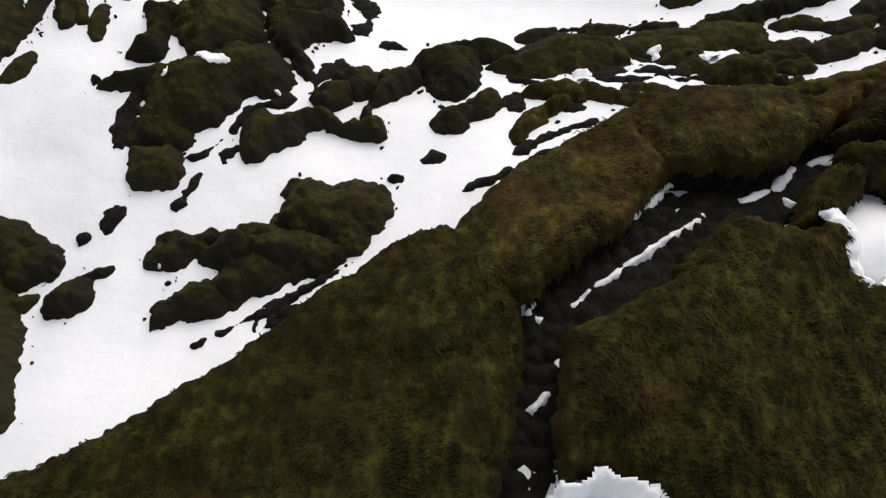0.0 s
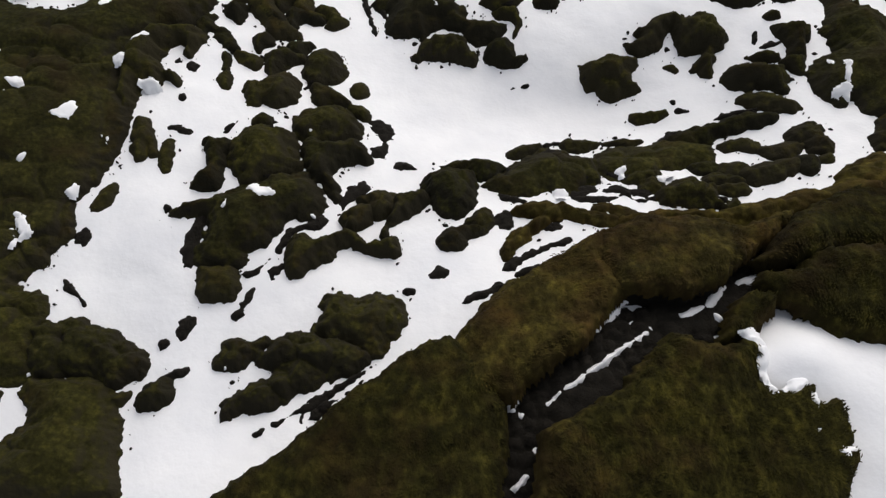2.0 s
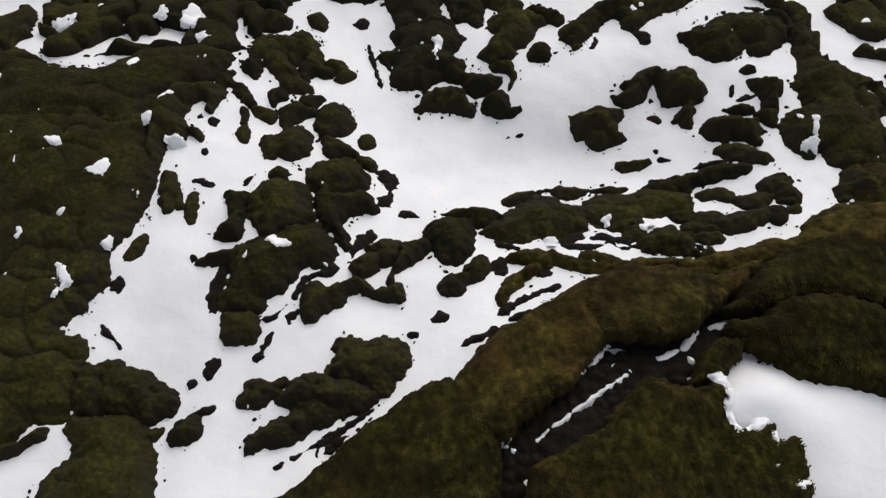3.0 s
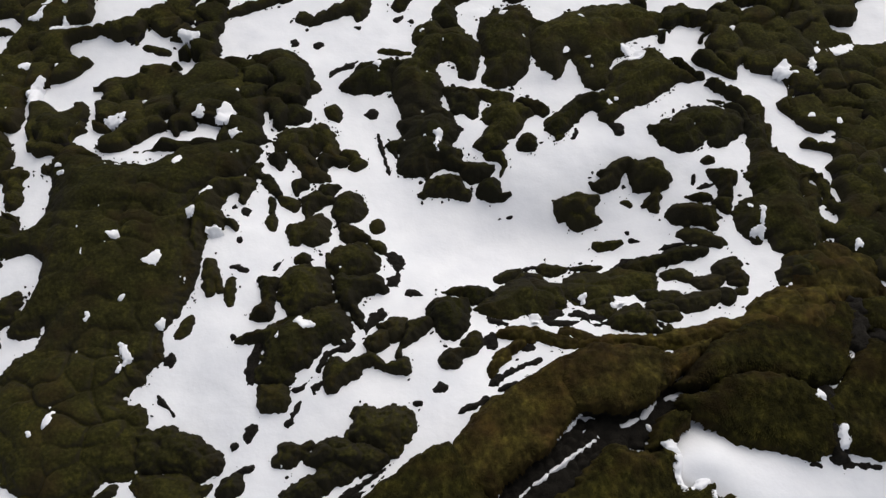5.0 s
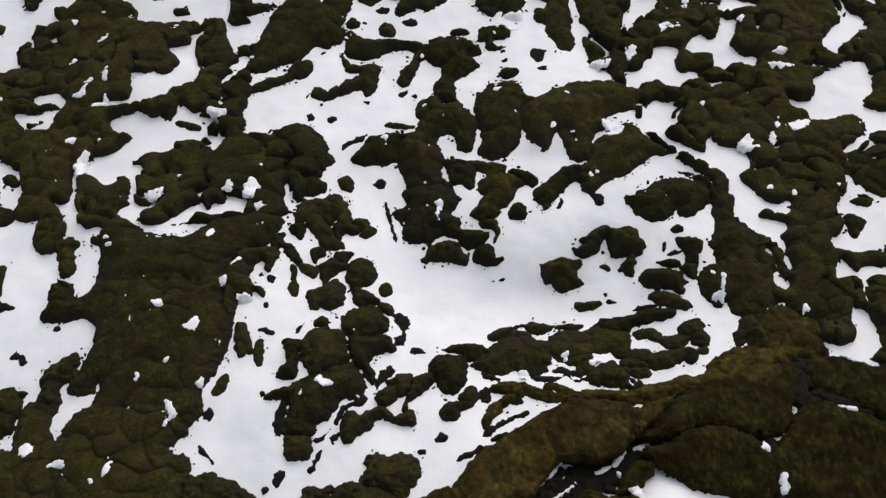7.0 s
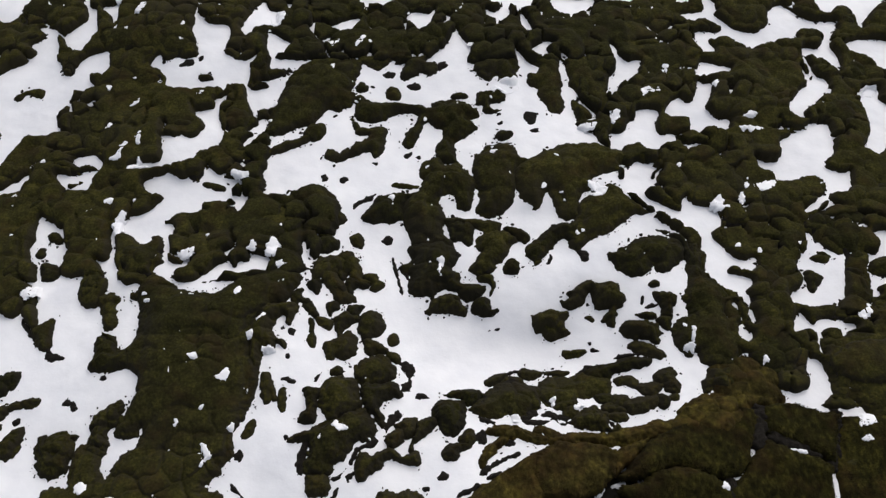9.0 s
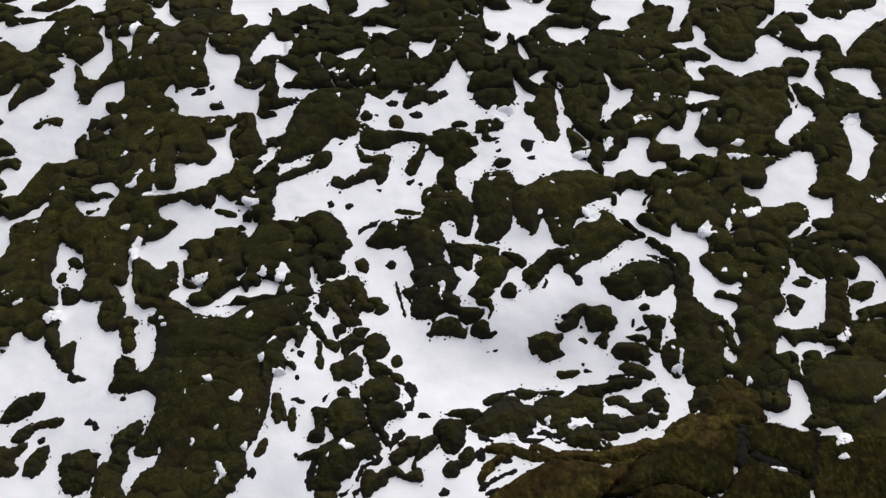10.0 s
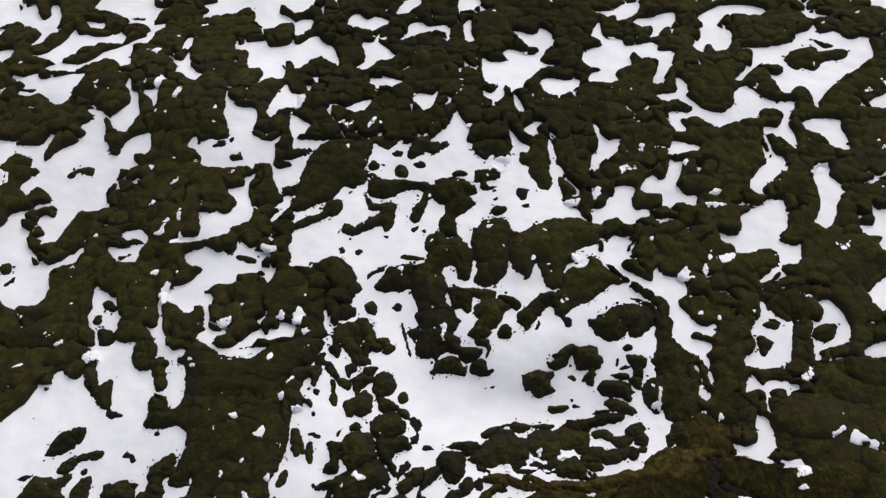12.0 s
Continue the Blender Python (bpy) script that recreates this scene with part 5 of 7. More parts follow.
moss_mound(0.45, [(6.75, 13.40), (6.83, 13.52), (7.09, 13.62), (8.07, 13.46), (8.19, 13.18), (8.11, 12.82), (8.00, 12.60), (7.60, 12.84), (7.16, 12.89), (6.85, 13.02)])
moss_mound(0.20, [(6.98, 12.70), (7.42, 12.74), (7.77, 12.55), (8.14, 12.16), (7.98, 12.01), (7.13, 12.40)])
moss_mound(0.20, [(4.56, 12.54), (4.69, 12.64), (5.32, 12.62), (5.17, 12.46), (4.89, 12.41), (4.68, 12.40)])
moss_mound(0.12, [(5.47, 13.94), (5.69, 13.99), (5.83, 13.87), (5.75, 13.77)])
moss_mound(0.50, [(10.11, 17.11), (10.41, 17.01), (10.26, 15.44), (10.77, 14.87), (10.80, 14.44), (11.51, 14.30), (11.51, 14.06), (10.82, 14.02), (10.71, 13.59), (11.41, 13.73), (10.57, 11.35), (9.86, 11.48), (9.45, 11.73), (9.36, 12.03), (9.25, 12.09), (8.98, 12.00), (8.67, 12.52), (8.68, 13.09), (8.92, 13.47), (9.41, 13.65), (9.62, 14.09), (9.39, 14.11), (9.20, 14.51), (9.49, 14.85), (9.63, 15.43), (9.57, 15.75), (9.74, 16.10), (9.85, 16.80)])
moss_mound(0.40, [(9.54, 11.17), (9.64, 11.38), (10.58, 11.41), (10.13, 10.25), (9.72, 10.43), (9.55, 10.59), (9.28, 10.50), (9.24, 10.70), (9.30, 10.89), (9.42, 10.88)])
moss_mound(0.30, [(5.36, 11.76), (5.72, 11.93), (6.24, 11.95), (6.52, 12.07), (6.90, 12.10), (7.61, 12.00), (7.46, 11.75), (6.46, 11.63), (6.03, 11.42), (5.36, 11.32), (5.21, 11.55)])
moss_mound(0.25, [(7.64, 11.26), (7.91, 11.43), (8.24, 11.52), (8.41, 11.34), (8.36, 11.05), (8.43, 10.83), (8.40, 10.55), (8.16, 10.54), (7.96, 10.65), (7.94, 10.98), (7.71, 11.00)])
moss_mound(0.15, [(8.03, 10.39), (8.23, 10.46), (8.34, 10.37), (8.20, 10.21), (8.00, 10.24)])
moss_mound(0.25, [(7.55, 10.37), (7.81, 10.48), (8.00, 10.24), (7.86, 9.98), (7.66, 9.92)])
moss_mound(0.25, [(6.45, 10.29), (7.57, 10.45), (7.55, 10.13), (7.19, 9.90), (6.70, 9.82), (6.45, 9.97)])
moss_mound(0.20, [(6.99, 10.89), (7.37, 10.99), (7.85, 10.87), (7.56, 10.53), (7.25, 10.49), (7.03, 10.74)])
moss_mound(0.30, [(3.60, 11.30), (4.05, 11.59), (4.56, 11.48), (5.20, 11.64), (5.88, 11.45), (6.10, 11.18), (5.92, 10.76), (5.53, 10.71), (5.03, 10.53), (4.78, 10.55), (4.68, 10.11), (4.43, 10.13), (4.15, 10.03), (3.42, 10.56)])
moss_mound(0.35, [(4.62, 9.71), (4.93, 9.97), (5.35, 10.15), (5.55, 9.89), (5.80, 9.85), (5.67, 9.36), (5.81, 9.14), (6.02, 9.33), (5.92, 9.14), (4.69, 9.33), (4.54, 9.51)])
moss_mound(0.20, [(5.73, 9.82), (6.33, 9.83), (6.38, 9.60), (6.04, 9.58)])
moss_mound(0.20, [(4.33, 10.30), (4.75, 10.48), (4.71, 10.00), (4.58, 9.70), (4.23, 9.82)])
moss_mound(0.55, [(-0.38, 10.23), (-0.02, 10.47), (0.57, 10.45), (0.70, 10.35), (0.66, 9.78), (0.54, 9.39), (0.35, 9.11), (0.04, 9.05), (-0.40, 9.81)])
moss_mound(0.30, [(-0.02, 10.69), (0.72, 10.96), (1.36, 10.82), (0.97, 10.38), (0.77, 10.27), (0.64, 10.57)])
moss_mound(0.40, [(0.95, 10.08), (1.02, 10.29), (2.11, 11.40), (2.40, 11.61), (2.75, 11.56), (2.98, 11.20), (3.49, 10.99), (3.36, 10.20), (3.02, 10.11), (2.72, 9.79), (2.23, 9.95), (1.83, 9.81), (1.46, 9.87)])
moss_mound(0.20, [(1.49, 11.29), (1.64, 11.50), (2.29, 11.75), (2.13, 11.50), (1.69, 11.19)])
moss_mound(0.35, [(-2.05, 8.91), (-1.91, 9.07), (-1.55, 9.20), (-1.43, 9.05), (-1.45, 8.93), (-1.77, 8.59), (-1.94, 8.50), (-2.05, 8.71)])
moss_mound(0.40, [(-1.81, 9.34), (-1.45, 9.59), (-1.09, 9.67), (-1.03, 9.55), (-1.07, 9.12), (-1.42, 8.90), (-1.56, 9.23)])
moss_mound(0.35, [(-1.06, 9.48), (-0.65, 9.66), (-0.34, 9.68), (-0.40, 9.45), (-1.00, 8.88), (-1.17, 8.66), (-1.22, 8.45), (-1.07, 9.11)])
moss_mound(0.35, [(-3.01, 7.78), (-3.00, 8.16), (-2.83, 8.31), (-2.53, 8.20), (-1.98, 8.46), (-1.74, 8.37), (-1.61, 8.14), (-1.26, 8.23), (-1.03, 8.38), (-0.97, 8.26), (-1.02, 7.98), (-1.74, 8.16), (-2.14, 8.10), (-2.24, 7.84), (-2.61, 7.61), (-2.82, 7.39), (-2.96, 7.45)])
moss_mound(0.30, [(-0.11, 8.40), (0.04, 8.60), (0.28, 8.74), (0.83, 8.69), (0.52, 8.52), (0.33, 8.22), (0.15, 8.11), (-0.08, 8.22)])
moss_mound(0.25, [(0.59, 9.06), (0.78, 9.26), (0.97, 9.20), (0.99, 8.86), (0.76, 8.61), (0.47, 8.85)])
moss_mound(0.15, [(-6.89, 9.00), (-6.77, 9.28), (-6.66, 9.34), (-6.61, 9.16), (-6.67, 8.88), (-6.83, 8.70), (-6.95, 8.78)])
moss_mound(0.20, [(-6.62, 10.97), (-6.33, 10.98), (-5.98, 10.06), (-6.15, 10.28), (-6.21, 10.28), (-6.30, 9.97), (-6.42, 10.12)])
moss_mound(0.15, [(-5.84, 9.83), (-5.88, 10.29), (-5.80, 10.45), (-5.70, 10.36), (-5.69, 9.67)])
moss_mound(0.30, [(-5.34, 4.81), (-5.35, 5.06), (-5.05, 5.33), (-4.86, 5.20), (-4.83, 5.07), (-4.88, 4.91), (-5.22, 4.77)])
moss_mound(0.25, [(-4.11, 5.67), (-3.97, 5.84), (-4.00, 5.99), (-3.76, 6.05), (-3.53, 5.97), (-3.28, 6.11), (-3.25, 6.01), (-3.34, 5.83), (-3.18, 5.61), (-3.47, 5.73), (-3.61, 5.56), (-3.87, 5.51), (-4.06, 5.53)])
moss_mound(0.45, [(-2.24, 6.53), (-2.21, 6.89), (-2.09, 6.97), (-1.81, 6.96), (-1.63, 6.77), (-1.37, 7.00), (-1.09, 7.00), (-0.84, 6.82), (-0.80, 6.55), (-0.90, 6.19), (-1.06, 5.96), (-1.27, 5.79), (-1.82, 6.08), (-2.15, 6.07), (-2.36, 6.19)])
moss_mound(0.40, [(-3.33, 5.81), (-3.19, 5.84), (-3.10, 6.01), (-2.78, 6.16), (-2.51, 6.08), (-2.29, 6.10), (-1.58, 5.89), (-1.42, 5.73), (-1.57, 5.50), (-2.29, 5.21), (-2.83, 4.84), (-3.18, 4.73), (-3.60, 4.75), (-3.79, 4.64), (-3.76, 4.87), (-3.52, 5.10), (-3.22, 5.30), (-2.83, 5.45), (-3.17, 5.50), (-3.35, 5.62)])
moss_mound(0.45, [(-4.23, 25.02), (-3.86, 25.13), (-3.49, 24.85), (-2.06, 24.74), (-0.74, 24.42), (-0.63, 24.68), (-0.27, 24.83), (0.32, 24.88), (0.92, 24.72), (1.39, 24.30), (1.50, 23.94), (1.03, 23.78), (1.37, 23.39), (1.37, 23.19), (0.54, 22.54), (0.31, 22.54), (0.49, 21.42), (0.31, 21.27), (-0.15, 21.27), (-0.37, 21.73), (-0.38, 22.17), (-0.15, 22.62), (-0.03, 23.16), (-0.50, 23.32), (-0.86, 23.64), (-1.52, 22.22), (-1.80, 22.24), (-1.88, 22.68), (-1.21, 23.98), (-2.05, 24.15), (-2.52, 24.01), (-2.98, 23.67), (-3.92, 23.72), (-4.15, 24.32)])
moss_mound(0.25, [(-4.27, 23.77), (-3.87, 23.25), (-3.40, 23.18), (-2.83, 23.33), (-2.66, 23.02), (-2.79, 22.38), (-2.77, 21.91), (-3.09, 21.51), (-3.34, 21.88), (-3.89, 21.70), (-4.65, 21.30), (-4.81, 21.36), (-4.46, 21.89), (-3.92, 22.34), (-3.48, 22.56), (-3.51, 22.86), (-3.96, 22.80)])
moss_mound(0.20, [(-5.26, 21.91), (-4.92, 21.89), (-4.67, 21.59), (-4.88, 21.30), (-5.30, 21.46)])
moss_mound(0.50, [(-8.20, 24.30), (-7.60, 25.34), (-7.32, 26.12), (-6.31, 27.19), (-4.24, 27.36), (-4.10, 26.74), (-4.29, 25.86), (-4.19, 25.07), (-4.26, 24.62), (-4.68, 24.46), (-5.02, 24.20), (-5.39, 24.44), (-5.71, 24.10), (-5.90, 23.58), (-6.14, 23.32), (-6.66, 23.20), (-7.72, 22.60), (-8.07, 23.31), (-8.03, 23.85)])
moss_mound(0.30, [(-6.14, 23.36), (-5.63, 23.43), (-5.38, 23.11), (-5.56, 22.56), (-6.00, 22.40), (-6.37, 22.69)])
moss_island(0.20, [(-4.19, 25.53), (-4.00, 25.97), (-3.63, 25.79), (-3.73, 25.42), (-4.07, 25.39)])
moss_island(0.20, [(-2.76, 25.30), (-2.70, 25.66), (-2.34, 25.71), (-2.08, 25.26), (-2.19, 24.96), (-2.56, 24.97)])
moss_mound(0.35, [(-2.11, 26.10), (-2.01, 26.90), (-1.65, 27.47), (-0.65, 27.44), (-0.45, 26.71), (-0.77, 26.38), (-1.14, 26.56), (-1.62, 26.23)])
moss_mound(0.20, [(-4.27, 27.55), (-2.65, 27.56), (-2.93, 26.95), (-3.37, 26.84)])
moss_mound(0.25, [(0.28, 25.14), (0.57, 25.31), (0.93, 25.26), (1.00, 25.02), (0.45, 25.01)])
moss_mound(0.35, [(1.45, 24.57), (1.48, 25.17), (1.77, 25.49), (2.38, 25.53), (2.73, 25.21), (2.80, 24.97), (2.36, 24.71), (2.00, 24.65), (2.21, 24.30), (2.57, 24.31), (2.57, 24.23), (2.10, 24.14), (1.75, 24.24), (1.76, 24.56)])
moss_mound(0.35, [(1.32, 26.68), (1.83, 27.39), (3.44, 27.38), (3.40, 26.51), (3.25, 25.86), (2.77, 26.00), (2.41, 26.30), (1.92, 26.01), (1.56, 26.30)])
moss_mound(0.40, [(3.96, 26.36), (4.44, 27.48), (5.59, 27.62), (5.69, 26.10), (5.46, 25.75), (5.48, 24.57), (5.20, 24.20), (4.84, 24.23), (4.76, 24.66), (4.30, 25.09), (4.46, 25.61), (3.98, 25.80)])
moss_mound(0.40, [(5.83, 27.26), (6.10, 27.65), (8.16, 27.84), (7.68, 25.83), (7.87, 25.39), (7.64, 24.61), (7.00, 24.26), (6.46, 24.76), (6.07, 25.77), (5.79, 26.10)])
moss_mound(0.20, [(5.86, 24.89), (6.11, 25.00), (6.54, 24.53), (6.72, 23.97), (6.12, 23.90)])
moss_mound(0.50, [(-1.08, 20.70), (-1.04, 21.20), (-0.71, 21.37), (-0.26, 21.43), (-0.03, 21.07), (0.53, 21.14), (1.25, 20.37), (1.29, 19.97), (1.05, 19.02), (0.83, 18.80), (0.55, 18.94), (0.47, 19.25), (0.19, 19.56), (-0.36, 19.30), (-0.14, 18.87), (-0.03, 18.33), (-0.14, 17.70), (0.07, 17.06), (-1.19, 16.94), (-1.59, 17.80), (-1.75, 18.41), (-1.76, 18.93), (-1.45, 19.45), (-1.06, 19.82)])
moss_mound(0.30, [(-0.03, 18.34), (2.11, 18.26), (2.28, 18.05), (2.09, 17.62), (1.76, 17.50), (1.45, 17.83), (0.50, 18.06), (0.18, 17.95)])
moss_mound(0.40, [(-3.16, 18.93), (-2.86, 19.40), (-2.21, 19.60), (-1.45, 19.56), (-1.45, 19.43), (-1.87, 18.89), (-1.75, 18.41), (-2.07, 18.29), (-3.45, 18.20)])
moss_mound(0.15, [(-2.28, 20.06), (-1.91, 20.13), (-1.13, 20.01), (-1.46, 19.89), (-2.13, 19.96)])
moss_mound(0.50, [(1.33, 21.66), (1.55, 21.72), (1.79, 22.04), (2.14, 22.26), (2.71, 22.30), (3.04, 22.06), (3.24, 21.55), (3.56, 21.38), (3.68, 21.21), (3.23, 21.16), (3.02, 20.77), (2.99, 19.96), (2.68, 18.96), (2.02, 18.57), (1.58, 18.58), (1.33, 18.77), (1.49, 19.30), (1.29, 19.97), (1.24, 20.84)])
moss_mound(0.30, [(2.29, 22.87), (2.52, 23.09), (2.87, 23.04), (3.05, 22.83), (2.62, 22.52), (2.35, 22.59)])
moss_mound(0.50, [(3.09, 20.85), (4.96, 22.08), (5.77, 22.24), (6.60, 22.36), (7.45, 21.96), (8.23, 21.88), (8.86, 21.68), (8.80, 21.21), (6.72, 20.51), (6.24, 20.23), (6.30, 19.78), (5.73, 19.43), (5.53, 18.60), (5.82, 18.32), (5.19, 18.27), (4.80, 18.51), (4.35, 19.66), (3.87, 18.86), (3.67, 19.19), (3.25, 19.44)])
moss_mound(0.45, [(5.52, 18.56), (5.90, 19.28), (6.65, 19.40), (6.91, 19.85), (7.33, 19.69), (8.09, 18.85), (8.61, 18.45), (8.06, 18.42), (7.61, 18.27), (6.78, 17.60), (6.02, 17.26), (5.35, 16.80), (5.07, 17.07)])
moss_mound(0.30, [(6.77, 23.38), (6.92, 23.80), (7.42, 24.03), (7.72, 23.62), (8.16, 23.33), (7.88, 23.03), (7.51, 22.87), (7.44, 22.37), (6.89, 22.54)])
moss_mound(0.40, [(3.36, 16.79), (4.52, 18.02), (5.47, 17.96), (5.57, 17.83), (5.37, 16.79), (5.16, 16.94), (5.09, 17.21), (4.59, 17.28), (3.77, 16.23), (3.47, 16.37)])
moss_mound(0.45, [(1.32, 16.75), (1.33, 17.31), (1.65, 17.63), (2.19, 17.80), (2.71, 17.66), (2.92, 17.38), (2.48, 16.94), (1.94, 16.65)])
moss_mound(0.30, [(2.43, 17.98), (2.95, 17.96), (3.46, 17.60), (3.34, 17.24), (3.03, 17.38)])
moss_mound(0.30, [(0.18, 18.13), (1.14, 18.14), (1.08, 17.28), (0.91, 17.01), (0.60, 17.28), (0.28, 17.30)])
moss_mound(0.35, [(-5.25, 15.67), (-5.09, 16.13), (-3.74, 16.51), (-3.52, 16.12), (-3.33, 15.48), (-2.97, 15.34), (-3.35, 15.15), (-3.76, 15.33), (-3.89, 15.70), (-4.15, 15.36), (-3.50, 14.48), (-3.77, 14.31), (-4.24, 14.23), (-4.47, 14.68), (-4.79, 15.00), (-5.18, 15.06)])
moss_mound(0.25, [(-3.91, 17.35), (-3.61, 17.59), (-3.40, 17.32), (-3.48, 16.94), (-3.79, 17.00)])
moss_island(0.25, [(-7.65, 21.51), (-7.62, 21.92), (-6.02, 22.76), (-6.00, 22.46)])
moss_mound(0.50, [(6.57, 16.46), (6.91, 16.53), (7.49, 16.96), (8.05, 17.24), (8.60, 17.39), (9.11, 17.33), (9.52, 17.18), (9.72, 16.91), (9.62, 16.39), (9.24, 16.04), (8.86, 15.69), (8.47, 15.74), (8.31, 16.00), (7.83, 15.50), (7.32, 15.46), (7.05, 15.65)])
moss_mound(0.40, [(8.71, 17.69), (9.48, 17.50), (9.87, 17.00), (10.30, 15.52), (10.86, 14.62), (10.86, 14.17), (10.42, 13.48), (9.50, 13.54), (9.34, 14.22), (9.35, 14.65), (9.73, 15.17), (9.59, 16.78), (9.18, 17.35)])
moss_mound(0.30, [(-6.11, 19.40), (-5.82, 19.77), (-5.40, 19.96), (-5.06, 19.73), (-4.56, 18.95), (-5.92, 17.92)])
moss_mound(0.25, [(-4.95, 18.14), (-4.52, 18.66), (-4.19, 18.33), (-4.14, 18.12), (-4.58, 17.92)])
moss_mound(0.35, [(-5.34, 16.45), (-5.31, 17.11), (-4.92, 17.39), (-4.50, 17.22), (-4.32, 16.89), (-4.65, 16.56)])
moss_island(0.15, [(-10.30, 19.85), (-9.91, 19.85), (-9.31, 19.69), (-9.56, 19.48), (-10.11, 19.63)])
moss_island(0.30, [(-13.36, 14.14), (-13.07, 14.37), (-12.75, 14.34), (-12.45, 14.12), (-12.52, 13.71), (-12.33, 13.04), (-12.56, 12.79), (-12.85, 13.09), (-12.99, 13.54)])
moss_island(0.20, [(-16.40, 17.44), (-16.09, 17.57), (-15.76, 17.27), (-15.85, 17.04), (-16.25, 17.18)])
moss_island(0.30, [(-16.23, 16.01), (-15.65, 15.97), (-15.39, 15.74), (-15.37, 15.34), (-15.97, 15.26)])
moss_island(0.30, [(14.15, 15.45), (14.45, 15.57), (14.80, 15.24), (14.50, 14.88), (14.23, 14.64)])
moss_island(0.15, [(14.96, 16.45), (15.24, 16.42), (15.39, 16.20), (15.07, 16.14)])
moss_island(0.20, [(-11.50, 25.89), (-11.09, 25.98), (-10.86, 25.78), (-11.31, 25.66)])
moss_island(0.40, [(20.40, 34.28), (21.10, 35.07), (22.44, 35.52), (22.64, 35.02), (23.78, 35.32), (24.44, 35.17), (23.92, 34.45), (22.87, 34.32), (21.93, 33.46), (21.31, 33.69), (20.83, 33.44)])
moss_island(0.20, [(22.69, 36.20), (23.11, 35.89), (23.80, 35.68), (23.04, 35.53)])
moss_island(0.15, [(-20.06, 24.96), (-19.67, 25.33), (-19.24, 25.43), (-18.78, 25.37), (-18.80, 24.95), (-19.52, 25.24), (-19.74, 24.86)])
moss_island(0.20, [(-21.92, 19.39), (-21.55, 19.66), (-21.33, 19.24), (-21.59, 19.01)])
moss_island(0.20, [(-16.13, 17.20), (-15.85, 17.30), (-15.63, 17.19), (-15.80, 16.96)])
moss_island(0.20, [(-16.62, 16.47), (-16.48, 16.78), (-16.27, 16.74), (-16.31, 16.32)])
moss_island(0.30, [(-16.88, 10.05), (-16.40, 11.05), (-15.49, 11.20), (-15.58, 10.59), (-15.89, 10.36)])
moss_island(0.20, [(-16.11, 9.52), (-15.85, 9.92), (-15.18, 10.09), (-14.86, 10.24), (-14.48, 10.13), (-14.70, 9.94), (-15.28, 9.88), (-15.73, 9.40), (-16.07, 9.34)])
moss_mound(0.35, [(-17.29, 8.14), (-17.22, 8.69), (-16.86, 9.13), (-16.14, 9.05), (-15.62, 9.24), (-15.63, 9.05), (-15.84, 8.59), (-15.63, 8.14)])
moss_mound(0.35, [(-15.26, 8.15), (-15.29, 8.70), (-15.01, 9.07), (-14.67, 9.03), (-14.81, 8.15)])
moss_mound(0.35, [(-13.77, 8.14), (-13.85, 8.69), (-13.43, 8.92), (-13.08, 8.88), (-12.78, 8.45), (-12.89, 8.13)])
moss_mound(0.30, [(-12.13, 8.11), (-12.22, 9.21), (-11.91, 9.62), (-11.35, 9.97), (-11.35, 9.74), (-11.79, 8.76), (-11.56, 8.21)])
moss_island(0.35, [(16.71, 15.53), (16.89, 15.91), (17.45, 16.12), (17.87, 16.07), (17.73, 15.67), (17.29, 15.33), (16.92, 15.34)])
moss_island(0.20, [(14.57, 16.17), (15.00, 16.37), (15.36, 16.17), (15.10, 15.94)])
moss_island(0.25, [(-15.64, 13.01), (-15.26, 13.18), (-14.96, 13.45), (-14.77, 12.70), (-14.71, 12.18), (-15.00, 12.14)])
moss_mound(0.55, [(13.81, 10.18), (14.54, 10.19), (14.89, 9.00), (13.84, 8.92), (13.44, 8.25), (13.44, 7.38), (20.04, 7.52), (21.89, 12.70), (15.86, 12.83), (14.83, 12.58), (14.24, 12.60), (13.93, 12.14)])
moss_mound(0.20, [(6.04, 10.56), (6.53, 10.57), (6.61, 10.33), (6.25, 10.10), (6.00, 10.34)])
moss_mound(0.20, [(5.49, 10.63), (5.94, 10.68), (6.03, 10.43), (5.69, 10.34), (5.48, 10.50)])
moss_mound(0.20, [(6.30, 11.29), (6.75, 11.37), (7.02, 11.16), (6.89, 10.88), (6.57, 11.07), (6.35, 11.08)])
moss_mound(0.20, [(5.63, 10.12), (5.89, 10.23), (6.38, 10.02), (6.37, 9.89), (5.83, 9.92)])
moss_mound(0.15, [(3.82, 11.72), (4.23, 11.82), (4.63, 11.75), (4.49, 11.63)])
moss_mound(0.20, [(2.79, 11.80), (3.01, 11.93), (3.62, 11.75), (3.25, 11.52), (2.98, 11.59)])
moss_mound(0.10, [(5.92, 5.33), (6.26, 5.54), (6.27, 5.32), (6.11, 5.25)])

brown_mound(0.25, [(1.19, 8.03), (1.42, 8.55), (1.95, 8.99), (1.47, 9.15), (1.53, 9.29), (1.91, 9.42), (2.40, 9.38), (2.73, 9.11), (2.96, 8.91), (2.83, 8.82), (2.43, 9.04), (1.59, 8.35), (1.24, 7.88)])
brown_mound(0.15, [(3.12, 9.21), (3.38, 9.34), (4.00, 9.01), (4.25, 8.97), (3.78, 8.72), (3.61, 8.81), (3.42, 9.16), (3.16, 9.07)])
brown_mound(0.50, [(3.62, 8.89), (4.38, 9.02), (5.70, 9.04), (7.29, 9.37), (7.73, 9.34), (8.09, 9.51), (8.29, 9.84), (9.09, 10.27), (9.71, 10.37), (10.80, 10.67), (9.79, 8.40), (7.32, 8.78), (6.19, 8.42), (6.01, 8.59), (4.00, 8.64)])
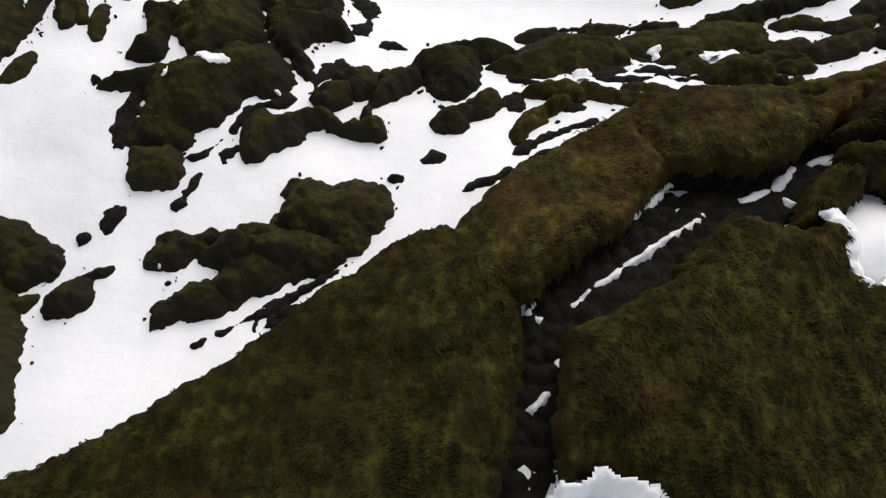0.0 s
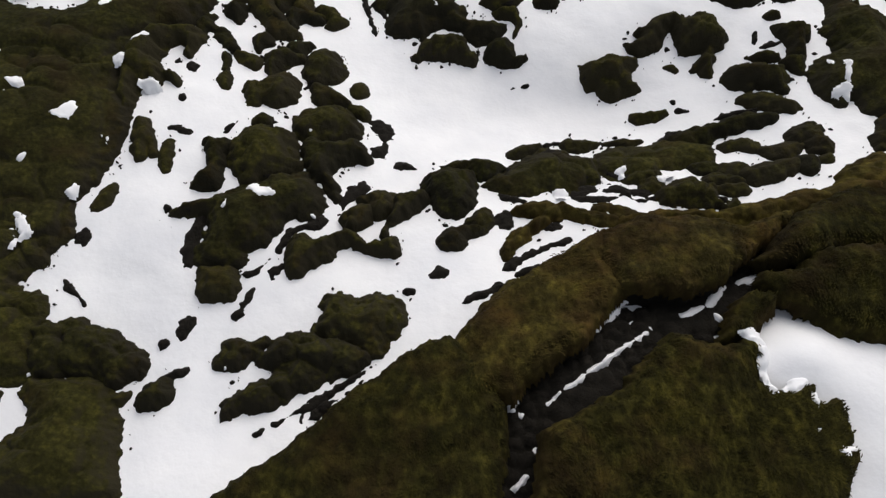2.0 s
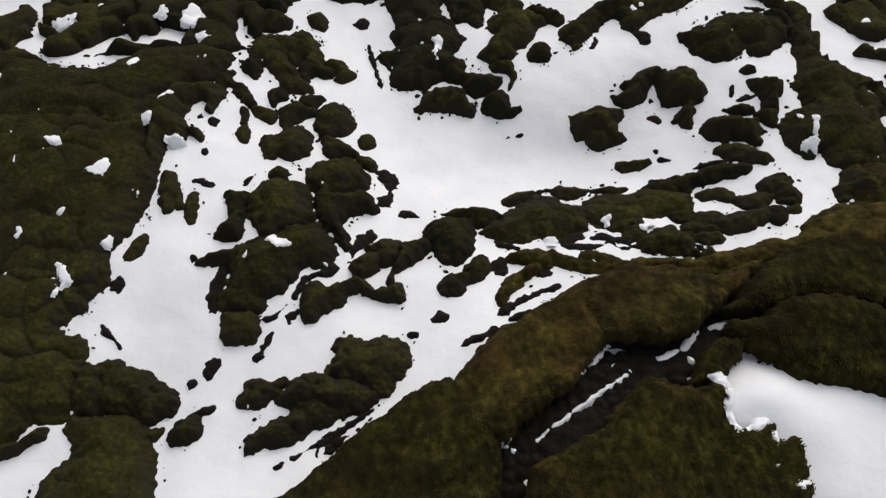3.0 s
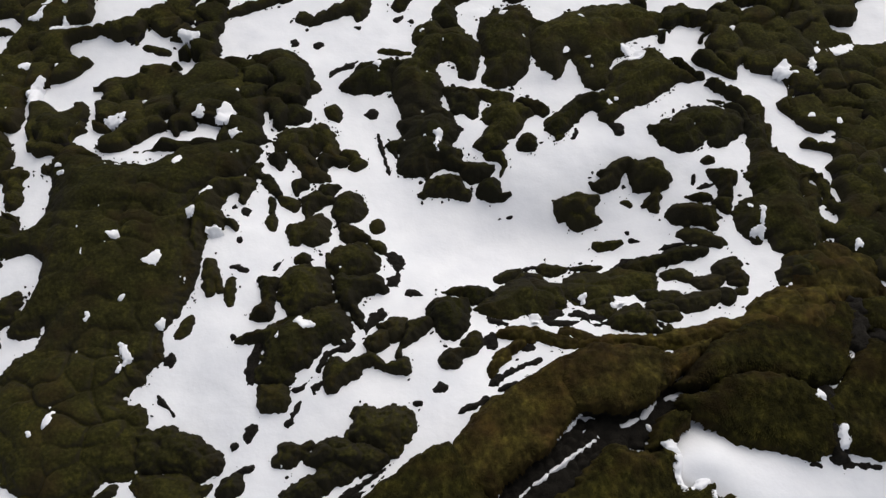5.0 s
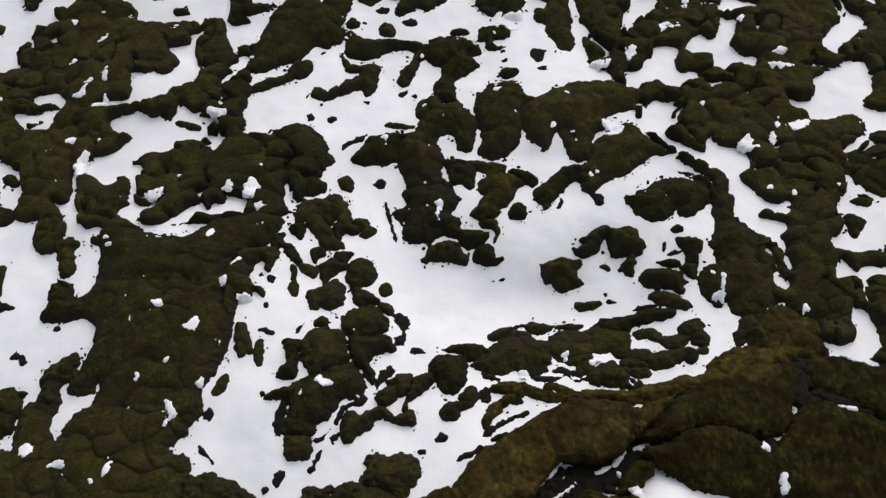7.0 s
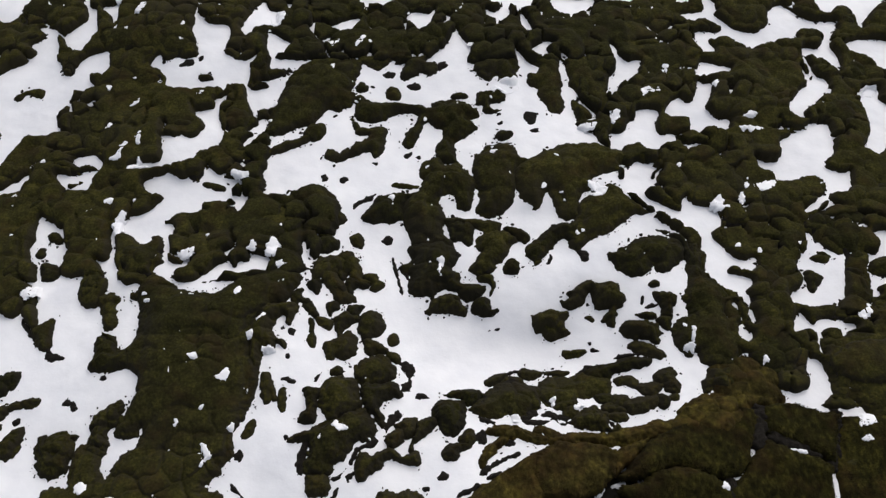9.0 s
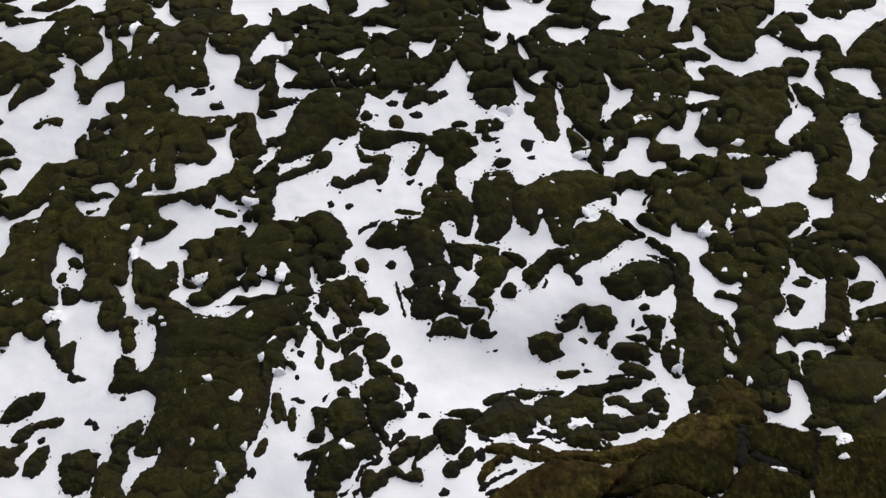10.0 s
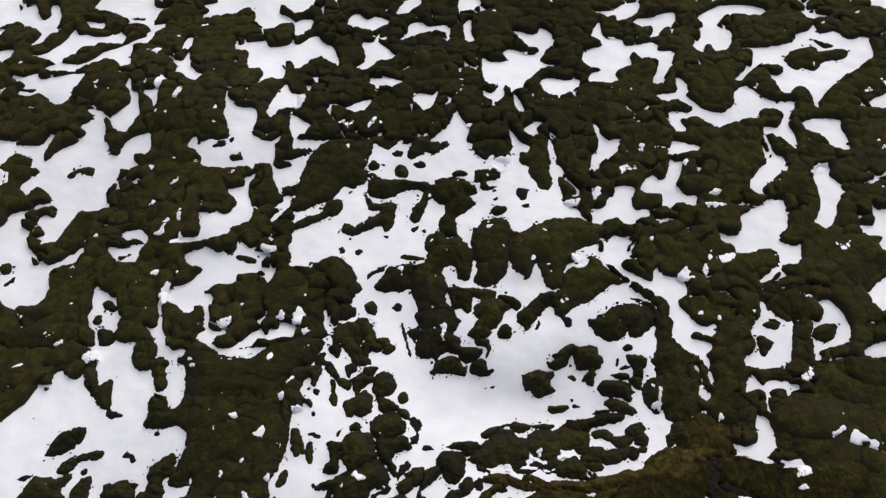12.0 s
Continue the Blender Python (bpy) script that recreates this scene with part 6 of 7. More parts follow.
brown_mound(0.40, [(9.46, 10.81), (9.59, 11.27), (10.24, 11.84), (11.04, 11.80), (11.71, 11.60), (11.94, 11.13), (11.85, 10.12), (10.69, 9.81), (9.62, 9.64), (9.65, 10.36)])
brown_mound(0.15, [(2.45, 9.21), (2.75, 9.21), (3.55, 8.85), (3.17, 8.72), (2.83, 8.87)])

lava_stone(0.10, [(-4.89, 8.58), (-4.70, 8.66), (-4.78, 7.57), (-4.98, 7.56), (-5.06, 7.76), (-5.04, 8.18)])
lava_stone(0.10, [(-1.72, 11.85), (-1.57, 12.02), (-1.32, 11.94), (-1.19, 12.02), (-1.13, 11.55), (-1.29, 11.22), (-1.49, 11.33), (-1.68, 11.56)])
lava_stone(0.10, [(-1.72, 10.83), (-1.48, 11.16), (-1.29, 11.25), (-1.27, 10.84), (-1.65, 10.66)])
lava_stone(0.10, [(-2.21, 16.52), (-2.09, 16.41), (-1.71, 14.92), (-1.87, 15.15)])
lava_stone(0.10, [(-1.84, 16.40), (-1.64, 16.15), (-1.47, 15.61), (-1.66, 15.76)])
lava_stone(0.10, [(0.29, 16.66), (0.53, 16.74), (0.55, 16.45), (0.40, 16.38)])
lava_stone(0.10, [(1.67, 13.51), (2.11, 13.64), (2.08, 13.55)])
lava_stone(0.10, [(7.63, 14.47), (7.73, 14.58), (7.71, 14.28), (7.62, 14.25)])
lava_stone(0.10, [(7.78, 14.14), (8.00, 14.27), (8.26, 14.25), (8.21, 14.09), (7.90, 14.06)])
lava_stone(0.10, [(5.53, 12.66), (5.61, 12.76), (5.92, 12.55), (5.59, 12.55)])
lava_stone(0.10, [(5.48, 12.94), (5.61, 12.96), (5.59, 12.79)])
lava_stone(0.10, [(5.48, 16.50), (5.67, 16.58), (5.80, 16.43), (5.74, 16.22), (5.48, 16.24)])
lava_stone(0.10, [(3.50, 9.96), (3.89, 10.00), (3.98, 9.83), (3.92, 9.52), (4.29, 9.50), (4.58, 9.69), (4.48, 9.51), (4.08, 9.39), (3.83, 9.67), (3.47, 9.75)])
lava_stone(0.10, [(-2.18, 9.31), (-1.85, 9.93), (-1.54, 9.82), (-1.58, 9.48), (-1.82, 9.36), (-2.20, 8.84), (-2.13, 9.08)])
lava_stone(0.10, [(1.32, 7.91), (2.36, 8.36), (2.53, 8.35), (2.40, 8.20), (2.10, 8.11), (1.24, 7.55)])
lava_stone(0.10, [(0.26, 6.85), (0.88, 7.22), (1.11, 7.28), (1.16, 7.12), (0.48, 6.82)])
lava_stone(0.10, [(-0.20, 7.66), (-0.02, 7.73), (0.09, 7.59), (0.06, 7.45), (-0.14, 7.35), (-0.29, 7.46)])
lava_stone(0.10, [(1.52, 7.42), (1.81, 7.54), (1.88, 7.65), (1.65, 7.67), (1.35, 7.45)])
lava_stone(0.10, [(1.03, 9.11), (1.29, 9.27), (1.47, 9.18), (1.39, 8.93), (1.44, 8.77), (1.19, 8.69), (1.02, 8.86)])
lava_stone(0.10, [(-1.13, 10.59), (-0.88, 10.71), (-0.61, 10.54), (-0.74, 10.47), (-1.06, 10.46)])
lava_stone(0.10, [(-7.15, 8.16), (-7.05, 8.27), (-6.90, 8.21), (-6.87, 8.03), (-6.97, 7.95), (-7.10, 8.01)])
lava_stone(0.10, [(-5.89, 10.85), (-5.79, 10.97), (-5.34, 10.89), (-5.43, 10.72), (-5.75, 10.75)])
lava_stone(0.10, [(-5.57, 8.77), (-5.50, 8.84), (-5.44, 8.78), (-5.49, 8.64)])
# a thin dark crack in the snow; a low strip of lava stands in for it
lava_stone(0.10, [(-7.14, 7.22), (-6.70, 6.80), (-6.72, 6.71), (-7.11, 7.07)])
lava_stone(0.10, [(-5.87, 12.80), (-5.77, 12.94), (-5.62, 12.79), (-5.68, 12.58)])
lava_stone(0.10, [(-6.13, 12.94), (-6.04, 13.04), (-6.00, 12.91), (-6.07, 12.82)])
lava_stone(0.10, [(-5.84, 11.81), (-5.72, 11.88), (-5.68, 11.73), (-5.77, 11.66)])
lava_stone(0.10, [(-4.72, 10.85), (-4.48, 11.19), (-4.65, 10.83)])
lava_stone(0.10, [(-3.90, 7.43), (-3.63, 7.56), (-3.42, 7.75), (-3.39, 7.72), (-3.66, 7.32), (-3.83, 7.36)])
lava_stone(0.10, [(-3.40, 7.51), (-3.07, 7.67), (-3.14, 7.45), (-3.32, 7.32)])
lava_stone(0.10, [(-3.33, 7.96), (-3.11, 8.37), (-3.02, 8.25), (-3.19, 7.90)])
lava_stone(0.10, [(-3.96, 6.54), (-3.69, 7.07), (-3.63, 7.02), (-3.84, 6.48)])
lava_stone(0.10, [(-4.94, 6.25), (-4.88, 6.47), (-4.73, 6.59), (-4.60, 6.52), (-4.72, 6.08), (-4.85, 6.08)])
lava_stone(0.10, [(-5.22, 6.02), (-5.10, 6.09), (-5.03, 6.02), (-5.16, 5.91)])
lava_stone(0.10, [(-5.00, 5.42), (-4.69, 5.60), (-4.55, 5.51), (-4.57, 5.40), (-4.86, 5.35)])
lava_stone(0.10, [(-3.22, 4.30), (-1.46, 5.50), (-1.51, 5.33), (-2.16, 4.88)])
lava_stone(0.10, [(-2.33, 4.56), (-2.15, 4.80), (-1.85, 4.97), (-1.45, 5.32), (-1.55, 5.14), (-1.95, 4.85), (-2.18, 4.60)])
lava_stone(0.10, [(-2.59, 4.56), (-2.46, 4.65), (-2.47, 4.52)])
lava_stone(0.10, [(-3.10, 8.51), (-2.71, 8.69), (-2.50, 8.91), (-2.36, 8.67), (-2.52, 8.48), (-2.86, 8.44), (-3.13, 8.24)])
lava_stone(0.10, [(-2.44, 9.35), (-2.37, 9.58), (-2.25, 9.42), (-2.27, 9.29)])
lava_stone(0.10, [(1.20, 9.86), (1.75, 9.60), (1.49, 9.52), (1.25, 9.61)])
lava_stone(0.10, [(2.57, 10.09), (3.02, 10.14), (3.33, 10.04), (3.22, 9.76), (2.82, 9.63), (2.59, 9.81)])
lava_stone(0.10, [(5.79, 9.55), (5.94, 9.45), (5.85, 9.33)])
lava_stone(0.10, [(-0.76, 7.18), (-0.56, 7.20), (-0.59, 7.07), (-0.74, 7.07)])
lava_stone(0.10, [(-1.90, 25.76), (-1.37, 26.01), (-1.17, 25.57), (-1.60, 25.44)])
lava_stone(0.10, [(-2.98, 26.50), (-2.74, 26.69), (-2.37, 26.60), (-2.48, 26.27), (-2.85, 26.27)])
lava_stone(0.10, [(3.59, 24.10), (3.88, 24.26), (4.31, 24.18), (4.22, 23.87), (4.07, 23.48), (3.72, 23.47)])
lava_stone(0.10, [(3.81, 23.13), (4.17, 23.26), (4.22, 23.00), (3.91, 22.93)])
lava_stone(0.10, [(-3.90, 18.67), (-3.86, 19.07), (-3.20, 19.51), (-2.98, 19.52), (-3.18, 19.19), (-3.50, 19.10)])
lava_stone(0.10, [(-13.40, 9.95), (-13.16, 10.12), (-12.90, 9.83), (-13.03, 9.66), (-13.29, 9.77)])
lava_stone(0.10, [(-14.74, 12.01), (-14.23, 11.91), (-13.97, 11.70), (-14.63, 11.65)])
lava_stone(0.10, [(-5.36, 20.47), (-5.20, 20.62), (-5.12, 20.28), (-5.33, 20.18)])
lava_stone(0.10, [(-4.58, 20.35), (-4.32, 20.49), (-4.20, 20.30), (-4.45, 20.13)])
lava_stone(0.10, [(-1.85, 21.76), (-1.52, 21.90), (-1.55, 21.60), (-1.78, 21.54)])
lava_stone(0.10, [(-1.39, 21.60), (-1.12, 21.71), (-1.16, 21.47)])
lava_stone(0.10, [(2.31, 23.53), (2.55, 23.64), (2.59, 23.47)])
lava_stone(0.10, [(5.34, 16.67), (5.65, 16.69), (5.83, 16.47), (5.50, 16.29)])
lava_stone(0.10, [(8.98, 20.01), (9.51, 20.48), (9.70, 20.28), (9.29, 19.87)])
lava_stone(0.10, [(-3.19, 21.23), (-2.96, 21.27), (-3.02, 21.09)])
lava_stone(0.10, [(-24.56, 31.29), (-23.50, 31.17), (-23.59, 30.90), (-24.33, 31.06)])
lava_stone(0.10, [(-19.67, 37.79), (-18.88, 37.82), (-18.92, 37.53), (-19.50, 37.54)])
lava_stone(0.10, [(-0.42, 26.95), (-0.11, 27.31), (0.14, 27.09), (-0.20, 26.64)])
lava_stone(0.10, [(-21.49, 18.45), (-21.09, 18.92), (-20.92, 18.77), (-21.19, 18.36)])
lava_stone(0.10, [(-12.57, 26.58), (-11.98, 26.85), (-11.79, 26.50), (-12.39, 26.41)])
lava_stone(0.10, [(-11.68, 26.87), (-11.45, 26.99), (-11.48, 26.73)])
lava_stone(0.10, [(-16.16, 13.51), (-15.09, 12.45), (-14.03, 11.77), (-14.56, 11.89), (-15.29, 12.41), (-15.90, 13.02)])
lava_stone(0.10, [(2.69, 9.63), (3.20, 9.68), (3.62, 9.59), (3.40, 9.40), (2.91, 9.45)])
lava_stone(0.10, [(3.98, 9.82), (4.50, 9.89), (4.58, 9.70), (4.18, 9.58)])
lava_stone(0.10, [(1.87, 8.83), (2.18, 8.93), (2.40, 8.69), (2.20, 8.55)])
lava_stone(0.10, [(2.30, 11.78), (2.67, 11.97), (2.80, 11.85), (2.51, 11.74)])
lava_stone(0.10, [(6.30, 12.11), (6.66, 12.33), (7.48, 12.26)])
lava_stone(0.10, [(6.94, 4.15), (7.21, 4.49), (7.00, 4.05)])
lava_stone(0.10, [(4.88, 11.59), (5.28, 11.92), (5.63, 12.00), (5.16, 11.61)])
lava_stone(0.10, [(7.08, 12.47), (7.27, 12.52), (7.45, 12.41), (7.24, 12.35)])
lava_stone(0.10, [(5.95, 5.89), (6.05, 6.06), (6.09, 5.89), (6.01, 5.78)])
lava_stone(0.10, [(-2.68, 17.42), (-2.37, 17.63), (-2.19, 17.45), (-2.25, 17.20), (-2.57, 17.24)])
lava_stone(0.10, [(0.34, 16.66), (0.53, 16.74), (0.61, 16.52), (0.40, 16.43)])
lava_stone(0.10, [(4.07, 16.22), (4.27, 16.55), (4.34, 16.29), (4.17, 16.10)])
lava_stone(0.10, [(-15.23, 9.41), (-15.08, 9.57), (-14.92, 9.39), (-15.07, 9.25)])
lava_stone(0.10, [(-13.59, 9.94), (-13.40, 10.23), (-13.10, 9.97), (-13.24, 9.79)])
lava_stone(0.10, [(-12.38, 10.87), (-12.20, 11.00), (-12.12, 10.81), (-12.24, 10.72)])
lava_stone(0.10, [(-17.95, 11.73), (-17.79, 11.80), (-17.83, 11.66)])
lava_stone(0.10, [(-17.77, 9.06), (-17.44, 9.28), (-17.07, 9.21), (-17.37, 9.05)])

# rounded mounds within the fields: centre, half length, half width, turn, height
field_mound(12.30, 14.35, 1.80, 1.01, 78, 0.50)
field_mound(12.39, 18.33, 0.92, 0.54, 13, 0.45)
field_mound(11.51, 17.10, 0.60, 0.38, 26, 0.32)
field_mound(12.73, 16.59, 0.89, 0.56, 176, 0.47)
field_mound(9.91, 23.11, 0.66, 0.53, 37, 0.45)
field_mound(11.16, 22.64, 1.07, 0.31, 6, 0.26)
field_mound(10.53, 21.77, 1.22, 0.43, 5, 0.36)
field_mound(9.84, 20.90, 0.51, 0.37, 34, 0.31)
field_mound(9.79, 19.77, 0.70, 0.46, 15, 0.39)
field_mound(10.99, 20.68, 0.49, 0.36, 47, 0.31)
field_mound(11.03, 19.70, 0.72, 0.44, 56, 0.37)
field_mound(12.28, 20.42, 1.37, 0.84, 94, 0.50)
field_mound(13.50, 22.11, 1.22, 0.77, 164, 0.50)
field_mound(13.60, 20.71, 0.74, 0.58, 153, 0.49)
field_mound(13.40, 19.34, 0.69, 0.46, 19, 0.39)
field_mound(14.30, 19.11, 0.93, 0.52, 74, 0.44)
field_mound(15.54, 19.48, 0.74, 0.41, 37, 0.34)
field_mound(15.88, 20.40, 0.51, 0.30, 33, 0.25)
field_mound(13.98, 16.99, 0.93, 0.63, 85, 0.50)
field_mound(15.40, 17.90, 0.80, 0.56, 40, 0.47)
field_mound(13.93, 24.50, 2.01, 0.59, 7, 0.50)
field_mound(15.72, 23.80, 1.80, 0.49, 9, 0.41)
field_mound(17.76, 24.80, 0.93, 0.50, 14, 0.42)
field_mound(8.16, 24.49, 0.93, 0.56, 166, 0.47)
field_mound(10.16, 24.95, 0.76, 0.35, 10, 0.29)
field_mound(-15.05, 23.13, 2.31, 1.44, 172, 0.50)
field_mound(-11.79, 23.15, 0.86, 0.48, 177, 0.41)
field_mound(-9.35, 23.46, 0.92, 0.76, 125, 0.50)
field_mound(-13.21, 20.37, 1.93, 0.54, 8, 0.45)
field_mound(-9.90, 21.39, 1.64, 0.55, 25, 0.46)
field_mound(-15.28, 19.35, 1.35, 0.47, 174, 0.39)
field_mound(-13.01, 19.10, 1.08, 0.53, 164, 0.45)
field_mound(-10.79, 20.42, 0.54, 0.42, 125, 0.35)
field_mound(-9.20, 21.33, 1.07, 0.40, 178, 0.34)
field_mound(-16.21, 20.86, 0.88, 0.37, 177, 0.31)
field_mound(-14.57, 17.33, 1.48, 0.92, 134, 0.50)
field_mound(-12.05, 15.93, 1.26, 0.80, 142, 0.50)
field_mound(-13.78, 14.76, 0.87, 0.69, 115, 0.50)
field_mound(-14.96, 15.55, 0.66, 0.40, 140, 0.33)
field_mound(-11.10, 17.83, 0.74, 0.35, 19, 0.30)
field_mound(-9.89, 17.95, 1.37, 0.67, 22, 0.50)
field_mound(-9.07, 16.75, 0.75, 0.54, 167, 0.45)
field_mound(-9.25, 15.68, 0.89, 0.49, 176, 0.41)
field_mound(-9.71, 15.19, 0.87, 0.32, 8, 0.27)
field_mound(-8.03, 15.93, 0.44, 0.39, 178, 0.33)
field_mound(-7.06, 17.62, 1.48, 1.40, 41, 0.50)
field_mound(-6.36, 19.49, 0.67, 0.50, 31, 0.42)
field_mound(-6.32, 15.95, 0.74, 0.38, 15, 0.32)
field_mound(-25.33, 38.24, 0.64, 0.35, 123, 0.30)
field_mound(-27.10, 37.10, 0.82, 0.35, 177, 0.29)
field_mound(-26.10, 35.93, 1.42, 0.80, 172, 0.50)
field_mound(-24.01, 35.22, 1.72, 0.78, 40, 0.50)
field_mound(-24.50, 33.61, 2.75, 0.73, 178, 0.50)
field_mound(-23.13, 37.10, 1.68, 1.34, 82, 0.50)
field_mound(-19.87, 37.01, 2.69, 0.63, 4, 0.50)
field_mound(-25.88, 32.21, 1.06, 0.56, 153, 0.47)
field_mound(-19.89, 31.10, 1.70, 1.33, 18, 0.50)
field_mound(-22.74, 29.41, 3.09, 1.27, 175, 0.50)
field_mound(-17.40, 33.65, 2.11, 1.29, 118, 0.50)
field_mound(-17.03, 35.72, 1.62, 0.65, 17, 0.50)
field_mound(-16.77, 38.38, 1.17, 1.02, 40, 0.50)
field_mound(-14.41, 36.54, 2.71, 1.10, 5, 0.50)
field_mound(-14.00, 34.93, 1.51, 1.31, 143, 0.50)
field_mound(-13.08, 32.26, 1.99, 1.39, 0, 0.50)
field_mound(-18.25, 30.42, 0.64, 0.35, 138, 0.29)
field_mound(-15.27, 28.41, 1.85, 1.28, 14, 0.50)
field_mound(-13.05, 28.09, 1.39, 1.31, 116, 0.50)
field_mound(-11.19, 29.80, 1.08, 0.64, 113, 0.50)
field_mound(-9.80, 30.64, 0.80, 0.59, 167, 0.49)
field_mound(-14.52, 26.54, 1.66, 1.10, 11, 0.50)
field_mound(-17.60, 26.60, 0.81, 0.39, 157, 0.33)
field_mound(-23.50, 26.15, 0.81, 0.42, 5, 0.36)
field_mound(-20.53, 28.36, 1.35, 0.81, 174, 0.50)
field_mound(-8.60, 28.92, 1.12, 0.31, 13, 0.26)
field_mound(-7.52, 33.19, 1.52, 0.64, 41, 0.50)
field_mound(-9.18, 27.68, 1.30, 0.35, 2, 0.29)
field_mound(-6.42, 30.91, 1.28, 0.97, 44, 0.50)
field_mound(-6.54, 28.15, 0.83, 0.57, 159, 0.48)
field_mound(-7.14, 37.60, 1.21, 0.91, 22, 0.50)
field_mound(-6.27, 35.49, 1.28, 1.06, 136, 0.50)
field_mound(-5.72, 32.78, 1.09, 0.58, 134, 0.48)
field_mound(-3.88, 33.46, 1.03, 0.59, 19, 0.50)
field_mound(-4.25, 31.30, 1.46, 0.72, 12, 0.50)
field_mound(-3.68, 28.53, 0.90, 0.65, 13, 0.50)
field_mound(-1.21, 28.56, 1.18, 0.82, 8, 0.50)
field_mound(-2.13, 30.75, 0.88, 0.56, 13, 0.47)
field_mound(-5.08, 39.44, 1.99, 0.30, 1, 0.25)
field_mound(-1.30, 34.25, 1.29, 1.05, 17, 0.50)
field_mound(-0.94, 37.40, 1.02, 0.39, 28, 0.33)
field_mound(-3.24, 34.83, 0.79, 0.42, 131, 0.35)
field_mound(-8.45, 26.14, 1.32, 0.33, 19, 0.28)
field_mound(0.86, 35.00, 1.26, 0.90, 163, 0.50)
field_mound(3.60, 38.21, 1.98, 1.06, 15, 0.50)
field_mound(3.02, 35.81, 1.35, 1.09, 92, 0.50)
field_mound(6.85, 39.35, 1.99, 0.51, 180, 0.43)
field_mound(6.71, 37.61, 0.88, 0.51, 173, 0.42)
field_mound(4.68, 35.15, 0.76, 0.37, 124, 0.31)
field_mound(7.51, 35.00, 2.37, 0.62, 21, 0.50)
field_mound(11.04, 36.46, 1.55, 0.73, 175, 0.50)
field_mound(10.61, 37.60, 0.54, 0.35, 159, 0.29)
field_mound(13.28, 38.77, 1.78, 0.50, 16, 0.42)
field_mound(13.58, 35.30, 0.76, 0.37, 18, 0.31)
field_mound(6.63, 32.90, 1.52, 0.33, 4, 0.27)
field_mound(10.38, 33.13, 0.42, 0.35, 53, 0.30)
field_mound(11.70, 33.46, 1.00, 0.97, 140, 0.50)
field_mound(15.44, 38.15, 1.35, 0.90, 47, 0.50)
field_mound(14.88, 34.06, 1.53, 0.88, 43, 0.50)
field_mound(14.41, 31.68, 1.18, 0.95, 88, 0.50)
field_mound(16.63, 33.51, 1.41, 0.71, 27, 0.50)
field_mound(15.52, 30.83, 1.21, 0.82, 43, 0.50)
field_mound(18.73, 31.58, 1.47, 0.93, 143, 0.50)
field_mound(19.18, 33.34, 0.77, 0.54, 164, 0.45)
field_mound(20.17, 30.81, 1.09, 0.70, 4, 0.50)
field_mound(18.42, 29.58, 0.83, 0.63, 39, 0.50)
field_mound(18.10, 35.49, 0.99, 0.56, 14, 0.47)
field_mound(18.36, 37.41, 1.05, 0.70, 34, 0.50)
field_mound(20.57, 37.05, 1.51, 0.85, 41, 0.50)
field_mound(23.44, 37.47, 1.88, 0.85, 175, 0.50)
field_mound(24.04, 31.85, 2.86, 0.96, 12, 0.50)
field_mound(26.88, 38.31, 1.96, 1.30, 173, 0.50)
field_mound(22.91, 29.80, 3.01, 0.67, 178, 0.50)
field_mound(10.48, 27.52, 2.62, 1.62, 26, 0.50)
field_mound(13.04, 30.02, 1.50, 0.54, 168, 0.45)
field_mound(7.99, 30.41, 1.64, 0.71, 23, 0.50)
field_mound(0.86, 30.73, 1.28, 0.61, 145, 0.50)
field_mound(3.41, 29.22, 1.73, 0.60, 180, 0.50)
field_mound(5.77, 30.00, 1.36, 0.61, 176, 0.50)
field_mound(8.69, 31.61, 0.93, 0.40, 174, 0.33)
field_mound(10.24, 31.30, 1.32, 1.04, 160, 0.50)
field_mound(15.06, 28.16, 2.60, 0.84, 11, 0.50)
field_mound(13.56, 26.57, 2.21, 1.04, 7, 0.50)
field_mound(17.94, 26.97, 1.06, 0.68, 32, 0.50)
field_mound(19.67, 27.42, 1.28, 0.92, 104, 0.50)
field_mound(22.86, 27.04, 2.61, 1.26, 26, 0.50)
field_mound(-22.24, 23.63, 1.54, 0.60, 178, 0.50)
field_mound(-21.05, 22.38, 0.91, 0.44, 17, 0.37)
field_mound(-19.48, 20.74, 1.21, 0.73, 12, 0.50)
field_mound(-16.95, 21.05, 2.67, 0.70, 17, 0.50)
field_mound(-18.09, 19.17, 1.42, 1.14, 32, 0.50)
field_mound(-19.15, 16.99, 2.36, 0.75, 5, 0.50)
field_mound(-18.61, 15.60, 2.47, 0.77, 3, 0.50)
field_mound(-16.73, 18.69, 1.48, 0.70, 5, 0.50)
field_mound(-17.41, 14.33, 1.92, 0.43, 0, 0.36)
field_mound(22.77, 26.63, 2.30, 1.00, 15, 0.50)
field_mound(20.97, 23.51, 1.78, 0.87, 40, 0.50)
field_mound(22.88, 24.19, 1.30, 0.69, 22, 0.50)
field_mound(18.16, 24.16, 1.39, 1.23, 36, 0.50)
field_mound(18.36, 21.08, 1.23, 1.07, 107, 0.50)
field_mound(20.67, 20.70, 2.04, 0.76, 179, 0.50)
field_mound(19.70, 18.95, 2.31, 1.28, 177, 0.50)
field_mound(16.55, 17.08, 1.57, 1.44, 83, 0.50)
field_mound(16.11, 14.75, 1.11, 0.90, 49, 0.50)
field_mound(19.99, 15.85, 1.49, 0.97, 38, 0.50)
field_mound(18.00, 13.87, 2.18, 0.50, 177, 0.42)
field_mound(-19.28, 13.54, 1.02, 0.95, 142, 0.50)
field_mound(-17.15, 14.27, 1.86, 0.31, 175, 0.26)
field_mound(-13.67, 14.81, 0.65, 0.55, 36, 0.46)
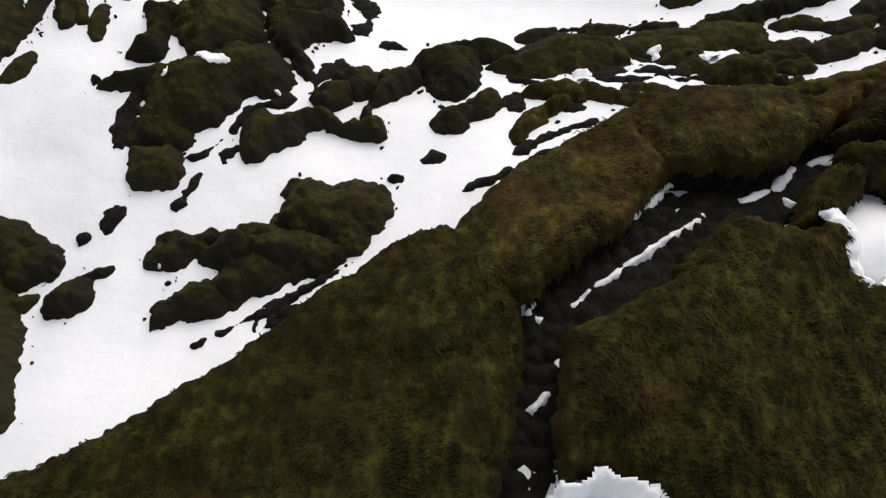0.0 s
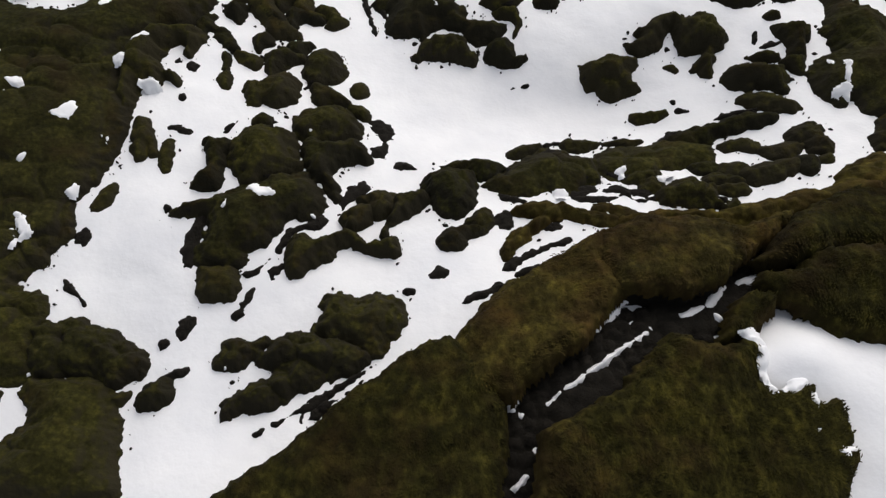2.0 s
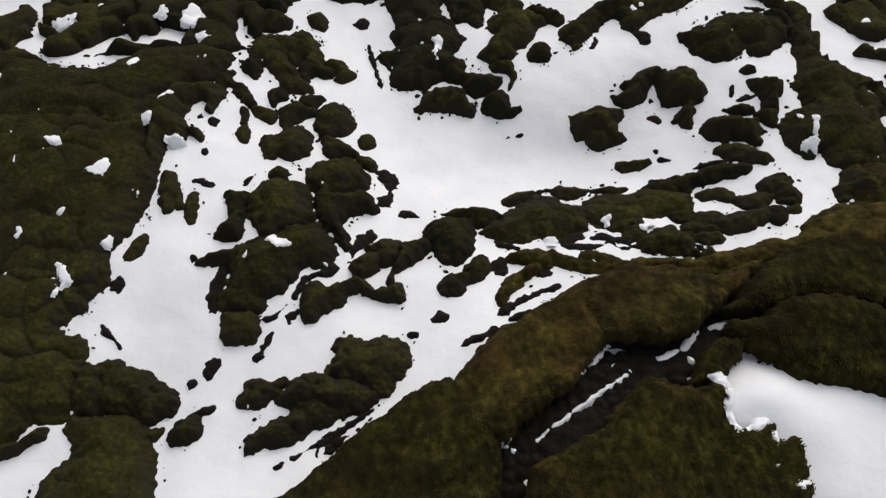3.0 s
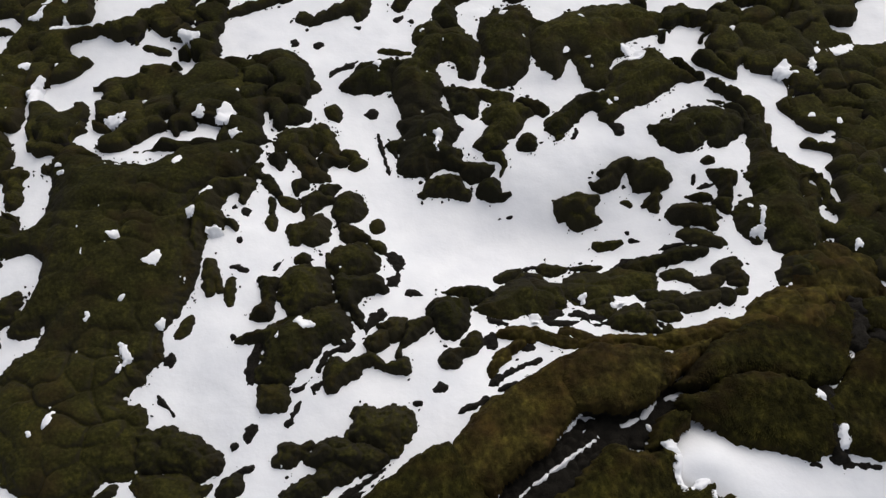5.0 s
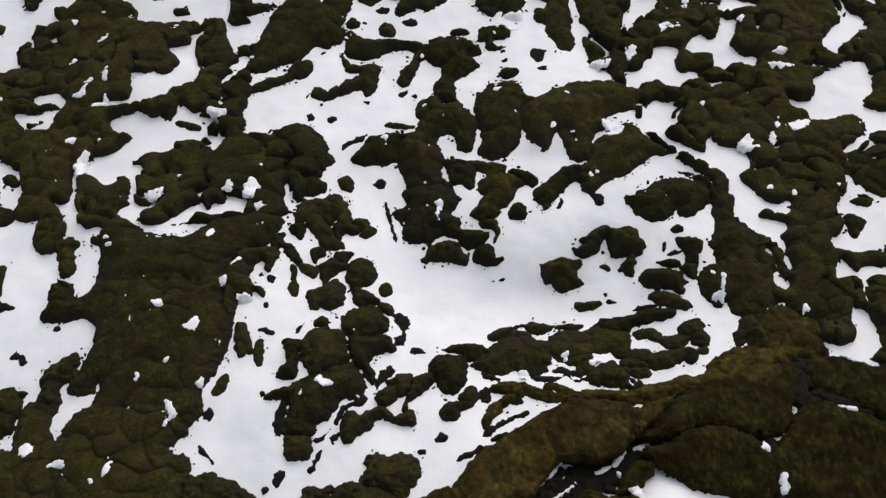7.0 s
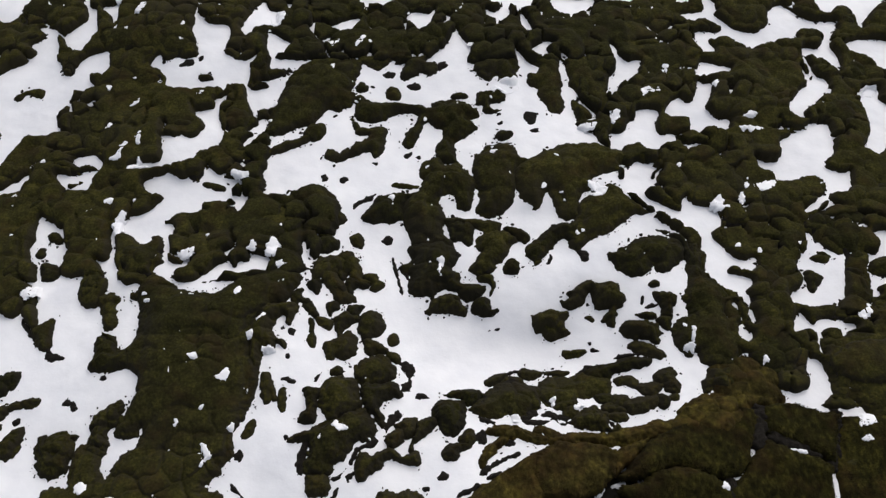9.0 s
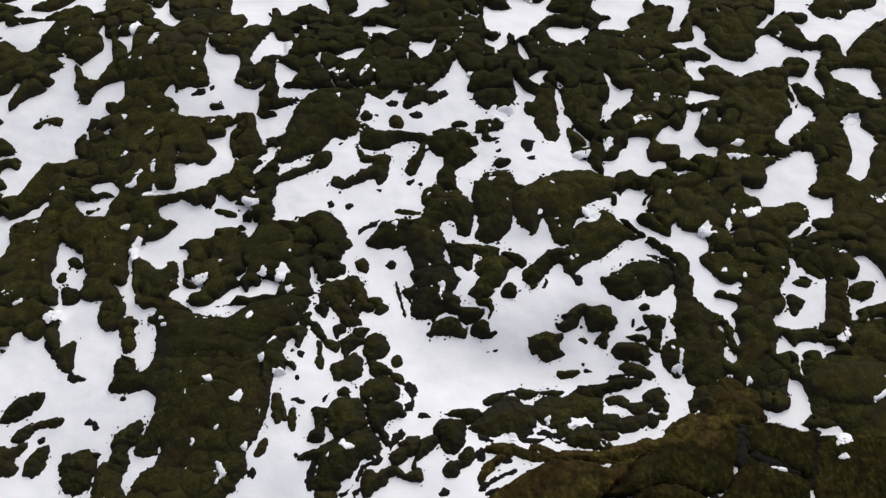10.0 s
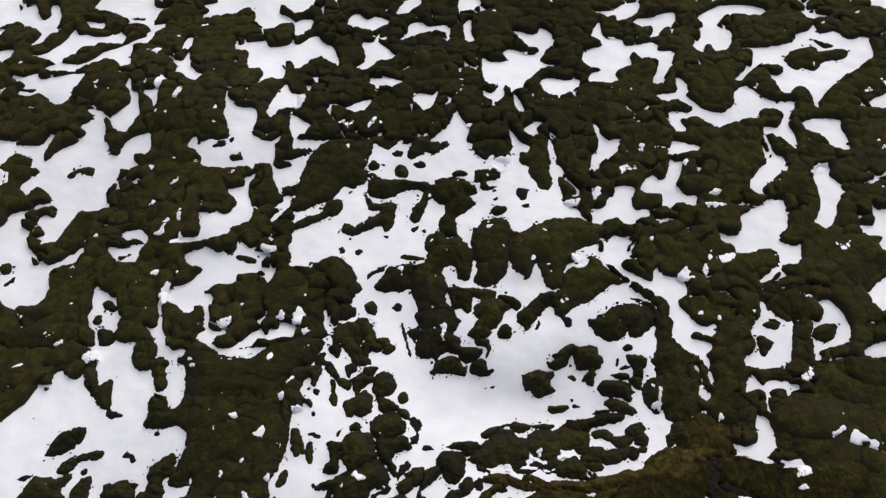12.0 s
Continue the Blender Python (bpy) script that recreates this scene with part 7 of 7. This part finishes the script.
field_mound(12.42, 14.26, 1.30, 1.11, 39, 0.50)
field_mound(12.26, 11.87, 1.27, 1.03, 23, 0.50)
field_mound(14.54, 13.64, 1.11, 0.42, 179, 0.35)
field_mound(13.02, 10.99, 1.02, 0.62, 16, 0.50)
lava_stone_oval(7.47, 5.49, 0.39, 0.09, 18, 0.06)
lava_stone_oval(8.43, 5.41, 0.34, 0.10, 173, 0.06)
lava_stone_oval(9.67, 5.36, 0.48, 0.08, 175, 0.06)

snow_patch(2.66, 5.36, 0.96, 0.03, 35, 0.05)
snow_patch(2.94, 6.31, 0.38, 0.03, 46, 0.05)
snow_patch(4.48, 6.43, 0.27, 0.08, 20, 0.05)
snow_patch(5.00, 6.76, 0.30, 0.09, 45, 0.05)
snow_patch(5.70, 7.10, 0.21, 0.09, 17, 0.05)
snow_patch(1.13, 4.60, 0.09, 0.03, 148, 0.05)
snow_patch(1.22, 3.40, 0.10, 0.03, 48, 0.05)
snow_patch(1.10, 4.72, 0.06, 0.02, 22, 0.05)
snow_patch(4.97, 6.32, 0.14, 0.05, 133, 0.05)


crevice_rock(1.41, 4.78, 0.81, 0.71, 73, 0.12)
crevice_rock(2.66, 5.08, 1.38, 0.58, 29, 0.12)
crevice_rock(1.16, 3.02, 0.97, 0.43, 66, 0.12)
crevice_rock(0.86, 3.41, 1.38, 0.47, 83, 0.12)
crevice_rock(2.41, 5.43, 1.69, 0.66, 30, 0.12)
crevice_rock(4.77, 6.64, 1.70, 0.59, 32, 0.12)
crevice_rock(10.70, 9.05, 1.00, 0.34, 76, 0.25)
crevice_rock(9.20, 6.40, 0.90, 0.30, 90, 0.25)
crevice_rock(11.60, 8.42, 1.10, 0.30, 155, 0.25)
crevice_rock(13.20, 8.60, 1.10, 0.34, 64, 0.25)

moss_slab(15.88, 11.48, 2.42, 1.02, 4, 0.73)
moss_slab(16.97, 13.14, 1.13, 0.71, 148, 0.60)
moss_slab(18.55, 13.53, 1.39, 0.89, 151, 0.64)
moss_slab(17.86, 12.39, 1.66, 0.66, 170, 0.60)

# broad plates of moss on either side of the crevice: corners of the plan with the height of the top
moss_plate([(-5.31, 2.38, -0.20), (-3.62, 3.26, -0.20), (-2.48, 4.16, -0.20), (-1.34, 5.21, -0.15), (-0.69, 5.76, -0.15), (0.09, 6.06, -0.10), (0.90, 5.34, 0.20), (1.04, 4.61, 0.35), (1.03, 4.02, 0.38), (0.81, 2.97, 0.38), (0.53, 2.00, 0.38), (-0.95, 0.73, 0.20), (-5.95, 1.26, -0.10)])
brown_plate([(0.05, 5.82, -0.15), (0.51, 6.48, -0.10), (1.34, 7.27, -0.10), (2.41, 7.93, -0.05), (3.13, 8.24, 0.00), (3.05, 7.40, 0.40), (3.31, 6.68, 0.60), (2.78, 6.16, 0.60), (2.29, 5.60, 0.52), (1.79, 5.31, 0.45), (1.31, 4.95, 0.40), (1.12, 4.61, 0.35), (0.78, 4.79, 0.30), (0.75, 4.57, 0.30), (0.13, 4.97, 0.10)])
brown_plate([(2.88, 8.15, 0.00), (3.90, 8.62, 0.00), (4.86, 8.56, 0.10), (5.77, 8.32, 0.30), (5.66, 7.70, 0.60), (5.48, 7.30, 0.65), (5.00, 6.90, 0.66), (4.39, 6.62, 0.66), (3.72, 6.63, 0.64), (3.10, 6.60, 0.62), (2.82, 7.45, 0.40)])
brown_plate([(5.55, 8.30, 0.35), (5.87, 8.36, 0.35), (6.58, 8.62, 0.20), (6.93, 8.74, 0.15), (6.65, 8.24, 0.35), (6.06, 7.76, 0.50), (5.55, 7.38, 0.55)])
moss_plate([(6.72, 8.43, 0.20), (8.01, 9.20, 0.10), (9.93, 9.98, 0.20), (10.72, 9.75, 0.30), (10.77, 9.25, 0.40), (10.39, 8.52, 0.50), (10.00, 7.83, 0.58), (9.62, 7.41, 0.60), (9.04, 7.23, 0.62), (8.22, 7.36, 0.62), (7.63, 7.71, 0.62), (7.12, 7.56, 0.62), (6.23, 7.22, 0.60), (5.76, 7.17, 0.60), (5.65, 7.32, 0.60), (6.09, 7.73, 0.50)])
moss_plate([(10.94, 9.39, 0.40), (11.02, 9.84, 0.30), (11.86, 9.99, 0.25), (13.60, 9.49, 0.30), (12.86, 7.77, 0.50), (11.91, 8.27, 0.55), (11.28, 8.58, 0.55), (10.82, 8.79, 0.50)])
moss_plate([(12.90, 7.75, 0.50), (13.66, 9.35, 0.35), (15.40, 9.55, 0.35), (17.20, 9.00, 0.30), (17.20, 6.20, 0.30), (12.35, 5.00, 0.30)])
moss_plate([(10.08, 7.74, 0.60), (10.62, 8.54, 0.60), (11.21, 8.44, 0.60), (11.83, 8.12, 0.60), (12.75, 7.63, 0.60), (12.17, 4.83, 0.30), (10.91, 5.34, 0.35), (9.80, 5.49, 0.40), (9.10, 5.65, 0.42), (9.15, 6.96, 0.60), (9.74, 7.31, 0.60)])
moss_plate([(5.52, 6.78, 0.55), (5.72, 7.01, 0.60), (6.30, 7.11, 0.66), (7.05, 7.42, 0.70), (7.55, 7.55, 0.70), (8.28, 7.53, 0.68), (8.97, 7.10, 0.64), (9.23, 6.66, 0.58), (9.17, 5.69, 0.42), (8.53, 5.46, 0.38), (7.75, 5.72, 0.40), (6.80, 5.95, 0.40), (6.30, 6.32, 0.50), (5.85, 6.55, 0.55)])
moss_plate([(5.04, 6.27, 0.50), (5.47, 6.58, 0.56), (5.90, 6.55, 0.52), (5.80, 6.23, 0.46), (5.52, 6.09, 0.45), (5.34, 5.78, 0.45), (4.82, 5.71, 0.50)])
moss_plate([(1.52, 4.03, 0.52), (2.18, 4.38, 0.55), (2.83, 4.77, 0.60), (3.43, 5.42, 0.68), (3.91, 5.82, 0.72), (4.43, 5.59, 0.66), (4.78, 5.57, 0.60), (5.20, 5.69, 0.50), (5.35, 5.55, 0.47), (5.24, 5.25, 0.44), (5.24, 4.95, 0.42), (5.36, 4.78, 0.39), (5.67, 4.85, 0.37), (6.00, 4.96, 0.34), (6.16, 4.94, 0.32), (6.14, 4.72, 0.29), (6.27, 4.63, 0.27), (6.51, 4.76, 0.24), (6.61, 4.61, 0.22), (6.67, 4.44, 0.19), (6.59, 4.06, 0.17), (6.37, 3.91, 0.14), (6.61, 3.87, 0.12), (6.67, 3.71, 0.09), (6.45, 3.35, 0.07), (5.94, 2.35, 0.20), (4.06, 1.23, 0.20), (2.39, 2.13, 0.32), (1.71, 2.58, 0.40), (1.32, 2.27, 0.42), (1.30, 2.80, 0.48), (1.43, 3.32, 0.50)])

# ---- flecks of snow left in the creases of the moss, crumbs of lava on the snow ----
def build_bits(name, spots, least, most, up, sunk, material, label, category):
    points, faces = [], []
    for x, y, z in spots:
        n, start = 8, len(points)
        r = (least + (most - least) * RNG.random() ** 2.5) * min(1.5, max(0.6, y / 14))
        turn, thin = RNG.random() * 6.28, 0.4 + 0.6 * RNG.random()
        reach = r * (0.6 + 0.7 * RNG.random(n))
        for ring, high in ((1.0, -sunk), (0.6, up * (0.5 + RNG.random()))):
            for k in range(n):
                a = 2 * math.pi * k / n
                u, v = ring * reach[k] * math.cos(a), ring * reach[k] * thin * math.sin(a)
                points.append((x + u * math.cos(turn) - v * math.sin(turn), y + u * math.sin(turn) + v * math.cos(turn), z + high))
        for k in range(n):
            q = (k + 1) % n
            faces.append((start + k, start + q, start + n + q, start + n + k))
        t = start + n
        faces += [(t, t + 1, t + 2, t + 3), (t, t + 3, t + 4, t + 7), (t + 4, t + 5, t + 6, t + 7)]
    tagged(mesh_object(name, points, faces, material), label, category, kind="stuff")


build_bits("snow_flecks", FLECKS, 0.03, 0.19, 0.022, 0.02, SNOW, "small flecks of leftover snow in creases of the moss", "snow")
build_bits("lava_rubble", RUBBLE, 0.015, 0.10, 0.03, 0.03, LAVA, "scattered crumbs of dark lava on the snow", "rubble")


def build_crumbs():
    for material, name, label in ((LAVA, "lava_crumbs", "loose bits of black lava beside the mounds"), (MOSS, "moss_crumbs", "small loose tufts of moss in the snow"), (MOSS_BROWN, "moss_crumbs", "small loose tufts of brown moss in the snow"), (SHAG, "moss_crumbs", "small tufts of shaggy moss"), (SNOW, "snow_crumbs", "small bits of snow")):
        bits = CRUMBS.get(material.name, [])
        if bits:
            start = np.cumsum([0] + [len(c) for c, _ in bits])
            co, f = np.concatenate([c for c, _ in bits]), np.concatenate([q + s for (_, q), s in zip(bits, start)])
            tagged(mesh_object(name, co, f, material), label, "crumbs", kind="stuff")


build_crumbs()


def build_drifts():
    """Thin ragged patches of snow, each lying on the moss that is below it."""
    cell, x0, y0 = 0.07, -28.0, 0.0
    top = np.full((650, 800), -9.0)
    for co in SURFACES:
        ix, iy = ((co[:, 0] - x0) / cell).astype(int), ((co[:, 1] - y0) / cell).astype(int)
        ok = (ix >= 0) & (iy >= 0) & (ix < 800) & (iy < 650)
        np.maximum.at(top, (iy[ok], ix[ok]), co[ok, 2])
    for _ in range(2):
        top = np.maximum.reduce([np.roll(top, (i, j), (0, 1)) - 0.02 * (abs(i) + abs(j)) for i in (-1, 0, 1) for j in (-1, 0, 1)])
    for curve in DRIFTS:
        lo, hi = curve.min(0) - 0.15, curve.max(0) + 0.15
        X, Y = np.meshgrid(np.arange(lo[0], hi[0], 0.03), np.arange(lo[1], hi[1], 0.03))
        into = within(X, Y, curve) - 0.005 + 0.06 * rough_noise(X * 6, Y * 6, 127, 3)
        fx, fy = np.clip((X - x0) / cell - 0.5, 0, 798), np.clip((Y - y0) / cell - 0.5, 0, 648)
        ix, iy = fx.astype(int), fy.astype(int)
        u, v = fx - ix, fy - iy
        lie = (top[iy, ix] * (1 - u) + top[iy, ix + 1] * u) * (1 - v) + (top[iy + 1, ix] * (1 - u) + top[iy + 1, ix + 1] * u) * v
        lie = np.maximum(lie, swells(X, Y))
        into = np.where(np.abs(lie - np.median(lie[into > 0]) if (into > 0).any() else lie) > 0.07 + 0.12 * np.ptp(curve, 0).max(), -1.0, into)
        Z = lie + np.where(into < 0, np.maximum(2 * into, -0.06), 0.012 * (1 - np.exp(-np.maximum(into, 0) / 0.03)))
        f, used = kept(grid_faces(*X.shape), into.ravel(), -0.03)
        if len(used) > 8:
            ob = mesh_object("snow_patch", *main_piece(np.stack([X, Y, Z], -1).reshape(-1, 3)[used], f, SNOW), SNOW)
            tagged(ob, "small ragged patch of old snow lying on moss", "snow patch", "snow patches on the moss")


build_drifts()
